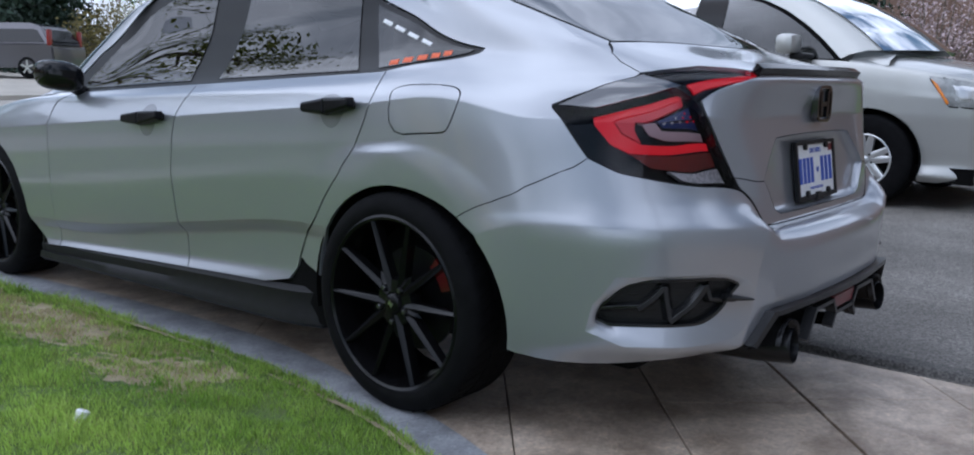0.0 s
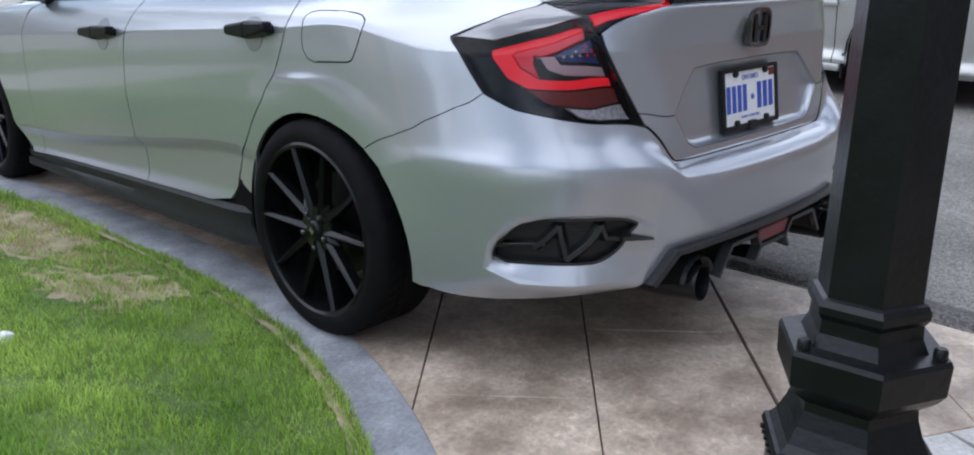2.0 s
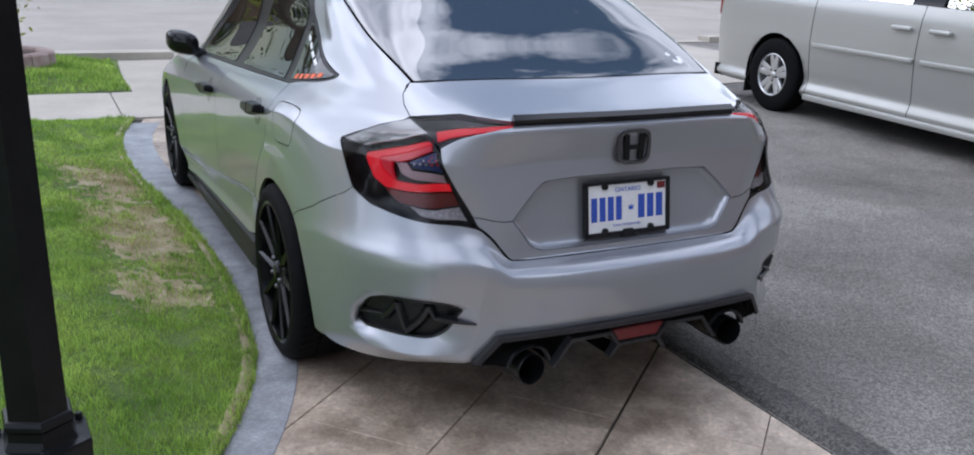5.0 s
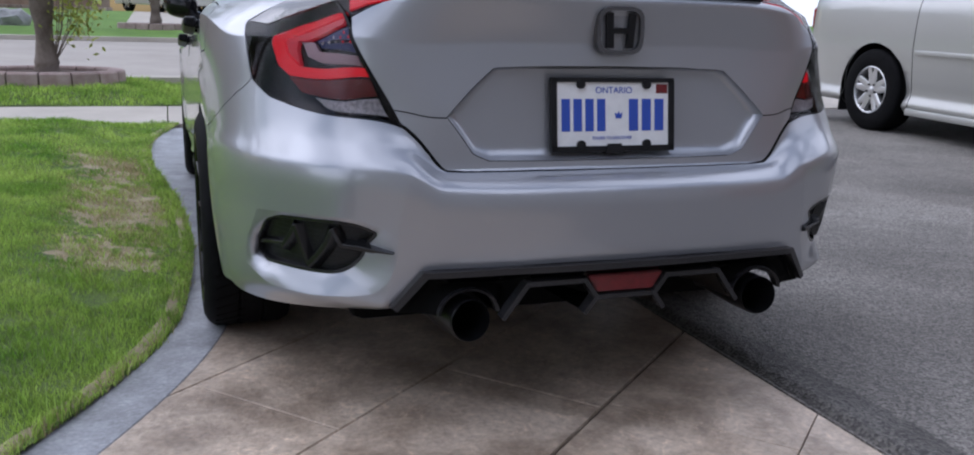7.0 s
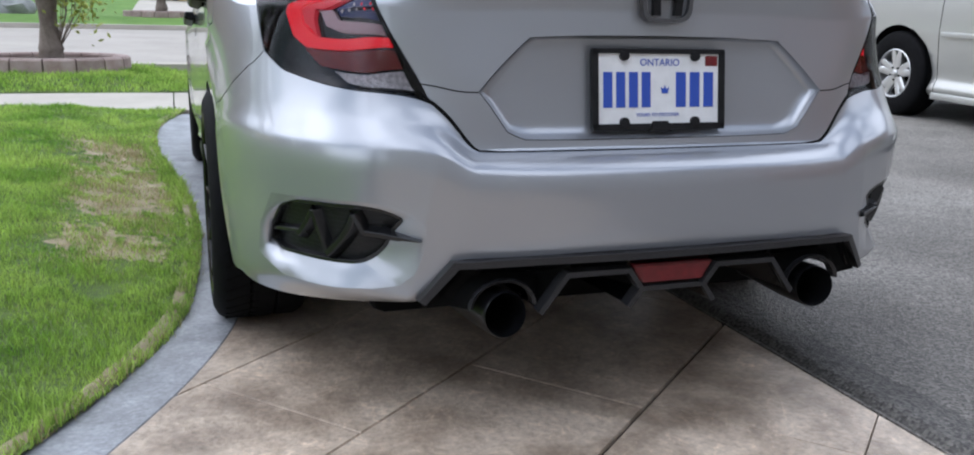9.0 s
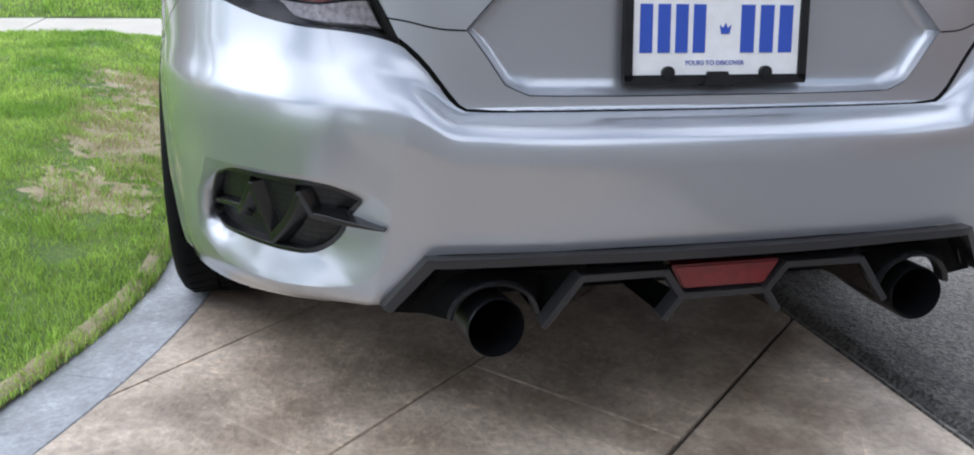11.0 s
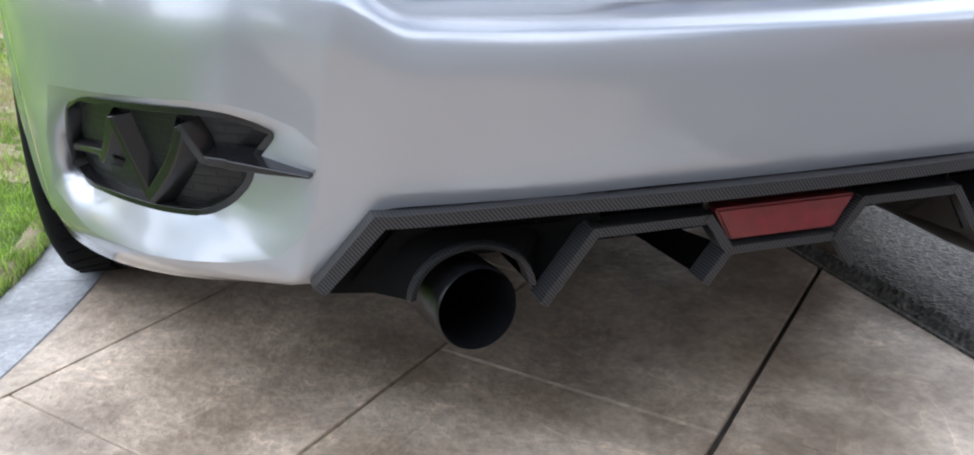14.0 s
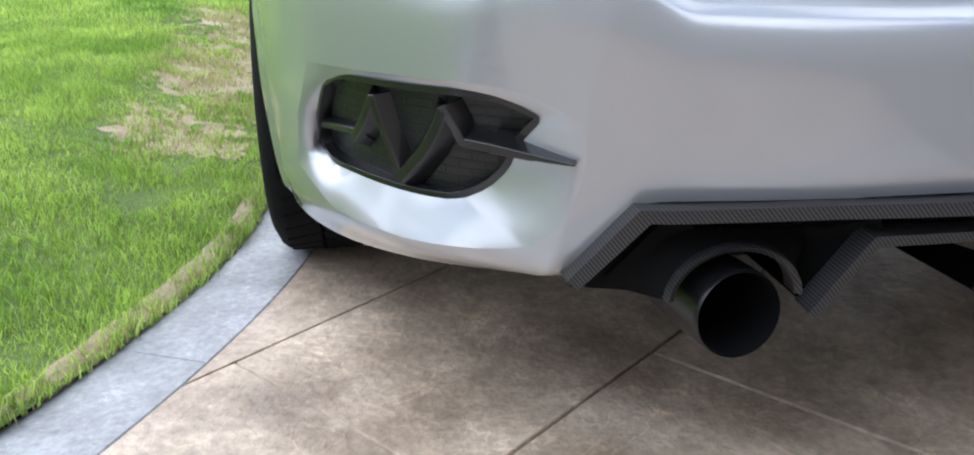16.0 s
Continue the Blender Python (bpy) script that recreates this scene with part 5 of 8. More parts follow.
for k in range(len(outer) - 1):
    a, b, c, d = outer[k], outer[k + 1], inner[k + 1], inner[k]
    parts = 10
    for j in range(parts):
        t0, t1 = j / parts, (j + 1) / parts
        quad = [tuple(a[i] + (b[i] - a[i]) * t0 for i in (0, 1)), tuple(a[i] + (b[i] - a[i]) * t1 for i in (0, 1)), tuple(d[i] + (c[i] - d[i]) * t1 for i in (0, 1)), tuple(d[i] + (c[i] - d[i]) * t0 for i in (0, 1))]
        f = [bm.verts.new((x, bow(x) + 0.001, z)) for x, z in quad]
        g = [bm.verts.new((x, bow(x) + 0.03, z - 0.002)) for x, z in quad]
        bm.faces.new(f)
        bm.faces.new((f[0], f[1], g[1], g[0])), bm.faces.new((f[3], f[2], g[2], g[3]))
bmesh.ops.remove_doubles(bm, verts=bm.verts, dist=1e-5)
diffuser = part("rear_diffuser", bm, CARBON, car, "carbon fibre rear diffuser with fins")
bm = bmesh.new()
prev = None
for k in range(41):
    x = -0.50 + 1.0 * k / 40
    top = 0.378 if abs(x) < 0.45 else 0.378 - (abs(x) - 0.45) * 1.3
    col = [bm.verts.new((x, bow(x) + 0.02, top)), bm.verts.new((x, bow(x) + 0.05, top - 0.022)), bm.verts.new((x, 0.17, min(top - 0.02, 0.328))), bm.verts.new((x, 0.45, 0.27))]
    if prev:
        for i in range(3):
            bm.faces.new((prev[i], col[i], col[i + 1], prev[i + 1]))
    prev = col
part("diffuser_panel", bm, GLOSS_BLACK, diffuser)
for s in (-1, 1):
    pts = [(-0.300, 0.283), (-0.245, 0.356), (-0.105, 0.356), (-0.074, 0.314), (-0.100, 0.279)]
    for odd, ((xa, za), (xb, zb)) in enumerate(zip(pts[:-1], pts[1:])):
        bm = bmesh.new()
        front = 0.026 + 0.0012 * (odd % 2)
        p, q = Vector((s * xa, front, za)), Vector((s * xb, front, zb))
        w = 0.011
        d = (q - p).normalized()
        p, q = p - d * 0.004, q + d * 0.004
        sd = d.cross(Vector((0, 1, 0))).normalized() * w / 2
        f = [bm.verts.new(c) for c in (p - sd, q - sd, q + sd, p + sd)]
        g = [bm.verts.new(v.co + Vector((0, 0.03, 0.002))) for v in f]
        bm.faces.new(f), bm.faces.new(g[::-1])
        for k in range(4):
            bm.faces.new((f[k], f[(k + 1) % 4], g[(k + 1) % 4], g[k]))
        part("fin_frame", bm, CARBON, diffuser)
    for (xa, za), (xb, zb) in ((pts[0], pts[1]), (pts[3], pts[4])):
        bm = bmesh.new()
        f = [bm.verts.new(c) for c in ((s * xa, 0.04, za), (s * xb, 0.04, zb), (s * xb, 0.36, zb - 0.02), (s * (xa * 0.98), 0.30, 0.27))]
        g = [bm.verts.new(v.co + Vector((0.006 * s, 0, 0))) for v in f]
        bm.faces.new(f), bm.faces.new(g[::-1])
        for k in range(4):
            bm.faces.new((f[k], f[(k + 1) % 4], g[(k + 1) % 4], g[k]))
        part("fin_blade", bm, GLOSS_BLACK, diffuser)
bm = bmesh.new()
bar(bm, (-0.076, 0.028, 0.314), (0.076, 0.028, 0.314), 0.010, 0.03)
part("fin_frame", bm, CARBON, diffuser)
bm = bmesh.new()
prism(bm, [(-0.096, 0.365), (-0.072, 0.325), (0.072, 0.325), (0.096, 0.365)], 0.02, Matrix.Translation((0, 0.052, 0)) @ Matrix.Rotation(radians(90), 4, "X"))
bmesh.ops.bevel(bm, geom=list(bm.edges), offset=0.003, segments=2, affect="EDGES")
part("reflector", bm, REFLECTOR, diffuser, "dull red reflector")
for s in (-1, 1):
    at = Matrix.Translation((s * 0.374, 0.036, 0.281)) @ Matrix.Rotation(radians(-90 - 5), 4, "X") @ Matrix.Rotation(radians(6 * s), 4, "Y")
    bm = bmesh.new()
    lathe(bm, [(0.0455, 0.0), (0.047, 0.003), (0.0475, 0.008), (0.0475, 0.10), (0.040, 0.22), (0.036, 0.30), (0.030, 0.30), (0.034, 0.22), (0.0445, 0.10), (0.0445, 0.003)], 40, at, close=True)
    part("exhaust_tip", bm, DARK_STEEL, diffuser, "round blackened exhaust tip")
    bm = bmesh.new()
    lathe(bm, [(0.0, 0.16), (0.043, 0.16)], 24, at)
    part("exhaust_core", bm, MATT_BLACK, diffuser)
    bm = bmesh.new()
    rings = []
    for k in range(19):
        a = radians(4 + 172 * k / 18)
        c, sn = math.cos(a), math.sin(a)
        rings.append([bm.verts.new((s * 0.374 + r * c, y, 0.290 + r * 0.84 * sn)) for r, y in ((0.064, 0.052), (0.071, 0.047), (0.073, 0.060), (0.064, 0.075))])
    for a, b in zip(rings[:-1], rings[1:]):
        for j in range(4):
            bm.faces.new((a[j], a[(j + 1) % 4], b[(j + 1) % 4], b[j]))
    part("exhaust_shroud", bm, CARBON, diffuser)
    # lacquered panel round the opening, up to the frame and the first fin
    bm = bmesh.new()
    rings = []
    for k in range(25):
        a = radians(2 + 176 * k / 24)
        way = Vector((-math.cos(a), 0.84 * math.sin(a)))
        reach = 0.2
        for px, pz, nx, nz in ((0, 0.381, 0, 1), (-0.5295, 0.301, -0.785, 0.619), (-0.292, 0.283, 0.799, -0.601)):
            slope = way.x * nx + way.y * nz
            if slope > 1e-6:
                reach = min(reach, ((px + 0.374) * nx + (pz - 0.290) * nz) / slope)
        ring = []
        for t, y in ((0.0, 0.058), (0.35, 0.085), (1.0, 0.0)):
            r = 0.071 + (max(reach, 0.073) - 0.071) * t
            x, z = -0.374 + way.x * r, 0.290 + way.y * r
            ring.append(bm.verts.new((-s * x if s > 0 else x, y or bow(x) + 0.022, z)))
        rings.append(ring)
    for a, b in zip(rings[:-1], rings[1:]):
        for j in range(2):
            bm.faces.new((a[j], a[j + 1], b[j + 1], b[j]))
    part("shroud_panel", bm, MATT_BLACK, diffuser)

# underside, sills, wheel housings
bm = bmesh.new()
box(bm, (-0.60, 0.50, 0.26), (0.60, 4.4, 0.34))
box(bm, (-0.80, 1.42, 0.19), (0.80, 3.28, 0.30))
box(bm, (-0.60, 0.3, 0.33), (0.60, 0.62, 0.52))
box(bm, (-0.74, 0.46, 0.285), (0.74, 0.64, 0.36))
box(bm, (-0.57, 0.40, 0.165), (0.57, 1.0, 0.30), 0.04)
box(bm, (-0.62, 0.9, 0.17), (0.62, 4.3, 0.27))
part("underbody", bm, MATT_BLACK, car)
bm = bmesh.new()
box(bm, (-0.74, 0.56, 0.3), (0.74, 3.25, 0.80))
bmesh.ops.delete(bm, geom=[f for f in bm.faces if f.normal.z > 0.5], context="FACES_ONLY")
part("inner_shell", bm, MATT_BLACK, car)
for s in (-1, 1):
    bm = bmesh.new()
    prof = [(0.850, 0.290), (0.866, 0.272), (0.860, 0.238), (0.872, 0.200), (0.876, 0.172), (0.862, 0.158), (0.78, 0.160)]
    rows = []
    for k in range(25):
        y = 1.40 + 1.93 * k / 24
        rk = -0.045 * (y - 1.5)
        rows.append([bm.verts.new((s * (x - 0.005 - 0.35 * max(0, 1.50 - y)), y, z + rk * (0.9 if z > 0.2 else 0.4))) for x, z in prof])
    for a, b in zip(rows[:-1], rows[1:]):
        for j in range(len(prof) - 1):
            bm.faces.new((a[j], a[j + 1], b[j + 1], b[j]))
    bm.faces.new(rows[0]), bm.faces.new(rows[-1][::-1])
    part("side_skirt", bm, SATIN_BLACK, car, "satin black side skirt")
    # corner between door, sill and rear wheel
    bm = bmesh.new()
    box(bm, (s * 0.70 if s > 0 else -0.838, 1.36, 0.17), (s * 0.838 if s > 0 else -0.70, 1.62, 0.42), 0.01)
    part("sill_end", bm, MATT_BLACK, car)
    for yc in (REAR_Y, FRONT_Y):
        bm = bmesh.new()
        rings = []
        for k in range(25):
            a = radians(-12 + 204 * k / 24)
            rb = 0.39 if (math.cos(a) > 0 and yc == REAR_Y) else 0.36
            rings.append([bm.verts.new((s * x, yc - rb * math.cos(a), 0.322 + 0.355 * math.sin(a))) for x in (0.872, 0.60)] + [bm.verts.new((s * 0.60, yc, 0.30))])
        for a, b in zip(rings[:-1], rings[1:]):
            bm.faces.new((a[0], b[0], b[1], a[1])), bm.faces.new((a[1], b[1], b[2], a[2]))
        bmesh.ops.remove_doubles(bm, verts=bm.verts, dist=1e-5)
        part("wheel_housing", bm, MATT_BLACK, car)
    bm = bmesh.new()
    box(bm, (s * 0.76 - 0.1, 3.30, 0.12), (s * 0.76 + 0.1, 3.32, 0.30), 0.006)
    part("mud_flap", bm, SATIN_BLACK, car)
    # door mirror
    bm = bmesh.new()
    made = bmesh.ops.create_uvsphere(bm, u_segments=24, v_segments=14, radius=1)
    for v in bm.verts:
        c = v.co.copy()
        q = [math.copysign(abs(t) ** 0.7, t) for t in c]
        v.co = Vector((s * 0.900 + 0.078 * q[0], 2.97 + 0.075 * q[1] + 0.03 * q[0] * s, 0.955 + 0.062 * q[2] + 0.012 * q[0] * s))
    tube(bm, [(s * 0.79, 2.98, 0.885), (s * 0.84, 2.975, 0.91), (s * 0.88, 2.97, 0.93)], [0.03, 0.026, 0.03])
    part("door_mirror", bm, GLOSS_BLACK, car, "glossy black door mirror")

# seats, seen dimly through the glass
for x, y in ((-0.37, 2.25), (0.37, 2.25), (-0.42, 1.25), (0.0, 1.2), (0.42, 1.25)):
    bm = bmesh.new()
    box(bm, (x - 0.24, y - 0.10, 0.45), (x + 0.24, y + 0.05, 1.02), 0.05, Matrix.Rotation(radians(12), 4, "X"))
    box(bm, (x - 0.13, y - 0.17, 1.03), (x + 0.13, y - 0.07, 1.20), 0.035)
    box(bm, (x - 0.24, y, 0.40), (x + 0.24, y + 0.5, 0.55), 0.04)
    part("seat", bm, SEAT, car)
bm = bmesh.new()
box(bm, (-0.70, 0.50, 0.93), (0.70, 1.15, 0.96))
part("parcel_shelf", bm, SEAT, car)


def wheel(parent, x, y, z, radius, rim_r, s, spokes, rim_mat, width=0.235, nut_mat=STEEL):
    """A wheel whose outer face looks along s * x."""
    at = Matrix.Translation((x, y, z)) @ Matrix.Rotation(radians(90 * s), 4, "Y")
    w = thing("wheel", (x, y, z))
    w.parent = parent
    w.matrix_parent_inverse = parent.matrix_basis.inverted()
    def sub(name, bm, mat, label=""):
        ob = part(name, bm, mat, None, label)
        ob.parent = w
        ob.matrix_parent_inverse = Matrix.Translation((-x, -y, -z))
        return ob
    # tyre, its tread cut into blocks
    bm = bmesh.new()
    h = width
    prof = [(rim_r, 0.004), (rim_r + 0.012, 0.010), (radius - 0.035, 0.008), (radius - 0.012, -0.004), (radius - 0.003, -0.016), (radius, -0.03), (radius, -h * 0.34), (radius - 0.007, -h * 0.36), (radius, -h * 0.38),
            (radius, -h * 0.62), (radius - 0.007, -h * 0.64), (radius, -h * 0.66), (radius, -h + 0.03), (radius - 0.012, -h + 0.008), (radius - 0.04, -h), (rim_r, -h)]
    lathe(bm, prof, 96, at, close=True)
    sub("tyre", bm, RUBBER)
    bm = bmesh.new()
    for k in range(48):
        a = 2 * math.pi * k / 48
        m = at @ Matrix.Rotation(a, 4, "Z") @ Matrix.Translation((radius - 0.0005, 0, -0.062)) @ Matrix.Rotation(radians(24), 4, "X")
        box(bm, (-0.004, -0.0016, -0.042), (0.0014, 0.0016, 0.045), turn=None)
        for v in bm.verts[-8:]:
            v.co = m @ v.co
    sub("tread", bm, MATT_BLACK)
    bm = bmesh.new()
    lathe(bm, [(rim_r + 0.004, 0.005), (rim_r - 0.004, 0.009), (rim_r - 0.012, 0.004), (rim_r - 0.018, -0.02), (rim_r - 0.03, -0.12), (rim_r - 0.02, -h + 0.01), (rim_r + 0.004, -h + 0.01), (rim_r + 0.002, -0.05)], 64, at, close=True)
    sub("rim", bm, rim_mat)
    bm = bmesh.new()
    lathe(bm, [(0.0, -0.10), (0.155, -0.10), (0.155, -0.112), (0.0, -0.112)], 40, at)
    sub("brake_disc", bm, DARK_STEEL)
    for k, (ang, base, tip, depth) in enumerate(spokes):
        bm = bmesh.new()
        m = at @ Matrix.Rotation(radians(ang), 4, "Z")
        f = [(0.035, -base / 2, -0.020), (0.035, base / 2, -0.020), (rim_r - 0.012, tip / 2 + depth, -0.002), (rim_r - 0.012, -tip / 2 + depth, -0.002)]
        mid0, mid1 = Vector((0.035, 0, -0.008)), Vector((rim_r - 0.012, depth, 0.006))
        a = [bm.verts.new(m @ Vector(c)) for c in f]
        b = [bm.verts.new(m @ (Vector(c) - Vector((0, 0, 0.03)))) for c in f]
        r0, r1 = bm.verts.new(m @ mid0), bm.verts.new(m @ mid1)
        bm.faces.new((a[0], r0, r1, a[3])), bm.faces.new((r0, a[1], a[2], r1))
        bm.faces.new((a[0], a[3], b[3], b[0])), bm.faces.new((a[2], a[1], b[1], b[2])), bm.faces.new((b[0], b[3], b[2], b[1]))
        bm.faces.new((a[0], b[0], b[1], a[1], r0)), bm.faces.new((a[3], r1, a[2], b[2], b[3]))
        sub("spoke", bm, rim_mat)
    bm = bmesh.new()
    lathe(bm, [(0.0, 0.002), (0.024, 0.001), (0.030, -0.004), (0.032, -0.012), (0.068, -0.016), (0.075, -0.03), (0.075, -0.06), (0.0, -0.06)], 32, at)
    sub("hub", bm, rim_mat)
    for k in range(5):
        bm = bmesh.new()
        m = at @ Matrix.Rotation(2 * math.pi * (k + 0.5) / 5, 4, "Z") @ Matrix.Translation((0.054, 0, 0))
        lathe(bm, [(0.009, -0.02), (0.009, -0.002), (0.006, 0.002), (0.0, 0.002)], 6, m)
        sub("wheel_nut", bm, nut_mat)
    return w, at, sub


pairs = []
for k in range(5):
    a = 72 * k + 37
    pairs += [(a - 9, 0.030, 0.015, -0.044), (a + 9, 0.030, 0.015, 0.044)]
for s in (-1, 1):
    for y in (REAR_Y, FRONT_Y):
        w, at, sub = wheel(car, s * 0.897, y, 0.323, 0.323, 0.257, s, pairs, RIM_BLACK, nut_mat=ALLOY_DARK)
        # short point of the hub star between the two arms of each spoke, and a maker's mark on the cap
        for k in range(5):
            bm = bmesh.new()
            m = at @ Matrix.Rotation(radians(72 * k + 37), 4, "Z")
            rim_line = [bm.verts.new(m @ Vector(c)) for c in ((0.045, -0.021, -0.016), (0.080, -0.016, -0.018), (0.106, 0.0, -0.024), (0.080, 0.016, -0.018), (0.045, 0.021, -0.016))]
            mid = [bm.verts.new(m @ Vector(c)) for c in ((0.045, 0, -0.006), (0.080, 0, -0.009))]
            for f in ((0, 1, 6, 5), (1, 2, 6), (2, 3, 6), (3, 4, 5, 6)):
                bm.faces.new([(rim_line + mid)[c] for c in f])
            sub("spoke_web", bm, RIM_BLACK)
        bm = bmesh.new()
        prism(bm, [(-0.012, -0.003), (0.004, -0.012), (0.002, -0.003), (0.012, 0.003), (-0.004, 0.011), (-0.001, 0.003)], 0.001, at @ Matrix.Translation((0, 0, 0.002)))
        sub("cap_mark", bm, STEEL)
        bm = bmesh.new()
        ring = []
        for k in range(9):
            a = radians((-55 if s < 0 else -125) - 17 + 34 * k / 8)
            ring.append([bm.verts.new(at @ Vector((r * math.cos(a), r * math.sin(a), h))) for r, h in ((0.135, -0.075), (0.170, -0.075), (0.174, -0.12), (0.135, -0.12))])
        for a, b in zip(ring[:-1], ring[1:]):
            for j in range(4):
                bm.faces.new((a[j], a[(j + 1) % 4], b[(j + 1) % 4], b[j]))
        bm.faces.new(ring[0]), bm.faces.new(ring[-1][::-1])
        sub("brake_caliper", bm, CALIPER, "red brake caliper")


# ---- the people carrier beside it ----
van = thing("minivan", (4.6, 1.36, 0.026), "champagne silver minivan parked on the asphalt drive", "minivan")
VX, VF, VR, VZ = 4.60, 1.36, 4.56, 0.026


def van_station(y, half, nose=0.0, belt=1.02, roof=1.72, lean=0.0):
    """A cross-section of the minivan; offsets inward from its flank."""
    pts = [(0.06, 0.22), (0.02, 0.27), (0.045, 0.36), (0.03, 0.48), (0.012, 0.62), (0.0, 0.74), (0.0, 0.84), (0.008, belt - 0.13), (0.04, belt), (0.10, belt + 0.35 * (roof - 0.20 - belt) if roof > 1.4 else belt + 0.025), (0.19, roof - 0.20 if roof > 1.4 else roof - 0.035), (0.28, roof - 0.05 if roof > 1.4 else roof - 0.02), (0.55, roof), (0.98, roof + 0.02)]
    return [(VX + (0.98 - half) + d * half / 0.98, y + lean * max(0, z - 0.9), z + VZ) for d, z in pts]


VAN = [van_station(0.45, 0.62, belt=0.90, roof=1.00), van_station(0.62, 0.86, belt=0.975, roof=1.06), van_station(0.95, 0.955, belt=1.035, roof=1.12), van_station(1.33, 0.975, belt=1.085, roof=1.18),
       van_station(1.45, 0.98, belt=1.10, roof=1.20), van_station(1.65, 0.98, belt=1.118, roof=1.24), van_station(2.75, 0.98, belt=1.135, roof=1.72), van_station(3.5, 0.98, belt=1.145), van_station(4.5, 0.98, belt=1.15),
       van_station(5.25, 0.96, belt=1.15), van_station(5.6, 0.88, belt=1.15, roof=1.70), van_station(5.7, 0.70, belt=1.15, roof=1.62)]
net = np.array(VAN, float)
vk = np.concatenate([[0], np.cumsum(np.linalg.norm(np.diff(net, axis=1), axis=2).mean(0))])
uk = np.concatenate([[0], np.cumsum(np.linalg.norm(np.diff(net[:, 4:8], axis=0), axis=2).mean(1))])
SUB = 10
fine_v = np.concatenate([np.linspace(a, b, SUB, endpoint=False) for a, b in zip(vk[:-1], vk[1:])] + [vk[-1:]])
fine_u = np.concatenate([np.linspace(a, b, SUB, endpoint=False) for a, b in zip(uk[:-1], uk[1:])] + [uk[-1:]])
cols = np.stack([hermite(vk, c, fine_v, True) for c in net])
VGRID = np.stack([hermite(uk, cols[:, j], fine_u, True) for j in range(cols.shape[1])], axis=1)


def van_piece(name, u0, u1, v0, v1, mat, lift=0.0, gap=0.004, label="", wheel_at=(), parent=van, mirrored=True):
    """A panel of the minivan's flank between stations u0..u1 and levels v0..v1, without the wheel openings."""
    ia, ib, ja, jb = [int(round(k * SUB)) for k in (u0, u1, v0, v1)]
    g = VGRID[ia:ib + 1, ja:jb + 1].copy()
    du, dv = np.gradient(g, axis=0), np.gradient(g, axis=1)
    n = np.cross(du, dv)
    n /= np.maximum(np.linalg.norm(n, axis=-1, keepdims=True), 1e-9)
    if np.median(n[..., 0]) > 0:
        n = -n
    g += n * lift
    for row, d in ((0, 1), (-1, -1)):
        s = du[row] / np.maximum(np.linalg.norm(du[row], axis=-1, keepdims=True), 1e-9)
        g[row] += s * gap * d
    keep = np.ones((g.shape[0] - 1, g.shape[1] - 1), bool)
    for yc in wheel_at:
        r = np.hypot(g[..., 1] - yc, (g[..., 2] - VZ - 0.36))
        # pull the vertices next to the opening onto its round edge
        k = 0.40 / np.maximum(r, 1e-6)
        inner = r < 0.40
        keep &= ~(inner[:-1, :-1] & inner[1:, :-1] & inner[:-1, 1:] & inner[1:, 1:])
        g[..., 1] = np.where(inner & (r > 0.2), yc + (g[..., 1] - yc) * k, g[..., 1])
        g[..., 2] = np.where(inner & (r > 0.2), VZ + 0.36 + (g[..., 2] - VZ - 0.36) * k, g[..., 2])
    a, b = g.shape[:2]
    faces = [(i * b + j, (i + 1) * b + j, (i + 1) * b + j + 1, i * b + j + 1) for i in range(a - 1) for j in range(b - 1) if keep[i, j]]
    verts = g.reshape(-1, 3)
    ob = part(name, mesh_from(name, verts, faces), mat, parent, label)
    if mirrored:
        m = verts.copy()
        m[:, 0] = 2 * (VX + 0.98) - m[:, 0]
        part(name, mesh_from(name, m, [f[::-1] for f in faces]), mat, parent, label)
    return ob


van_piece("front_wing", 0, 5.2, 0, 8, VAN_PAINT, wheel_at=(VF,))
van_piece("bonnet", 0, 4.6, 8, 13, VAN_PAINT)
van_piece("front_door", 5.2, 6.2, 0, 8, VAN_PAINT)
van_piece("sliding_door", 6.2, 7.6, 0, 8, VAN_PAINT)
van_piece("rear_quarter", 7.6, 11, 0, 8, VAN_PAINT, wheel_at=(VR,))
van_piece("roof", 6, 11, 11.2, 13, VAN_PAINT)
van_piece("door_window", 6.4, 7.5, 8, 11.2, VAN_GLASS, label="tinted rear side window")
van_piece("side_window", 7.7, 11, 8, 11.2, VAN_GLASS, label="tinted rear quarter window")
van_piece("window_pillar", 6.0, 6.4, 8, 11.2, GLOSS_BLACK)
van_piece("window_pillar", 7.5, 7.7, 8, 11.2, GLOSS_BLACK)


def cabin(y, z):
    """A point on the leaning side of the van's cabin."""
    return Vector((VX + 0.055 + 0.30 * (z - 1.14) + 0.12 * max(0, z - 1.14) ** 2, y, z))


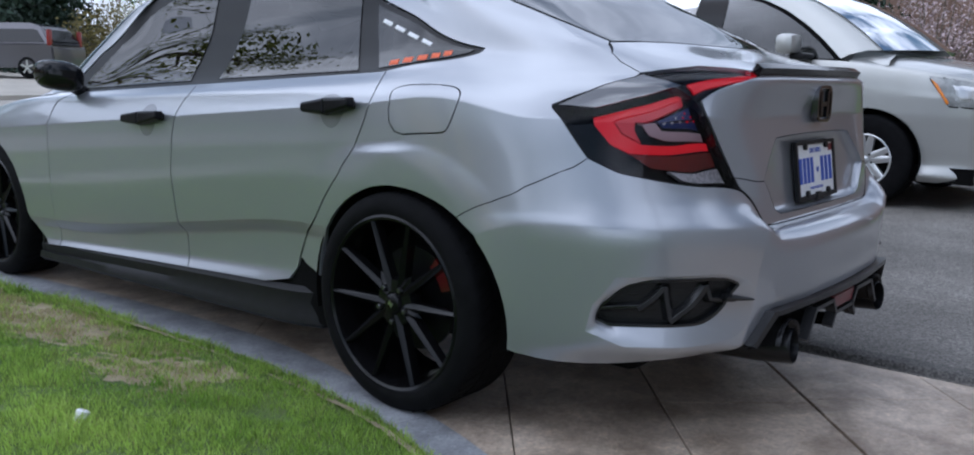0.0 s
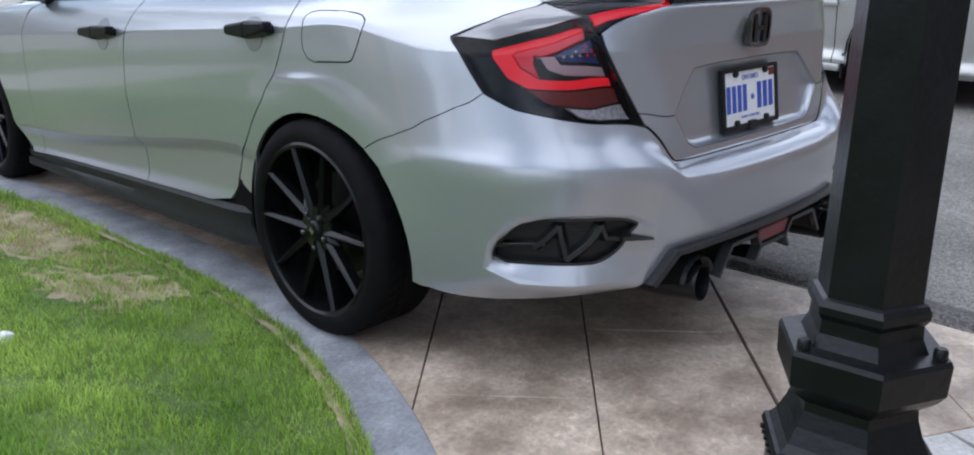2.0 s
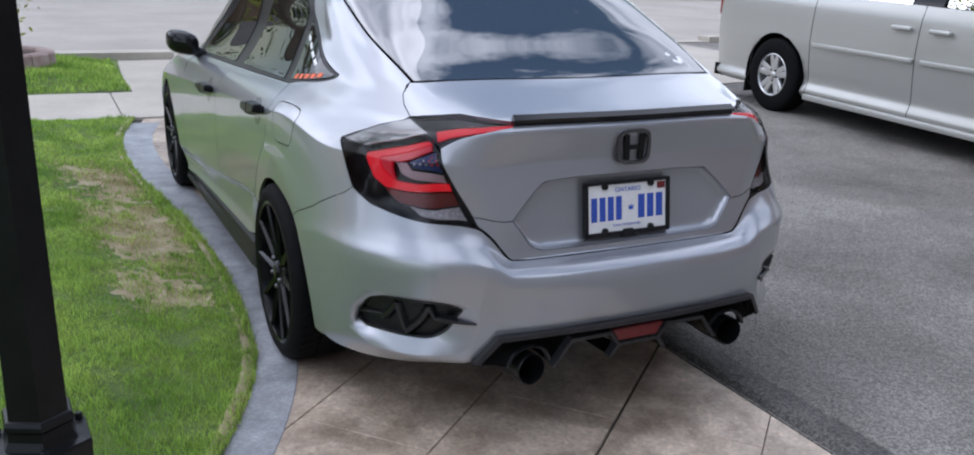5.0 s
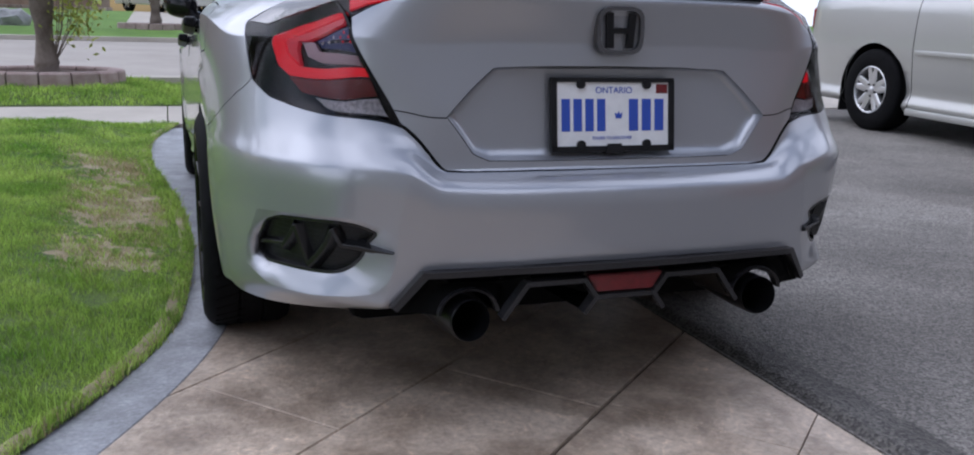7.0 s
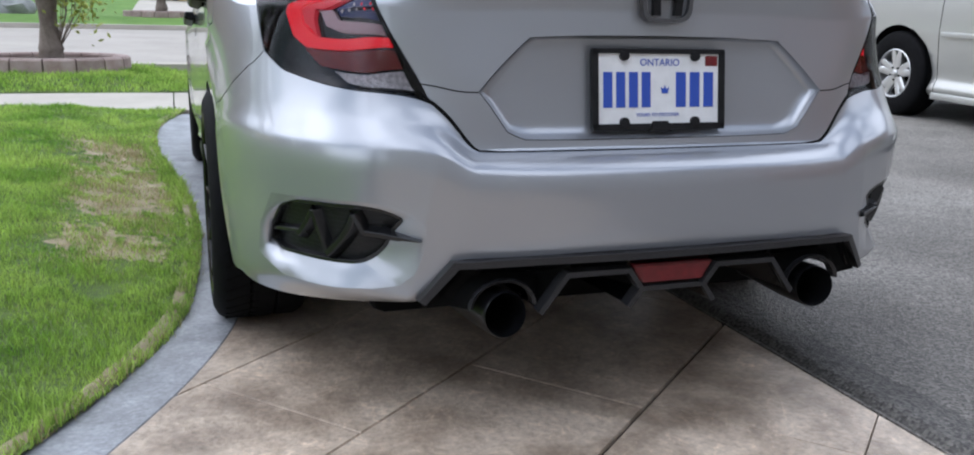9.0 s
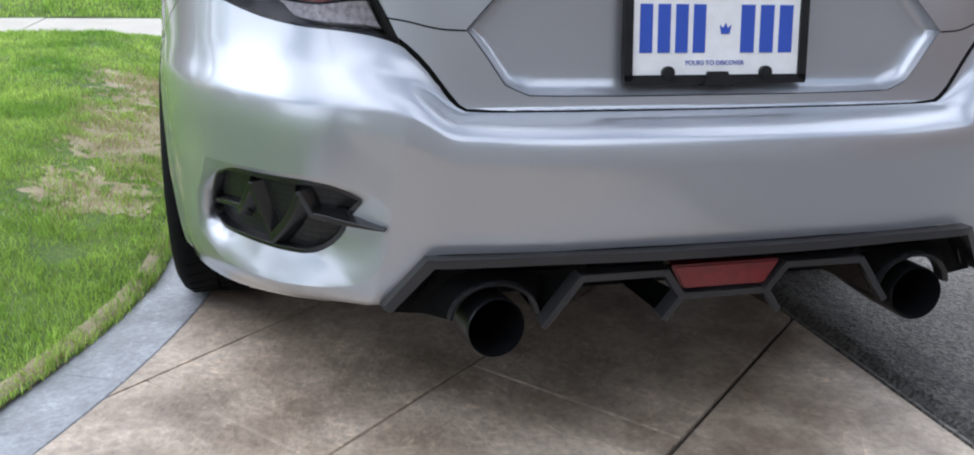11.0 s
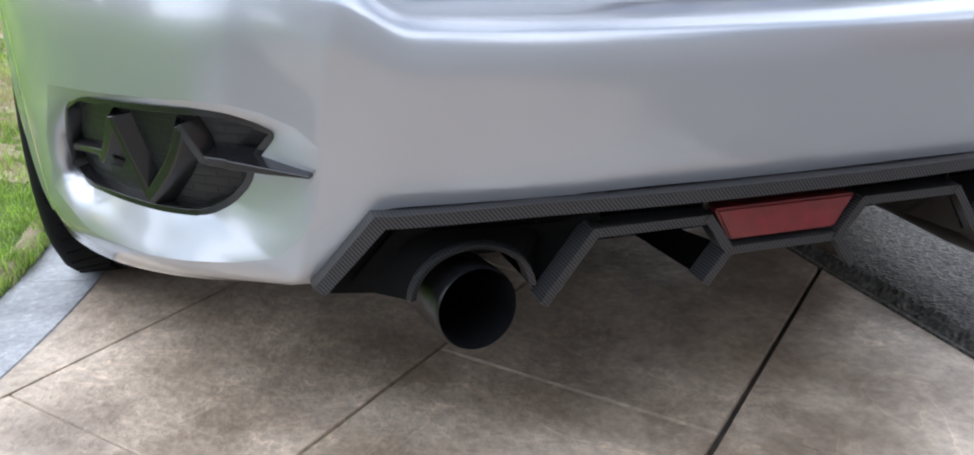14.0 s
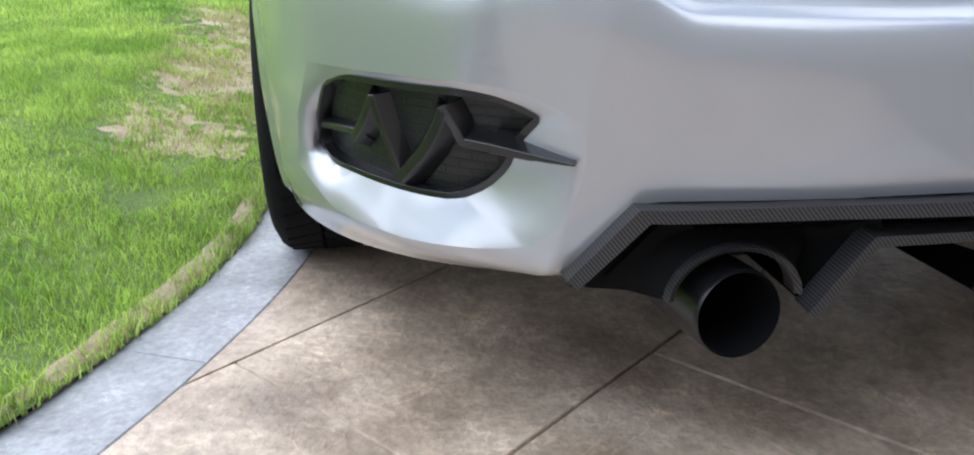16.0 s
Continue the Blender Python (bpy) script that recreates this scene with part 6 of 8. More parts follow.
def van_sheet(name, rows, mat, label=""):
    """A surface lofted through rows of points, and its mirror image."""
    n = len(rows[0])
    verts = [tuple(p) for r in rows for p in r]
    faces = [(i * n + j, (i + 1) * n + j, (i + 1) * n + j + 1, i * n + j + 1) for i in range(len(rows) - 1) for j in range(n - 1)]
    part(name, mesh_from(name, np.array(verts), faces), mat, van, label)
    m = np.array(verts)
    m[:, 0] = 2 * (VX + 0.98) - m[:, 0]
    part(name, mesh_from(name, m, [f[::-1] for f in faces]), mat, van, label)


# line of the windscreen pillar along the side glass, from the mirror corner up to the roof
PILLAR_LINE = [(1.66, 1.150), (1.83, 1.30), (2.00, 1.425), (2.20, 1.545), (2.42, 1.64), (2.62, 1.69)]
fine = np.linspace(0, 1, 25)
steps_at = np.linspace(0, 1, len(PILLAR_LINE))
edge_y, edge_z = np.interp(fine, steps_at, [p[0] for p in PILLAR_LINE]), np.interp(fine, steps_at, [p[1] for p in PILLAR_LINE])
van_sheet("door_window", [[cabin(y, 1.150 + (z - 1.150) * k / 8) if k < 8 else cabin(y, z) for k in range(9)] for y, z in zip(edge_y + 0.012, edge_z - 0.008)] + [[cabin(2.76, 1.156 + 0.55 * k / 8) for k in range(9)]], VAN_GLASS, "tinted front side window")
van_sheet("window_seal", [[cabin(y - 0.022, z + 0.014) + Vector((0.004, 0, 0)), cabin(y - 0.004, z + 0.004) + Vector((-0.006, 0, 0)), cabin(y + 0.012, z - 0.010) + Vector((0.002, 0, 0))] for y, z in zip(edge_y, edge_z)], MATT_BLACK)
van_sheet("window_seal", [[cabin(y, 1.130 + 0.006 * (y - 1.6)) + Vector((-0.004, 0, 0)), cabin(y, 1.158 + 0.006 * (y - 1.6)) + Vector((-0.006, 0, 0))] for y in np.linspace(1.64, 4.6, 12)], MATT_BLACK)
# painted pillar, turning in towards the windscreen
van_sheet("window_pillar", [[cabin(y - 0.018, z + 0.012), cabin(y - 0.08, z + 0.045) + Vector((-0.004, 0, 0)), cabin(y - 0.16 - 0.05 * (1 - f), z + 0.075 + 0.004 * (1 - f)) + Vector((0.012, 0, 0)), cabin(y - 0.225 - 0.10 * (1 - f), z + 0.080) + Vector((0.06, 0, 0))] for f, y, z in zip(fine, edge_y, edge_z)], VAN_PAINT)
van_sheet("cowl", [[Vector((VX + 0.04 + 0.02 * k, 1.26 + 0.42 * k / 6, 1.085 + 0.05 * k / 6 + VZ + h)) + Vector((dx, 0, 0)) for dx, h in ((0, 0), (0.03, 0.04), (0.14, 0.085), (0.3, 0.09))] for k in range(7)], VAN_PAINT)
van_sheet("windscreen", [[Vector((VX + 0.98 - (VX + 0.98 - (cabin(y, z).x + 0.062)) * (1 - k / 10), y - 0.225 - 0.10 * (1 - f) - (0.20 - 0.08 * f) * (1 - (1 - k / 10) ** 2), z + 0.080 + 0.02 * (1 - (1 - k / 10) ** 2))) for k in range(11)] for f, y, z in zip(fine, edge_y, edge_z)], VAN_GLASS, "windscreen")
van_sheet("roof", [[Vector((VX + 0.98 - (VX + 0.98 - (cabin(2.62, 1.69).x + 0.062)) * (1 - k / 10), y, 1.765 + 0.02 * (k / 10))) for k in range(11)] for y in (2.28, 2.45, 2.6, 2.76)], VAN_PAINT)


def on_van(y, z):
    """The place on the van's flank at a length and a height."""
    g = VGRID[:, 20:95].reshape(-1, 3)
    d = (g[:, 1] - y) ** 2 + (g[:, 2] - z) ** 2
    near = np.argsort(d)[:6]
    w = 1 / (d[near] + 1e-5)
    return float((g[near, 0] * w).sum() / w.sum())


def van_patch(name, quad, mat, lift, label=""):
    """A patch that follows the van's flank between four corners given by length and height."""
    q = [Vector(c) for c in quad]
    rows = []
    for i in range(9):
        row = []
        for j in range(7):
            c = q[0].lerp(q[1], i / 8).lerp(q[3].lerp(q[2], i / 8), j / 6)
            bulge = 0.010 * (1 - (2 * i / 8 - 1) ** 4) * (1 - (2 * j / 6 - 1) ** 4)
            row.append(Vector((on_van(c[0], c[1]) - lift - bulge, c[0], c[1])))
        rows.append(row)
    van_sheet(name, rows, mat, label)


van_patch("headlamp", [(0.985, 1.055), (0.50, 0.985), (0.47, 0.80), (0.80, 0.815)], MATT_BLACK, 0.001)
van_patch("headlamp", [(0.965, 1.045), (0.50, 0.980), (0.48, 0.81), (0.80, 0.825)], LAMP_CLEAR, 0.006, "clear headlamp")
van_patch("side_marker", [(0.945, 1.020), (0.895, 0.985), (0.800, 0.850), (0.815, 0.835)], AMBER, 0.013, "amber side marker")
van_patch("reflector", [(0.80, 0.985), (0.62, 0.965), (0.62, 0.86), (0.76, 0.87)], ALLOY, 0.012, "bright lamp reflector")
for s in (0, 1):
    x = VX if s == 0 else 2 * (VX + 0.98) - VX
    out = -1 if s == 0 else 1
    for y0, y1 in ((1.86, 2.83), (2.91, 4.06)):
        bm = bmesh.new()
        box(bm, (min(x, x + out * 0.022), y0, 0.685 + VZ), (max(x, x + out * 0.022), y1, 0.722 + VZ), 0.006)
        part("door_moulding", bm, VAN_PAINT, van, "body-coloured door moulding")
    for y in (2.68, 3.06):
        bm = bmesh.new()
        box(bm, (min(x, x + out * 0.045), y - 0.10, 0.935 + VZ), (max(x, x + out * 0.045), y + 0.10, 0.970 + VZ), 0.012)
        part("door_handle", bm, VAN_PAINT, van)
    bm = bmesh.new()
    box(bm, (min(x + out * -0.07, x + out * -0.012), 1.80, 0.185 + VZ), (max(x + out * -0.07, x + out * -0.012), 4.12, 0.245 + VZ), 0.015)
    part("sill", bm, VAN_PAINT, van)
    for y in (1.775, 4.975):
        bm = bmesh.new()
        box(bm, (min(x - out * 0.24, x - out * 0.03), y, 0.13 + VZ), (max(x - out * 0.24, x - out * 0.03), y + 0.02, 0.33 + VZ), 0.006)
        part("mud_flap", bm, SATIN_BLACK, van)
    bm = bmesh.new()
    box(bm, (min(x + out * 0.0, x + out * 0.21), 1.93, 1.165 + VZ), (max(x + out * 0.0, x + out * 0.21), 2.09, 1.325 + VZ), 0.045)
    mirror = part("door_mirror", bm, VAN_PAINT, van, "silver door mirror")
    bm = bmesh.new()
    box(bm, (min(x - out * 0.08, x + out * 0.12), 1.86, 1.125 + VZ), (max(x - out * 0.08, x + out * 0.12), 2.00, 1.175 + VZ), 0.018)
    part("mirror_foot", bm, SATIN_BLACK, mirror)
    bm = bmesh.new()
    box(bm, (min(x - out * 0.20, x - out * 0.09), 5.50, 0.85 + VZ), (max(x - out * 0.20, x - out * 0.09), 5.62, 1.05 + VZ), 0.02)
    part("tail_lamp", bm, RED_PLASTIC, van, "red tail lamp")
    for yc in (VF, VR):
        spokes = []
        for k in range(5):
            spokes += [(72 * k - 11.5, 0.072, 0.048, 0.0), (72 * k + 11.5, 0.072, 0.048, 0.0)]
        wheel(van, x + out * -0.01, yc, 0.355 + VZ, 0.355, 0.202, out, spokes, ALLOY, 0.22, GLOSS_BLACK)
        bm = bmesh.new()
        rings = []
        for k in range(25):
            a = radians(-20 + 220 * k / 24)
            rings.append([bm.verts.new((xx, yc - 0.405 * math.cos(a), VZ + 0.36 + 0.405 * math.sin(a))) for xx in (x - out * 0.012, x - out * 0.35)] + [bm.verts.new((x - out * 0.35, yc, VZ + 0.3))])
        for a, b in zip(rings[:-1], rings[1:]):
            bm.faces.new((a[0], b[0], b[1], a[1])), bm.faces.new((a[1], b[1], b[2], a[2]))
        part("wheel_housing", bm, MATT_BLACK, van)
bm = bmesh.new()
box(bm, (VX + 0.1, 0.6, 0.22 + VZ), (VX + 1.86, 5.6, 0.34 + VZ))
box(bm, (VX + 0.36, 0.7, 0.3 + VZ), (VX + 1.6, 5.5, 0.98 + VZ))
part("underbody", bm, MATT_BLACK, van)
for x, y in ((0.45, 2.55), (1.5, 2.55), (0.45, 3.5), (1.5, 3.5), (0.5, 4.4), (1.45, 4.4)):
    bm = bmesh.new()
    box(bm, (VX + x - 0.24, y, 0.7 + VZ), (VX + x + 0.24, y + 0.14, 1.25 + VZ), 0.04)
    box(bm, (VX + x - 0.12, y + 0.02, 1.24 + VZ), (VX + x + 0.12, y + 0.12, 1.43 + VZ), 0.03)
    part("seat", bm, SEAT, van)
van.rotation_euler = (radians(0.95), 0, radians(-4.0))

# ---- lamp post ----
post = thing("lamp_post", (-1.628, -0.806, 0.05), "black cast-metal six-sided lamp post on a panelled base", "lamp post")
PX, PY = -1.628, -0.806
pm = Matrix.Translation((PX, PY, 0)) @ Matrix.Rotation(radians(34.4), 4, "Z")
bm = bmesh.new()
lathe(bm, [(0.041, 0.80), (0.041, 0.842), (0.040, 0.90), (0.0375, 1.2), (0.034, 2.4)], 6, pm)
part("shaft", bm, POST_BLACK, post, smooth=False)
bm = bmesh.new()
lathe(bm, [(0.041, 0.826), (0.045, 0.828), (0.048, 0.833), (0.048, 0.839), (0.045, 0.844), (0.040, 0.846)], 6, pm)
part("collar_ring", bm, POST_BLACK, post, smooth=False)
bm = bmesh.new()
lathe(bm, [(0.053, 0.800), (0.050, 0.806), (0.045, 0.816), (0.044, 0.829), (0.03, 0.80)], 6, pm)
part("collar", bm, POST_BLACK, post, smooth=False)
bm = bmesh.new()
lathe(bm, [(0.050, 0.756), (0.062, 0.766), (0.068, 0.774), (0.069, 0.800), (0.067, 0.804), (0.03, 0.806)], 6, pm)
part("flange", bm, POST_BLACK, post, smooth=False)
for k in range(3):
    bm = bmesh.new()
    lathe(bm, [(0.0055, 0.804), (0.0055, 0.811), (0.004, 0.813), (0.0, 0.813)], 8, pm @ Matrix.Rotation(radians(120 * k), 4, "Z") @ Matrix.Translation((0.0585, 0, 0)))
    part("bolt", bm, POST_BLACK, post)
bm = bmesh.new()
lathe(bm, [(0.070, 0.712), (0.063, 0.720), (0.056, 0.734), (0.051, 0.748), (0.050, 0.757), (0.03, 0.76)], 6, pm)
part("waist", bm, POST_BLACK, post, smooth=False)
bm = bmesh.new()
lathe(bm, [(0.066, 0.698), (0.072, 0.701), (0.075, 0.706), (0.073, 0.712), (0.066, 0.714)], 6, pm)
for f in range(6):
    a0, a1 = radians(60 * f), radians(60 * (f + 1))
    for j in range(7):
        t = (j + 0.5) / 7
        c = Vector((0.073 * (math.cos(a0) * (1 - t) + math.cos(a1) * t), 0.073 * (math.sin(a0) * (1 - t) + math.sin(a1) * t), 0.700))
        bmesh.ops.create_icosphere(bm, subdivisions=1, radius=0.0036, matrix=pm @ Matrix.Translation(c))
part("bead", bm, POST_BLACK, post, smooth=False)
bm = bmesh.new()
lathe(bm, [(0.13, 0.02), (0.13, 0.07), (0.115, 0.085), (0.100, 0.10), (0.092, 0.14), (0.071, 0.62), (0.068, 0.690), (0.066, 0.698), (0.02, 0.70)], 6, pm)
part("pedestal", bm, POST_BLACK, post, smooth=False)
for f in range(6):
    a = radians(60 * f + 30)
    bm = bmesh.new()
    m = pm @ Matrix.Rotation(a, 4, "Z")
    c = math.cos(radians(30))
    lo, hi = [(0.090 * c + 0.001, s * 0.034, 0.17) for s in (-1, 1)], [(0.0685 * c + 0.001, s * 0.025, 0.655) for s in (-1, 1)]
    loop = [lo[0], lo[1], hi[1], hi[0]]
    for (p, q) in zip(loop, loop[1:] + loop[:1]):
        bar(bm, m @ Vector(p), m @ Vector(q), 0.0045, 0.0035, up=(m.to_3x3() @ Vector((1, 0, 0.05))))
    part("panel_moulding", bm, POST_BLACK, post)

# ---- ground ----
xs = np.concatenate([np.linspace(-400, -40, 10), np.linspace(-30, 30, 61), np.linspace(40, 400, 10)])
ys = np.concatenate([np.linspace(-400, -40, 10), np.linspace(-30, 50, 81), np.linspace(60, 500, 12)])
gx, gy = np.meshgrid(xs, ys, indexing="ij")
gz = rise(gx, gy) - 0.06
nb = len(ys)
faces = [(i * nb + j, (i + 1) * nb + j, (i + 1) * nb + j + 1, i * nb + j + 1) for i in range(len(xs) - 1) for j in range(nb - 1)]
ground = part("ground", mesh_from("ground", np.stack([gx, gy, gz], -1).reshape(-1, 3), faces), FAR_GRASS, None)
tagged(ground, "green grassy ground of the neighbourhood", "ground", kind="structure")


def sheet(name, x0, x1, y0, y1, mat, nx, ny, height, label, category, thick=0.05, wobble=0.0, seed=0):
    """A paved sheet that follows the ground, with sides."""
    gx, gy = np.meshgrid(np.linspace(x0, x1, nx), np.linspace(y0, y1, ny), indexing="ij")
    z = rise(gx, gy) + height
    if wobble:
        z = z + wobble * (np.sin(gx * 3.1 + seed) * np.cos(gy * 2.3 + seed * 2) + 0.5 * np.sin(gx * 7.7 + gy * 5.1))
    top = np.stack([gx, gy, z], -1).reshape(-1, 3)
    f = [(i * ny + j, (i + 1) * ny + j, (i + 1) * ny + j + 1, i * ny + j + 1) for i in range(nx - 1) for j in range(ny - 1)]
    ring = [j for j in range(ny)] + [(i) * ny + ny - 1 for i in range(1, nx)] + [(nx - 1) * ny + j for j in range(ny - 2, -1, -1)] + [i * ny for i in range(nx - 2, 0, -1)]
    low = top[ring] - np.array([0, 0, thick])
    n = len(top)
    f += [(ring[k], n + k, n + (k + 1) % len(ring), ring[(k + 1) % len(ring)]) for k in range(len(ring))]
    return tagged(part(name, mesh_from(name, np.concatenate([top, low]), f, smooth=False), mat), label, category, kind="structure")


sheet("driveway", 0.505, 11.0, -5.5, 10.75, ASPHALT, 100, 160, 0.0, "worn grey asphalt driveway", "driveway", wobble=0.0012)
# raised crumbling lip where the asphalt meets the concrete
lip_x, lip_y = np.concatenate([[0.503, 0.506], np.linspace(0.514, 0.74, 14)]), np.linspace(-5.4, 6.0, 620)
gx, gy = np.meshgrid(lip_x, lip_y, indexing="ij")
rough_z = np.array([noise.noise(Vector((p * 30, q * 30, 3.0))) + 0.7 * noise.noise(Vector((p * 75, q * 75, 8.0))) for p, q in zip(gx.ravel(), gy.ravel())]).reshape(gx.shape)
rim = step(0.503, 0.53, gx) * (1 - step(0.56, 0.74, gx))
gz = rise(gx, gy) - 0.006 + 0.026 * rim + 0.0045 * rough_z * step(0.505, 0.52, gx) * (1 - step(0.66, 0.74, gx))
gz[0] = -0.03
gx = gx + 0.006 * np.array([noise.noise(Vector((0.3, q * 9, 5.0))) for q in lip_y])[None, :] * (gx < 0.6)
nb = len(lip_y)
faces = [(i * nb + j, (i + 1) * nb + j, (i + 1) * nb + j + 1, i * nb + j + 1) for i in range(len(lip_x) - 1) for j in range(nb - 1)]
tagged(part("asphalt_edge", mesh_from("asphalt_edge", np.stack([gx, gy, gz], -1).reshape(-1, 3), faces), ASPHALT_EDGE), "raised crumbling asphalt edge beside the path", "driveway", kind="structure")
sheet("road", -60, 60, 10.75, 22, ROAD, 60, 24, -0.012, "pale grey residential road", "road")
bed = sheet("path_bed", -5.0, 0.50, -5.5, 7.0, GROUT, 20, 40, -0.012, "dark joints under the stamped concrete path", "path")
for k in range(24):
    x0 = -22 + 1.5 * k
    if x0 > 12:
        break
    sheet("pavement", x0 + 0.006, x0 + 1.494, 6.12, 7.62, PAVING, 6, 6, 0.012, "pale concrete pavement slab", "pavement", wobble=0.001, seed=k)
sheet("apron", -0.78, 8.2, 7.63, 10.4, PAVING, 30, 12, 0.006, "pale concrete driveway apron", "driveway")
for x0 in np.arange(-30, 30, 3.0):
    sheet("kerb", x0 + 0.005, x0 + 2.995, 10.42, 10.74, PAVING, 4, 3, 0.02 if -1.4 < x0 + 1.5 < 8.2 else 0.10, "pale concrete kerb", "kerb", thick=0.15)
    sheet("kerb", x0 + 0.005, x0 + 2.995, 22.01, 22.3, PAVING, 4, 3, 0.10, "pale concrete kerb", "kerb", thick=0.15)


# lawns
def lawn(name, x0, y0, y1, nx, ny, right, label, base=0.0):
    gy = np.linspace(y0, y1, ny)
    grid = []
    for y in gy:
        xr = float(right(y))
        for t in np.linspace(0, 1, nx):
            x = x0 + (xr - x0) * (1 - (1 - t) ** 2)
            grid.append((x, y))
    g = np.array(grid)
    d = np.array([float(right(y)) for y in g[:, 1]]) - g[:, 0]
    fade = step(0, 0.6, y1 - g[:, 1]) * step(0, 0.6, g[:, 1] - y0)
    z = rise(g[:, 0], g[:, 1]) + base + 0.014 + (0.095 * step(0, 0.8, d) + 0.05 * step(0.8, 6, d)) * fade + 0.008 * np.sin(g[:, 0] * 5.0) * np.cos(g[:, 1] * 4.0)
    f = [(j * nx + i, j * nx + i + 1, (j + 1) * nx + i + 1, (j + 1) * nx + i) for j in range(ny - 1) for i in range(nx - 1)]
    return tagged(part(name, mesh_from(name, np.stack([g[:, 0], g[:, 1], z], -1), f), SOIL), label, "lawn", kind="structure")


lawn("lawn", -14, -5.5, 6.11, 60, 120, lambda y: edge(y)[0] + 0.015, "green front lawn with a dry bare patch")
lawn("verge", -22, 7.64, 10.41, 50, 20, lambda y: -0.85 + 0.05 * (y - 7.6), "green grass verge between pavement and road")
far_lawn = sheet("far_lawn", -60, 60, 22.32, 60, FAR_GRASS, 60, 60, 0.06, "bright green lawn across the road", "lawn")


def bare(x, y):
    """How bare the turf is: a dry strip beside the border."""
    d = edge(y) - x
    p = np.array([noise.noise(Vector((a * 2.3, b * 1.7, 4.0))) for a, b in zip(x, y)])
    q = np.array([noise.noise(Vector((a * 9.0, b * 8.0, 9.0))) for a, b in zip(x, y)])
    band = step(0.02, 0.12, d) * (1 - step(0.34, 0.62, d)) * step(1.25, 1.9, y) * (1 - step(3.6, 4.9, y))
    f = np.array([noise.noise(Vector((a * 24.0, b * 20.0, 2.0))) for a, b in zip(x, y)])
    return np.clip(band * (0.85 + 0.9 * p + 0.8 * q + 0.8 * f), 0, 1)


def blades(name, count, area, height, width, parent_label, mat, floor, dry=None, seed=1, want=lambda x, y: np.ones(len(x)), taper=1.0):
    """Grass: bent three-sided blades, each an island of its own."""
    r = np.random.RandomState(seed)
    x = r.uniform(area[0], area[1], count)
    y = r.uniform(area[2], area[3], count)
    ok = r.uniform(0, 1, count) < want(x, y)
    x, y = x[ok], y[ok]
    n = len(x)
    z = floor(x, y)
    a = r.uniform(0, 2 * math.pi, n)
    clump = np.array([noise.noise(Vector((p * 7.0, q * 7.0, 1.5))) + 0.6 * noise.noise(Vector((p * 19.0, q * 19.0, 6.5))) for p, q in zip(x, y)])
    h = height * r.uniform(0.55, 1.25, n) * np.clip(1 + 0.75 * clump, 0.4, 1.9)
    w = width * r.uniform(0.7, 1.3, n)
    b = r.uniform(0, 2 * math.pi, n)
    bend = h * r.uniform(0.2, 0.85, n)
    base = np.stack([x, y, z - 0.004], -1)
    s = np.stack([np.cos(a), np.sin(a), np.zeros(n)], -1) * w[:, None]
    mid = base + np.stack([np.cos(b) * bend * 0.3, np.sin(b) * bend * 0.3, h * 0.6], -1)
    tip = base + np.stack([np.cos(b) * bend, np.sin(b) * bend, h], -1)
    v = np.stack([base - s, base + s, mid + s * 0.7, mid - s * 0.7, tip], 1).reshape(-1, 3)
    k = np.arange(n) * 5
    quads = np.stack([k, k + 1, k + 2, k + 3], -1)
    tris = np.stack([k + 3, k + 2, k + 4], -1)
    me = bpy.data.meshes.new(name)
    me.vertices.add(len(v))
    me.vertices.foreach_set("co", v.ravel())
    loops = np.concatenate([quads.ravel(), tris.ravel()])
    me.loops.add(len(loops))
    me.loops.foreach_set("vertex_index", loops)
    me.polygons.add(2 * n)
    me.polygons.foreach_set("loop_start", np.concatenate([np.arange(n) * 4, 4 * n + np.arange(n) * 3]))
    me.update(calc_edges=True)
    return tagged(part(name, me, mat), parent_label, "grass", kind="stuff")


def turf_floor(x, y):
    d = edge(y) - x
    return rise(x, y) + 0.014 + (0.095 * step(0, 0.8, d) + 0.05 * step(0.8, 6, d)) * step(0, 0.6, 6.11 - y) + 0.008 * np.sin(x * 5.0) * np.cos(y * 4.0)


on_lawn = lambda x, y: (x < edge(y) + 0.02) * (1 - 0.88 * bare(x, y))
blades("grass", 230000, (-3.4, -0.85, -0.6, 3.2), 0.028, 0.0014, "short green lawn grass", GRASS, turf_floor, seed=3, want=on_lawn)
blades("grass", 90000, (-4.5, -0.85, 3.2, 6.1), 0.030, 0.0022, "short green lawn grass", GRASS, turf_floor, seed=4, want=on_lawn)
blades("grass", 26000, (-9.0, -3.4, -0.6, 6.1), 0.04, 0.005, "short green lawn grass", GRASS, turf_floor, seed=5, want=on_lawn)
blades("dry_grass", 110000, (-2.2, -0.85, 0.9, 5.4), 0.020, 0.0015, "dry yellow grass of the worn patch", DRY_GRASS, turf_floor, seed=6, want=lambda x, y: (x < edge(y)) * np.clip(bare(x, y) * 0.9 + 0.05, 0, 1))
blades("grass", 60000, (-2.2, -0.85, -0.6, 5.9), 0.045, 0.0016, "longer grass along the border of the lawn", GRASS, turf_floor, seed=11, want=lambda x, y: np.exp(-((edge(y) - x - 0.012) / 0.016) ** 2) * (1 - 0.7 * bare(x, y)))
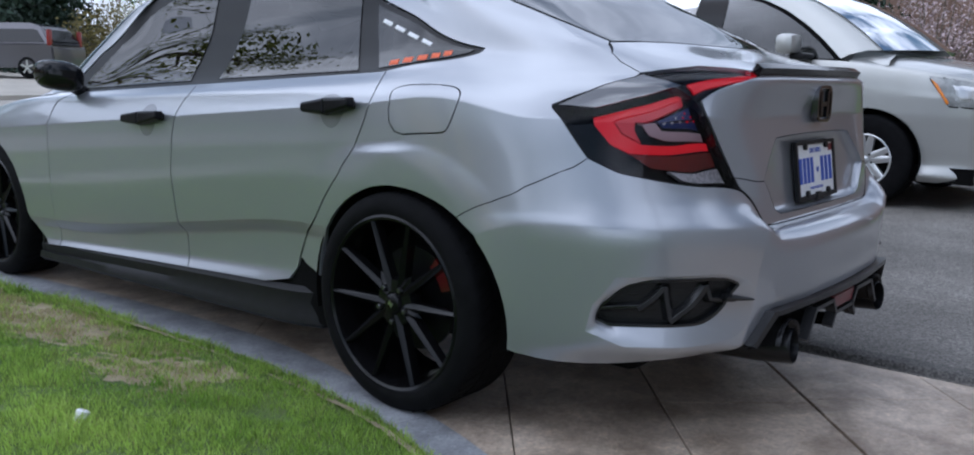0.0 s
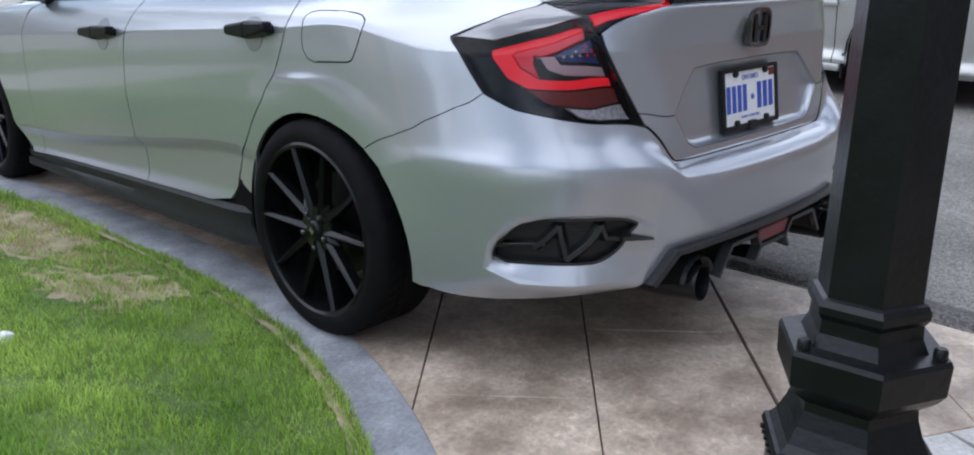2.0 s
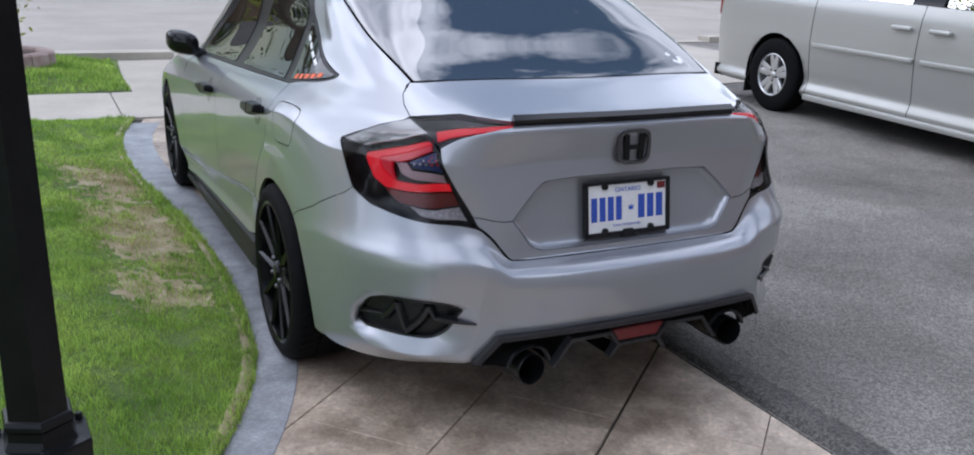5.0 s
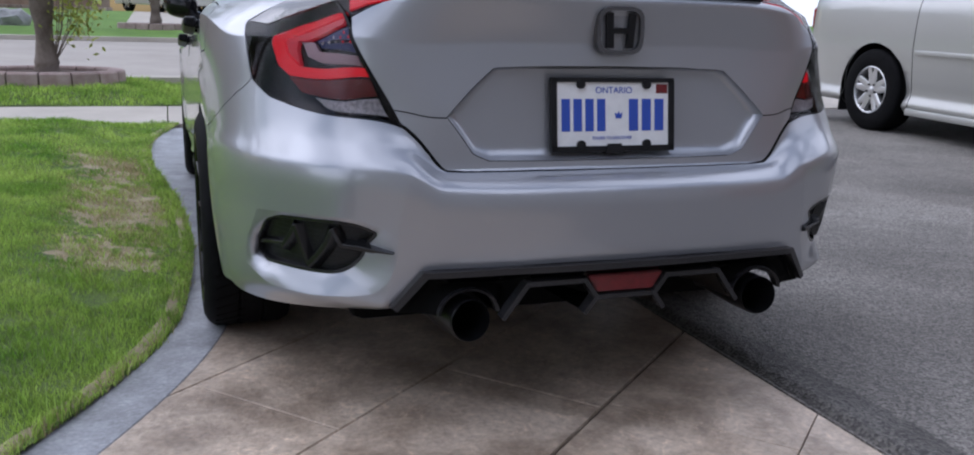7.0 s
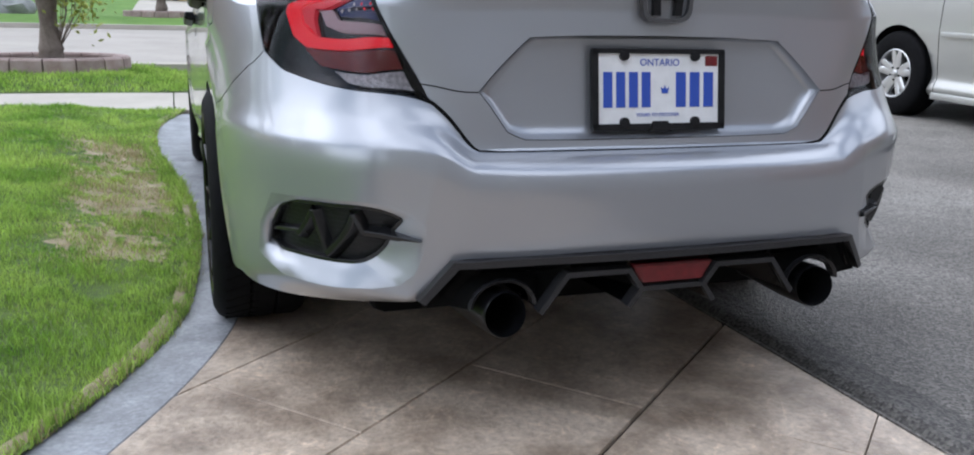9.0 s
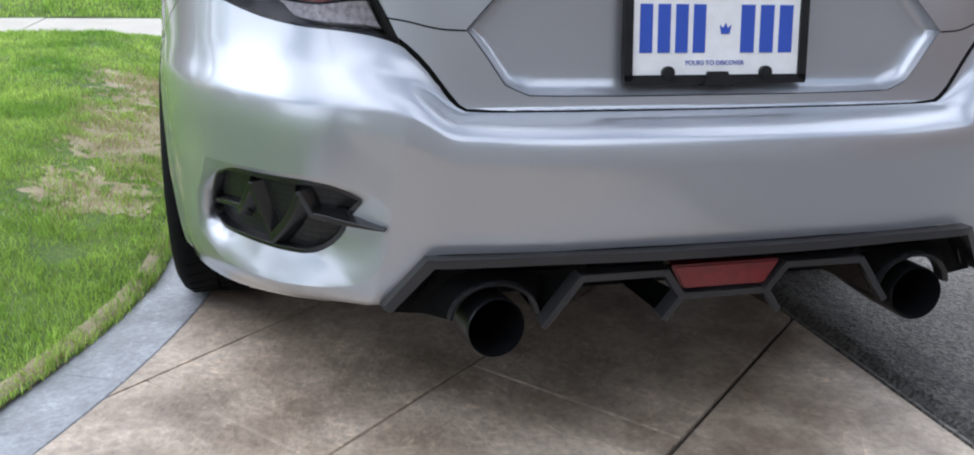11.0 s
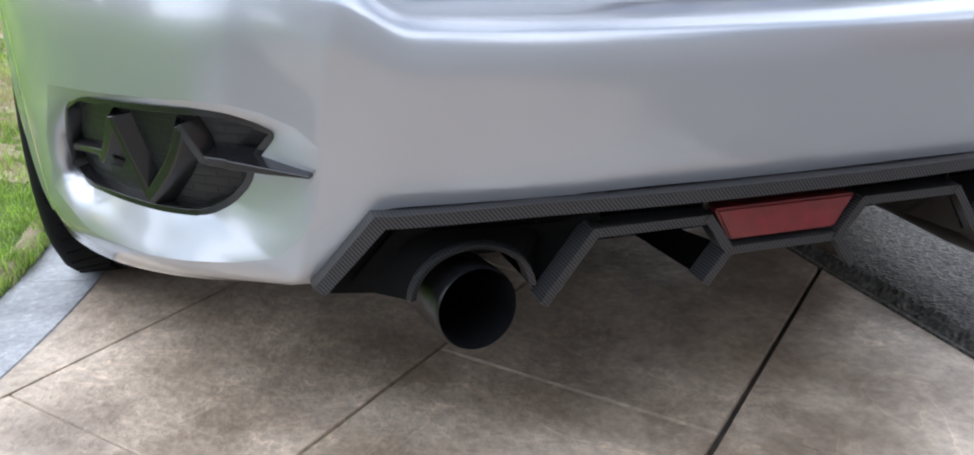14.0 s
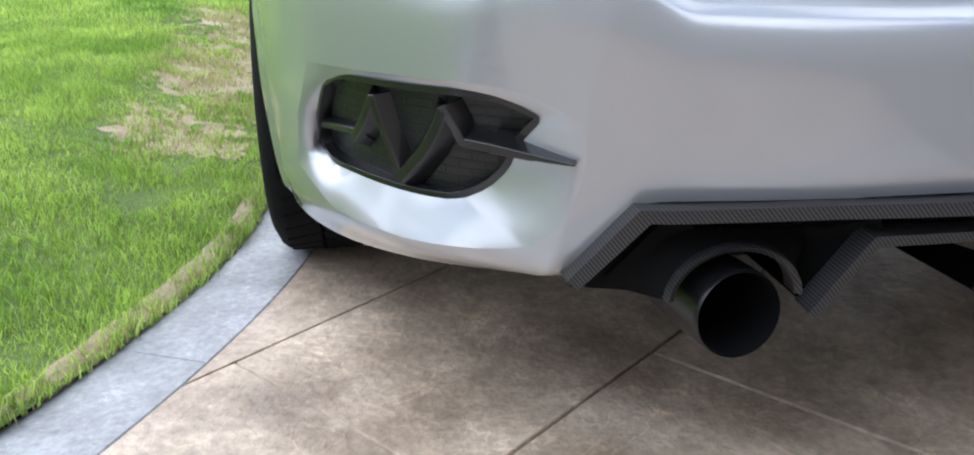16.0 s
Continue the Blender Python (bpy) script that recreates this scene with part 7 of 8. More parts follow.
blades("dry_grass", 90000, (-2.2, -0.85, -0.6, 5.9), 0.024, 0.0013, "dry straw fringe between lawn and border", DRY_GRASS, turf_floor, seed=12, want=lambda x, y: np.exp(-((edge(y) - x + 0.002) / 0.016) ** 2))
verge_floor = lambda x, y: rise(x, y) + 0.014 + (0.095 * step(0, 0.8, -0.85 + 0.05 * (y - 7.6) - x) + 0.05 * step(0.8, 6, -0.85 + 0.05 * (y - 7.6) - x)) * step(0, 0.6, 10.41 - y) * step(0, 0.6, y - 7.64) + 0.008 * np.sin(x * 5.0) * np.cos(y * 4.0)
blades("grass", 46000, (-7.0, -0.8, 7.66, 10.4), 0.05, 0.004, "green grass of the verge", GRASS, verge_floor, seed=7)

# bare soil shown through the turf
r = np.random.RandomState(8)
bx = np.linspace(-1.9, -0.93, 130)
by = np.linspace(1.2, 5.0, 480)
gx, gy = np.meshgrid(bx, by, indexing="ij")
lim = edge(gy.ravel()).reshape(gy.shape)
amount = bare(gx.ravel(), gy.ravel()).reshape(gx.shape)
z = turf_floor(gx.ravel(), gy.ravel()).reshape(gx.shape) + 0.004
nb = len(by)
faces = [(i * nb + j, (i + 1) * nb + j, (i + 1) * nb + j + 1, i * nb + j + 1) for i in range(len(bx) - 1) for j in range(nb - 1) if amount[i:i + 2, j:j + 2].min() > 0.42 and gx[i + 1, j] < lim[i, j] - 0.01]
tagged(part("bare_soil", mesh_from("bare_soil", np.stack([gx, gy, z], -1).reshape(-1, 3), faces), BARE), "bare dry soil patch in the lawn", "soil", kind="structure")
bm = bmesh.new()
lathe(bm, [(0.0, 0.004), (0.013, 0.004), (0.017, 0.0), (0.017, -0.03), (0.0, -0.03)], 20, Matrix.Translation((-1.64, 1.36, float(turf_floor(np.array([-1.64]), np.array([1.36]))[0]) + 0.028)) @ Matrix.Rotation(radians(25), 4, "Y"))
tagged(part("sprinkler_cap", bm, WHITE), "small white round cap in the lawn grass", "cap")

# thin line of dry soil between turf and border
soil_y = np.linspace(-0.9, 6.05, 500)
soil_x = edge(soil_y)
ragged = np.array([noise.noise(Vector((3.0, q * 14.0, 1.0))) + 0.6 * noise.noise(Vector((8.0, q * 45.0, 2.0))) for q in soil_y])
rows = [np.stack([soil_x + o + w * ragged, soil_y, np.full_like(soil_x, h)], -1) for o, w, h in ((-0.035, 0.008, 0.0235), (-0.012, 0.004, 0.0205), (0.006, 0.010, 0.0052))]
nb = len(soil_y)
faces = [(i * nb + j, (i + 1) * nb + j, (i + 1) * nb + j + 1, i * nb + j + 1) for i in range(2) for j in range(nb - 1)]
tagged(part("soil_edge", mesh_from("soil_edge", np.concatenate(rows), faces), BARE), "dry tan soil along the lawn's edge", "soil", kind="structure")

# grey border beside the lawn: one stone after another
ty = np.linspace(-3.5, 6.1, 800)
tx = edge(ty)
run = np.concatenate([[0], np.cumsum(np.hypot(np.diff(tx), np.diff(ty)))])
border = thing("path_border", (-1.0, 1.0, 0), "grey stamped concrete border of the path", "border", kind="structure")
marks = np.arange(0.12, run[-1] - 0.03, 0.385)
for k, (a, b) in enumerate(zip(marks[:-1], marks[1:])):
    bm = bmesh.new()
    rows = []
    for t in np.linspace(a + 0.0009, b - 0.0009, 7):
        y, x = float(np.interp(t, run, ty)), float(np.interp(t, run, tx))
        y2, x2 = float(np.interp(t + 0.01, run, ty)), float(np.interp(t + 0.01, run, tx))
        nx_, ny_ = (y2 - y), -(x2 - x)
        q = math.hypot(nx_, ny_)
        nx_, ny_ = nx_ / q, ny_ / q
        wide = 0.165 + 0.07 * float(step(1.0, 1.9, y))
        rows.append([bm.verts.new((x + nx_ * o_, y + ny_ * o_, h)) for o_, h in ((0.0, -0.04), (0.0, 0.0), (0.006, 0.003), (wide - 0.005, 0.002), (wide, -0.002), (wide, -0.04))])
    for c, d in zip(rows[:-1], rows[1:]):
        for j in range(5):
            bm.faces.new((c[j], c[j + 1], d[j + 1], d[j]))
    bm.faces.new(rows[0]), bm.faces.new(rows[-1][::-1])
    part("border_stone", bm, SLATE, border, smooth=False)

# stamped slabs laid in slanting rows
path = thing("stamped_path", (-0.2, 0.0, 0), "buff stamped concrete path in slanting slabs", "path", kind="structure")
DA, DN = Vector((0.755, 0.656)), Vector((-0.656, 0.755))


def cut(poly, p, n):
    """The part of a convex outline on the inner side of a line."""
    out = []
    for a, b in zip(poly, poly[1:] + poly[:1]):
        da, db = (a - p).dot(n), (b - p).dot(n)
        if da <= 0:
            out.append(a)
        if (da < 0 < db) or (db < 0 < da):
            out.append(a + (b - a) * da / (da - db))
    return out


# a band of grey border stones crosses the path behind the car
BAND, BAND_WAY, BAND_OUT = Vector((-0.53, -0.355)), Vector((0.883, -0.469)), Vector((-0.469, -0.883))


def slab_of(poly):
    """A slab with worn upper edges on a flat outline."""
    bm = bmesh.new()
    c = sum(poly, Vector((0, 0))) / len(poly)
    top = [bm.verts.new((p.x + (c.x - p.x) * 0.006, p.y + (c.y - p.y) * 0.006, 0.0)) for p in poly]
    mid = [bm.verts.new((p.x, p.y, -0.003)) for p in poly]
    low = [bm.verts.new((p.x, p.y, -0.03)) for p in poly]
    bm.faces.new(top)
    for u_, w_ in ((top, mid), (mid, low)):
        for j in range(len(poly)):
            bm.faces.new((u_[j], w_[j], w_[(j + 1) % len(poly)], u_[(j + 1) % len(poly)]))
    return bm


for k in range(-6, 6):
    a, b = 0.165 + 0.24 * k + 0.003, 0.165 + 0.24 * (k + 1) - 0.003
    lean = 0.05 * math.sin(k * 2.1)
    poly = [BAND + BAND_WAY * a + BAND_OUT * 0.003, BAND + BAND_WAY * b + BAND_OUT * 0.003, BAND + BAND_WAY * (b + lean) + BAND_OUT * 0.342, BAND + BAND_WAY * (a + lean) + BAND_OUT * 0.342]
    poly = cut(poly, Vector((0.498, 0)), Vector((1, 0)))
    poly = [p for p in poly if p.x > float(edge(p.y)[0]) + 0.05]
    if len(poly) > 2:
        part("border_stone", slab_of(poly), PALE_SLATE, border, smooth=False)
for row in range(-9, 14):
    n0 = 0.08 + 0.465 * row
    shift = {0: 0.067, 1: -0.376, -1: 0.10, -2: 0.018}.get(row, 0.067 - 0.27 * row)
    for k in range(-9, 10):
        a0 = shift + 0.78 * k
        below, above = {0: 0.0048, 1: 0.0022, 2: 0.0018, -1: 0.0013}.get(row, 0.0008), {-1: 0.0048, 0: 0.0022, 1: 0.0018, -2: 0.0013}.get(row, 0.0008)
        poly = [DA * (a0 + 0.001) + DN * (n0 + below), DA * (a0 + 0.779) + DN * (n0 + below), DA * (a0 + 0.779) + DN * (n0 + 0.465 - above), DA * (a0 + 0.001) + DN * (n0 + 0.465 - above)]
        poly = cut(poly, Vector((0.498, 0)), Vector((1, 0)))
        poly = cut(poly, Vector((0, 6.1)), Vector((0, 1))) if poly else poly
        poly = cut(poly, Vector((0, -4.5)), Vector((0, -1))) if poly else poly
        if len(poly) < 3:
            continue
        c = sum(poly, Vector((0, 0))) / len(poly)
        ey = float(edge(min(max(c.y, -5.9), 6.0))[0]) + 0.08
        if max(p.x for p in poly) < ey:
            continue
        g = 0.02
        slope = (float(edge(min(c.y + g, 6.09))[0]) - float(edge(c.y - g)[0])) / (2 * g)
        nn = Vector((-1, slope)).normalized()
        poly = cut(poly, Vector((ey, c.y)), nn)
        if len(poly) < 3:
            continue
        for piece in (cut(poly, BAND, BAND_OUT), cut(poly, BAND + BAND_OUT * 0.345, -BAND_OUT)):
            if len(piece) > 2:
                part("slab", slab_of(piece), CONCRETE, path, smooth=False)

# ---- across the way: trees, rings, vehicles ----
def leaves(name, spots, size, per, spread, mat, parent, seed, droop=0.0):
    """Many small leaves round the given spots."""
    r = np.random.RandomState(seed)
    c = np.repeat(np.array(spots, float), per, axis=0)
    n = len(c)
    c = c + r.normal(0, 1, (n, 3)) * spread - np.array([0, 0, 1]) * droop * np.abs(r.normal(0, 1, (n, 1)))
    a, b = r.normal(0, 1, (n, 3)), r.normal(0, 1, (n, 3))
    a /= np.linalg.norm(a, axis=1, keepdims=True)
    b -= a * np.sum(a * b, axis=1, keepdims=True)
    b /= np.linalg.norm(b, axis=1, keepdims=True)
    s = size * r.uniform(0.6, 1.4, (n, 1))
    v = np.stack([c - a * s, c + b * s * 0.5, c + a * s, c - b * s * 0.5], 1).reshape(-1, 3)
    k = np.arange(n) * 4
    return part(name, mesh_from(name, v, np.stack([k, k + 1, k + 2, k + 3], -1).tolist(), smooth=False), mat, parent)


def tree(x, y, z, height, trunk_r, mat, seed, label, first=1.6, leaf=0.05, per=26, spread=0.22, low_shoots=False):
    t = thing("tree", (x, y, z), label, "tree")
    r = random.Random(seed)
    bm = bmesh.new()
    tube(bm, [(x, y, z - 0.05), (x + 0.01, y, z + 0.12), (x, y + 0.01, z + 0.7), (x + 0.03, y, z + first), (x + 0.05, y + 0.04, z + height * 0.55), (x, y, z + height * 0.9)],
         [trunk_r * 1.35, trunk_r * 1.05, trunk_r, trunk_r * 0.9, trunk_r * 0.55, trunk_r * 0.12], 12)
    spots = []
    for k in range(22):
        h = first + (height * 0.92 - first) * (k / 21) ** 0.9
        a = k * 2.4 + r.uniform(-0.4, 0.4)
        ln = (height - h) * 0.42 + 0.35
        p0 = Vector((x, y, z + h))
        p1 = p0 + Vector((math.cos(a) * ln * 0.5, math.sin(a) * ln * 0.5, ln * 0.30))
        p2 = p0 + Vector((math.cos(a) * ln, math.sin(a) * ln, ln * 0.42))
        rr = trunk_r * 0.4 * (1 - h / height) + 0.012
        tube(bm, [p0, p1, p2], [rr, rr * 0.7, rr * 0.25], 6)
        for m in range(7):
            f = 0.35 + 0.65 * m / 6
            c = p0.lerp(p2, f) + Vector((r.gauss(0, 0.18), r.gauss(0, 0.18), r.gauss(0.05, 0.16))) * ln * 0.6
            spots.append(tuple(c))
    part("trunk", bm, BARK, t)
    leaves("crown", spots, leaf, per, spread, mat, t, seed)
    if low_shoots:
        s2 = [(x + 0.24 + r.uniform(-0.05, 0.32), y + r.uniform(-0.2, 0.2), z + 0.55 + r.uniform(-0.1, 1.1)) for _ in range(26)]
        tagged(leaves("foliage", s2, 0.035, 22, 0.09, LEAF_YOUNG, t, seed + 1, droop=0.08), kind="stuff")
        bm = bmesh.new()
        for _ in range(9):
            ax, ay = r.uniform(0.15, 0.5), r.uniform(-0.2, 0.2)
            tube(bm, [(x + 0.08, y, z + 0.1), (x + ax * 0.7, y + ay, z + 0.5), (x + ax, y + ay, z + 1.3 + r.uniform(-0.3, 0.3))], [0.007, 0.005, 0.002], 5)
        part("twigs", bm, BARK, t)
    return t


def ring_planter(x, y, z, radius, count, label):
    pl = thing("tree_ring", (x, y, z), label, "planter")
    for k in range(count):
        a0, a1 = 2 * math.pi * k / count + 0.012, 2 * math.pi * (k + 1) / count - 0.012
        bm = bmesh.new()
        rows = [[bm.verts.new((x + rr * math.cos(a), y + rr * math.sin(a) * 0.9, z + h)) for rr, h in ((radius, -0.05), (radius - 0.01, 0.13), (radius - 0.03, 0.15), (radius - 0.15, 0.15), (radius - 0.17, 0.13), (radius - 0.17, -0.05))] for a in np.linspace(a0, a1, 4)]
        for c, d in zip(rows[:-1], rows[1:]):
            for j in range(5):
                bm.faces.new((c[j], c[j + 1], d[j + 1], d[j]))
        bm.faces.new(rows[0]), bm.faces.new(rows[-1][::-1])
        part("edging_stone", bm, PINK_STONE, pl)
    bm = bmesh.new()
    lathe(bm, [(0.0, 0.12), (radius * 0.5, 0.115), (radius - 0.16, 0.09), (radius - 0.16, 0.0)], 28, Matrix.Translation((x, y, z)) @ Matrix.Diagonal((1, 0.9, 1, 1)))
    part("mulch", bm, MULCH, pl)


tz = float(verge_floor(np.array([-2.25]), np.array([9.3]))[0])
ring_planter(-2.25, 9.3, tz, 0.82, 16, "round pinkish stone ring round the verge tree")
tree(-2.25, 9.3, tz + 0.1, 6.5, 0.125, LEAF_YOUNG, 5, "young street tree with grey bark in a stone ring", first=2.2, low_shoots=True)
fz = float(rise(0, 25)) + 0.06
ring_planter(-1.25, 25.0, fz, 1.0, 18, "round pale stone ring on the lawn across the road")
tree(-1.25, 25.0, fz + 0.1, 7, 0.16, LEAF_GREEN, 9, "street tree across the road in a stone ring", first=2.0)
bm = bmesh.new()
bmesh.ops.create_icosphere(bm, subdivisions=3, radius=1)
for v in bm.verts:
    v.co = Vector((-5.0 + v.co.x * 0.6, 25.5 + v.co.y * 0.45, fz + 0.12 + v.co.z * 0.32)) + Vector((noise.noise(v.co * 2), noise.noise(v.co * 2 + Vector((5, 0, 0))), noise.noise(v.co * 2 + Vector((0, 5, 0))))) * 0.12
tagged(part("boulder", bm, GREY_ROCK), "grey rounded boulder on the lawn across the road", "boulder")
sheet("far_drive", 6.3, 13.5, 22.35, 36, PAVING, 20, 40, 0.075, "pale driveway across the road", "driveway")
sheet("far_drive", -2.2, 6.0, 27.5, 45, PAVING, 20, 40, 0.07, "pale driveway across the road", "driveway")


def small_car(name, x, y, z, paint, label, category, tall, length, turn):
    """A vehicle standing far off: hull, glass band, wheels, lamps. Its nose points along its own +y before turning."""
    c = thing(name, (x, y, z), label, category)
    c.rotation_euler = (0, 0, radians(turn))
    m = Matrix.Translation((x, y, z)) @ Matrix.Rotation(radians(turn), 4, "Z")
    hl, w = length / 2, 0.9
    lower = [(-hl, 0.30), (-hl - 0.03, 0.55), (-hl, 0.95), (-hl + 0.12, 1.02), (hl - 1.15, 1.0), (hl - 0.15, 0.86), (hl, 0.70), (hl, 0.30)]
    upper = [(-hl + 0.06, 1.0), (-hl + 0.42, tall - 0.12), (-hl + 0.85, tall), (hl - 2.0, tall), (hl - 1.55, tall - 0.1), (hl - 1.0, 1.0)]
    def slab(outline, half0, half1, name, mat, lbl=""):
        bm = bmesh.new()
        z0, z1 = min(q for _, q in outline), max(q for _, q in outline)
        a, b = [], []
        for yy, zz in outline:
            hw = half0 + (half1 - half0) * (zz - z0) / (z1 - z0)
            a.append(bm.verts.new(m @ Vector((-hw, yy, zz))))
            b.append(bm.verts.new(m @ Vector((hw, yy, zz))))
        bm.faces.new(a), bm.faces.new(b[::-1])
        for k in range(len(a)):
            bm.faces.new((a[k], b[k], b[(k + 1) % len(a)], a[(k + 1) % len(a)]))
        bmesh.ops.recalc_face_normals(bm, faces=bm.faces)
        bmesh.ops.bevel(bm, geom=list(bm.edges), offset=0.04, segments=2, affect="EDGES")
        return part(name, bm, mat, c, lbl)
    slab(lower, w, w, "hull", paint)
    slab(upper, w - 0.02, w - 0.24, "cabin", paint)
    slab([(yy * 0.93 - 0.02, 1.04 + (zz - 1.0) * 0.80) for yy, zz in upper], w - 0.008, w - 0.215, "side_glass", GLOSS_BLACK)
    slab([(-hl + 0.05, 1.08), (-hl + 0.30, tall - 0.2), (-hl + 0.40, tall - 0.2), (-hl + 0.2, 1.08)], w - 0.16, w - 0.3, "rear_glass", GLOSS_BLACK)
    for s in (-1, 1):
        bm = bmesh.new()
        box(bm, (-0.07, -0.06, -0.30), (0.07, 0.06, 0.30), 0.03)
        bmesh.ops.transform(bm, matrix=m @ Matrix.Translation((s * (w - 0.10), -hl + 0.14, 1.16)), verts=bm.verts)
        part("tail_lamp", bm, RED_PLASTIC, c, "red tail lamp")
        for yy in (-hl + 0.85, hl - 0.9):
            at = m @ Matrix.Translation((s * (w - 0.02), yy, 0.33)) @ Matrix.Rotation(radians(90 * s), 4, "Y")
            bm = bmesh.new()
            lathe(bm, [(0.21, 0.02), (0.30, 0.02), (0.33, 0.0), (0.33, -0.2), (0.21, -0.2)], 32, at, close=True)
            part("tyre", bm, RUBBER, c)
            bm = bmesh.new()
            lathe(bm, [(0.0, 0.02), (0.06, 0.02), (0.07, 0.0), (0.07, -0.1)], 20, at)
            for k in range(5):
                q = at @ Matrix.Rotation(2 * math.pi * k / 5, 4, "Z")
                bar(bm, q @ Vector((0.05, 0, 0.0)), q @ Vector((0.21, 0, 0.005)), 0.055, 0.02, up=(q.to_3x3() @ Vector((0, 0, 1))))
            part("rim", bm, ALLOY, c)
    return c


small_car("parked_suv", 9.4, 28.9, float(rise(9.4, 28.9)) + 0.065, SUV_PAINT, "dark grey sport utility vehicle parked across the road", "car", 1.66, 4.5, 33)
small_car("parked_car", -1.0, 39.5, float(rise(-1, 39)) + 0.075, WHITE_PAINT, "white car on a driveway across the road", "car", 1.45, 4.6, 35)


def shrub(name, x, y, z, w, h, mat, seed, label, category="shrub", leaf=0.05, per=40):
    t = thing(name, (x, y, z), label, category)
    r = random.Random(seed)
    bm = bmesh.new()
    spots = []
    for k in range(26):
        a, rr = r.uniform(0, 6.28), math.sqrt(r.uniform(0, 1)) * w
        top = h * (1 - 0.5 * (rr / w) ** 2) * r.uniform(0.75, 1.05)
        tip = Vector((x + rr * math.cos(a), y + rr * math.sin(a), z + top))
        root = Vector((x + 0.15 * rr * math.cos(a), y + 0.15 * rr * math.sin(a), z - 0.05))
        tube(bm, [root, root.lerp(tip, 0.5) + Vector((0, 0, 0.1 * h)), tip], [0.03, 0.018, 0.005], 5)
        for f in np.linspace(0.25, 1, 9):
            spots.append(tuple(root.lerp(tip, f) + Vector((r.gauss(0, 0.12), r.gauss(0, 0.12), r.gauss(0, 0.1))) * w * 0.6))
    part("stems", bm, BARK, t)
    leaves("foliage", spots, leaf, per, w * 0.13, mat, t, seed)


def conifer(x, y, z, w, h, seed, label, leaf=0.06):
    t = thing("evergreen_tree", (x, y, z), label, "tree")
    r = random.Random(seed)
    bm = bmesh.new()
    tube(bm, [(x, y, z - 0.05), (x, y, z + h * 0.5), (x, y, z + h)], [0.16, 0.09, 0.01], 8)
    spots = []
    for k in range(90):
        f = (k / 89) ** 0.85
        a = k * 2.4
        ln = w * (1 - f) + 0.12
        p0 = Vector((x, y, z + 0.25 + (h - 0.3) * f))
        p1 = p0 + Vector((math.cos(a) * ln, math.sin(a) * ln, -0.12 * ln + 0.05))
        tube(bm, [p0, p1], [0.018, 0.004], 4)
        for m in range(8):
            spots.append(tuple(p0.lerp(p1, 0.15 + 0.85 * m / 7) + Vector((r.gauss(0, 0.06), r.gauss(0, 0.06), r.gauss(-0.03, 0.06)))))
    part("trunk", bm, BARK, t)
    leaves("crown", spots, leaf, 26, leaf * 1.6, LEAF_DARK, t, seed)


conifer(16.0, 5.6, 0.1, 1.9, 5.5, 21, "dark bluish evergreen tree beyond the drive")
conifer(17.5, 8.2, 0.1, 2.0, 6.0, 22, "dark bluish evergreen tree beyond the drive")
shrub("blossom_shrub", 14.5, 3.2, 0.1, 1.5, 2.9, LEAF_BLOSSOM, 23, "shrub with pale pink blossom", leaf=0.03, per=30)
shrub("hedge_shrub", 13.2, 2.9, 0.1, 1.1, 1.15, LEAF_GREEN, 24, "low green shrub beside the drive", leaf=0.03, per=30)
shrub("hedge_shrub", 13.6, 0.8, 0.1, 1.3, 1.3, LEAF_YOUNG, 25, "low yellow-green shrub beside the drive", leaf=0.03, per=30)
shrub("blossom_shrub", 15.0, 0.4, 0.1, 1.6, 2.6, LEAF_BLOSSOM, 26, "shrub with pale pink blossom", leaf=0.03, per=30)
conifer(11.0, 35, 0.7, 3.0, 8, 27, "dark evergreen tree across the road", 0.13)
conifer(14.0, 36.5, 0.7, 3.0, 8, 28, "dark evergreen tree across the road", 0.13)
shrub("yellow_shrub", 14.8, 32.2, 0.7, 1.7, 3.6, LEAF_OCHRE, 29, "ochre spring shrub across the road", leaf=0.06, per=26)
shrub("yellow_shrub", 17.6, 32.6, 0.7, 2.2, 4.4, LEAF_YOUNG, 30, "yellow-green shrub across the road", leaf=0.06, per=26)
tree(-7.5, 4.6, 0.15, 10, 0.18, LEAF_GREEN, 31, "tall leafy tree on the front lawn", first=3.6, leaf=0.05, per=40)
tree(-19.5, 15.0, 0.2, 8, 0.18, LEAF_GREEN, 32, "leafy street tree on the verge", first=2.0, leaf=0.065, per=60)
tree(-7.5, 26.0, fz, 8, 0.2, LEAF_GREEN, 33, "leafy tree across the road", first=2.2, leaf=0.065, per=60)
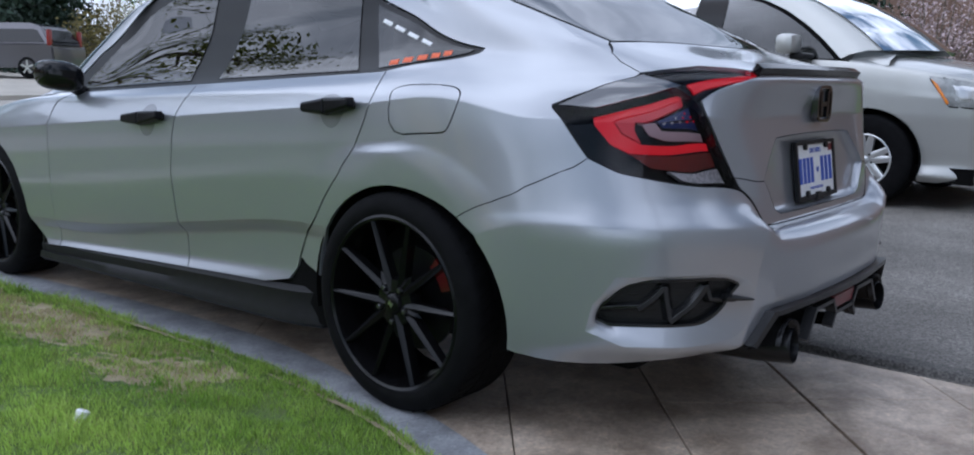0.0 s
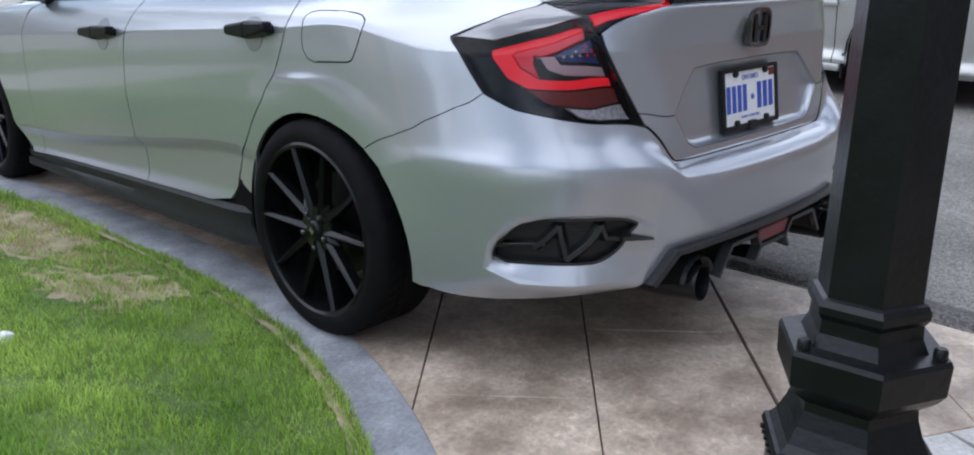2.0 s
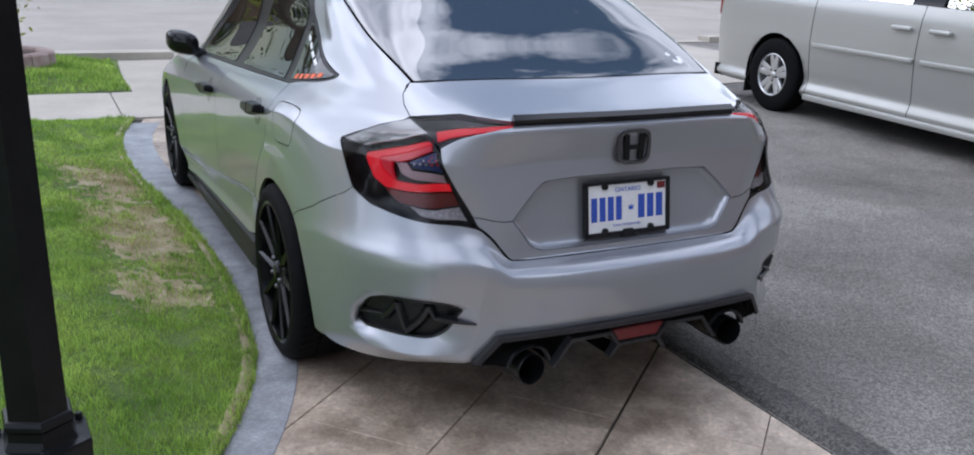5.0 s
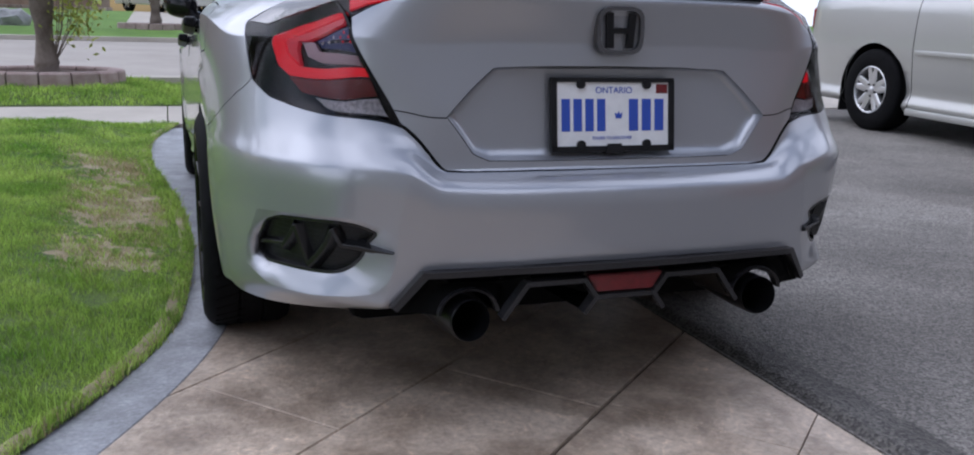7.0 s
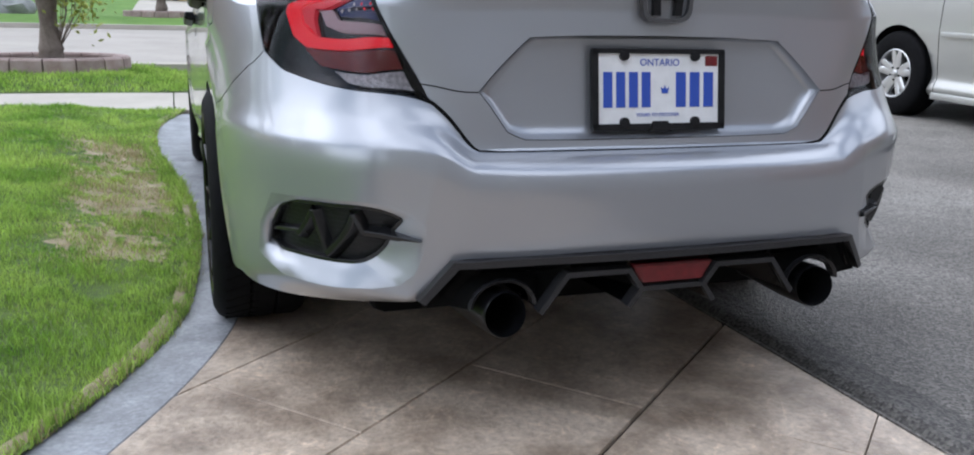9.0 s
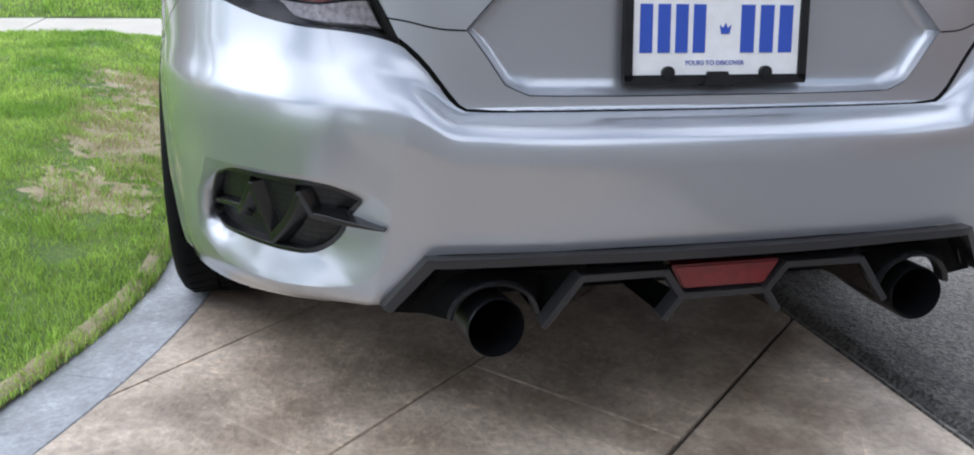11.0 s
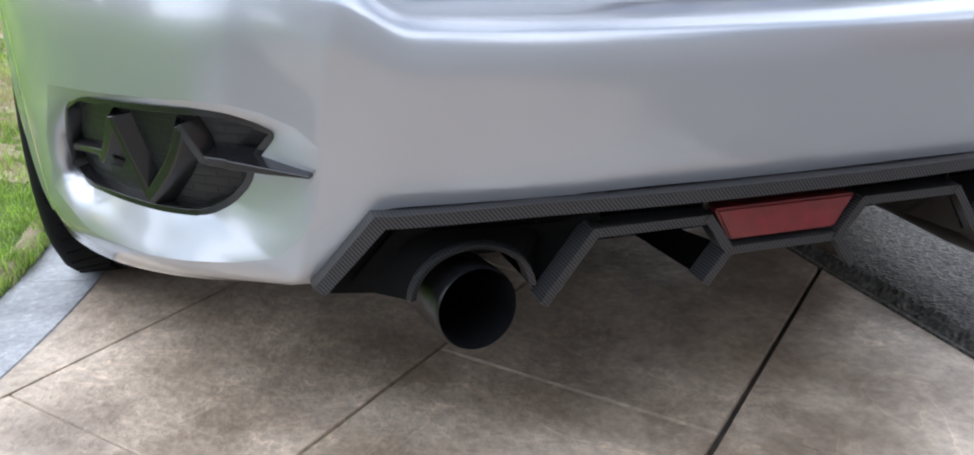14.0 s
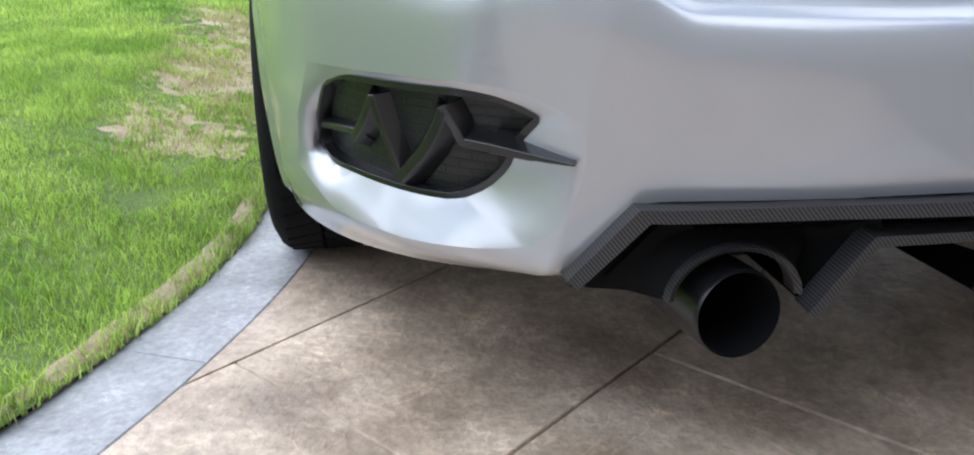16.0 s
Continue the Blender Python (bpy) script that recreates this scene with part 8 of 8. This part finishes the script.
tree(16, 27, fz, 9, 0.22, LEAF_GREEN, 34, "leafy tree across the road", first=2.2, leaf=0.065, per=60)

ring_planter(-6.3, 44.0, float(rise(-6, 44)) + 0.06, 3.0, 40, "long low stone-edged bed across the road")
# houses that close the street and the drive
def house(x0, x1, y0, y1, z, wall_h, label, mat=BRICK):
    hs = thing("house", ((x0 + x1) / 2, (y0 + y1) / 2, z), label, "house")
    bm = bmesh.new()
    box(bm, (x0, y0, z - 0.3), (x1, y1, z + wall_h))
    part("wall", bm, mat, hs)
    bm = bmesh.new()
    xm = (x0 + x1) / 2
    a = [bm.verts.new(c) for c in ((x0 - 0.4, y0 - 0.4, z + wall_h), (x1 + 0.4, y0 - 0.4, z + wall_h), (x1 + 0.4, y1 + 0.4, z + wall_h), (x0 - 0.4, y1 + 0.4, z + wall_h))]
    b = [bm.verts.new(c) for c in ((x0 + 2.5, (y0 + y1) / 2, z + wall_h + 2.6), (x1 - 2.5, (y0 + y1) / 2, z + wall_h + 2.6))]
    bm.faces.new((a[0], a[1], b[1], b[0])), bm.faces.new((a[2], a[3], b[0], b[1])), bm.faces.new((a[1], a[2], b[1])), bm.faces.new((a[3], a[0], b[0])), bm.faces.new(a[::-1])
    part("roof", bm, ROOFING, hs)


house(-5.0, 5.0, -14.0, -5.2, 0.0, 4.4, "plain buff-sided house behind the drive", SIDING)
# unseen, added tall and dark so the boot lid mirrors less sky
house(5.0, 24.0, -14.0, -5.0, 0.0, 6.0, "plain brick house added beside the drive")
house(-16.0, -5.0, 64, 74, fz, 5.2, "plain brick house added across the road")
house(3.0, 16.0, 58, 68, fz, 5.2, "plain brick house added across the road")
house(20.0, 30.0, -4.0, 8.0, 0.1, 5.2, "plain brick house beyond the drive")
# two unseen houses added to darken the horizon mirrored in the doors
house(-22.0, -10.5, 34.0, 44.0, fz, 5.2, "plain brick house added across the road")
house(-39.0, -26.0, 32.0, 43.0, fz, 5.2, "plain brick house added across the road")
# out of view, added to keep low bright sky off the car's flank
house(-52.0, -41.0, -6.0, 6.0, 0.2, 5.2, "plain brick house added beside the lawn")
house(-52.0, -41.0, 9.5, 20.0, 0.2, 5.2, "plain brick house added beside the lawn")
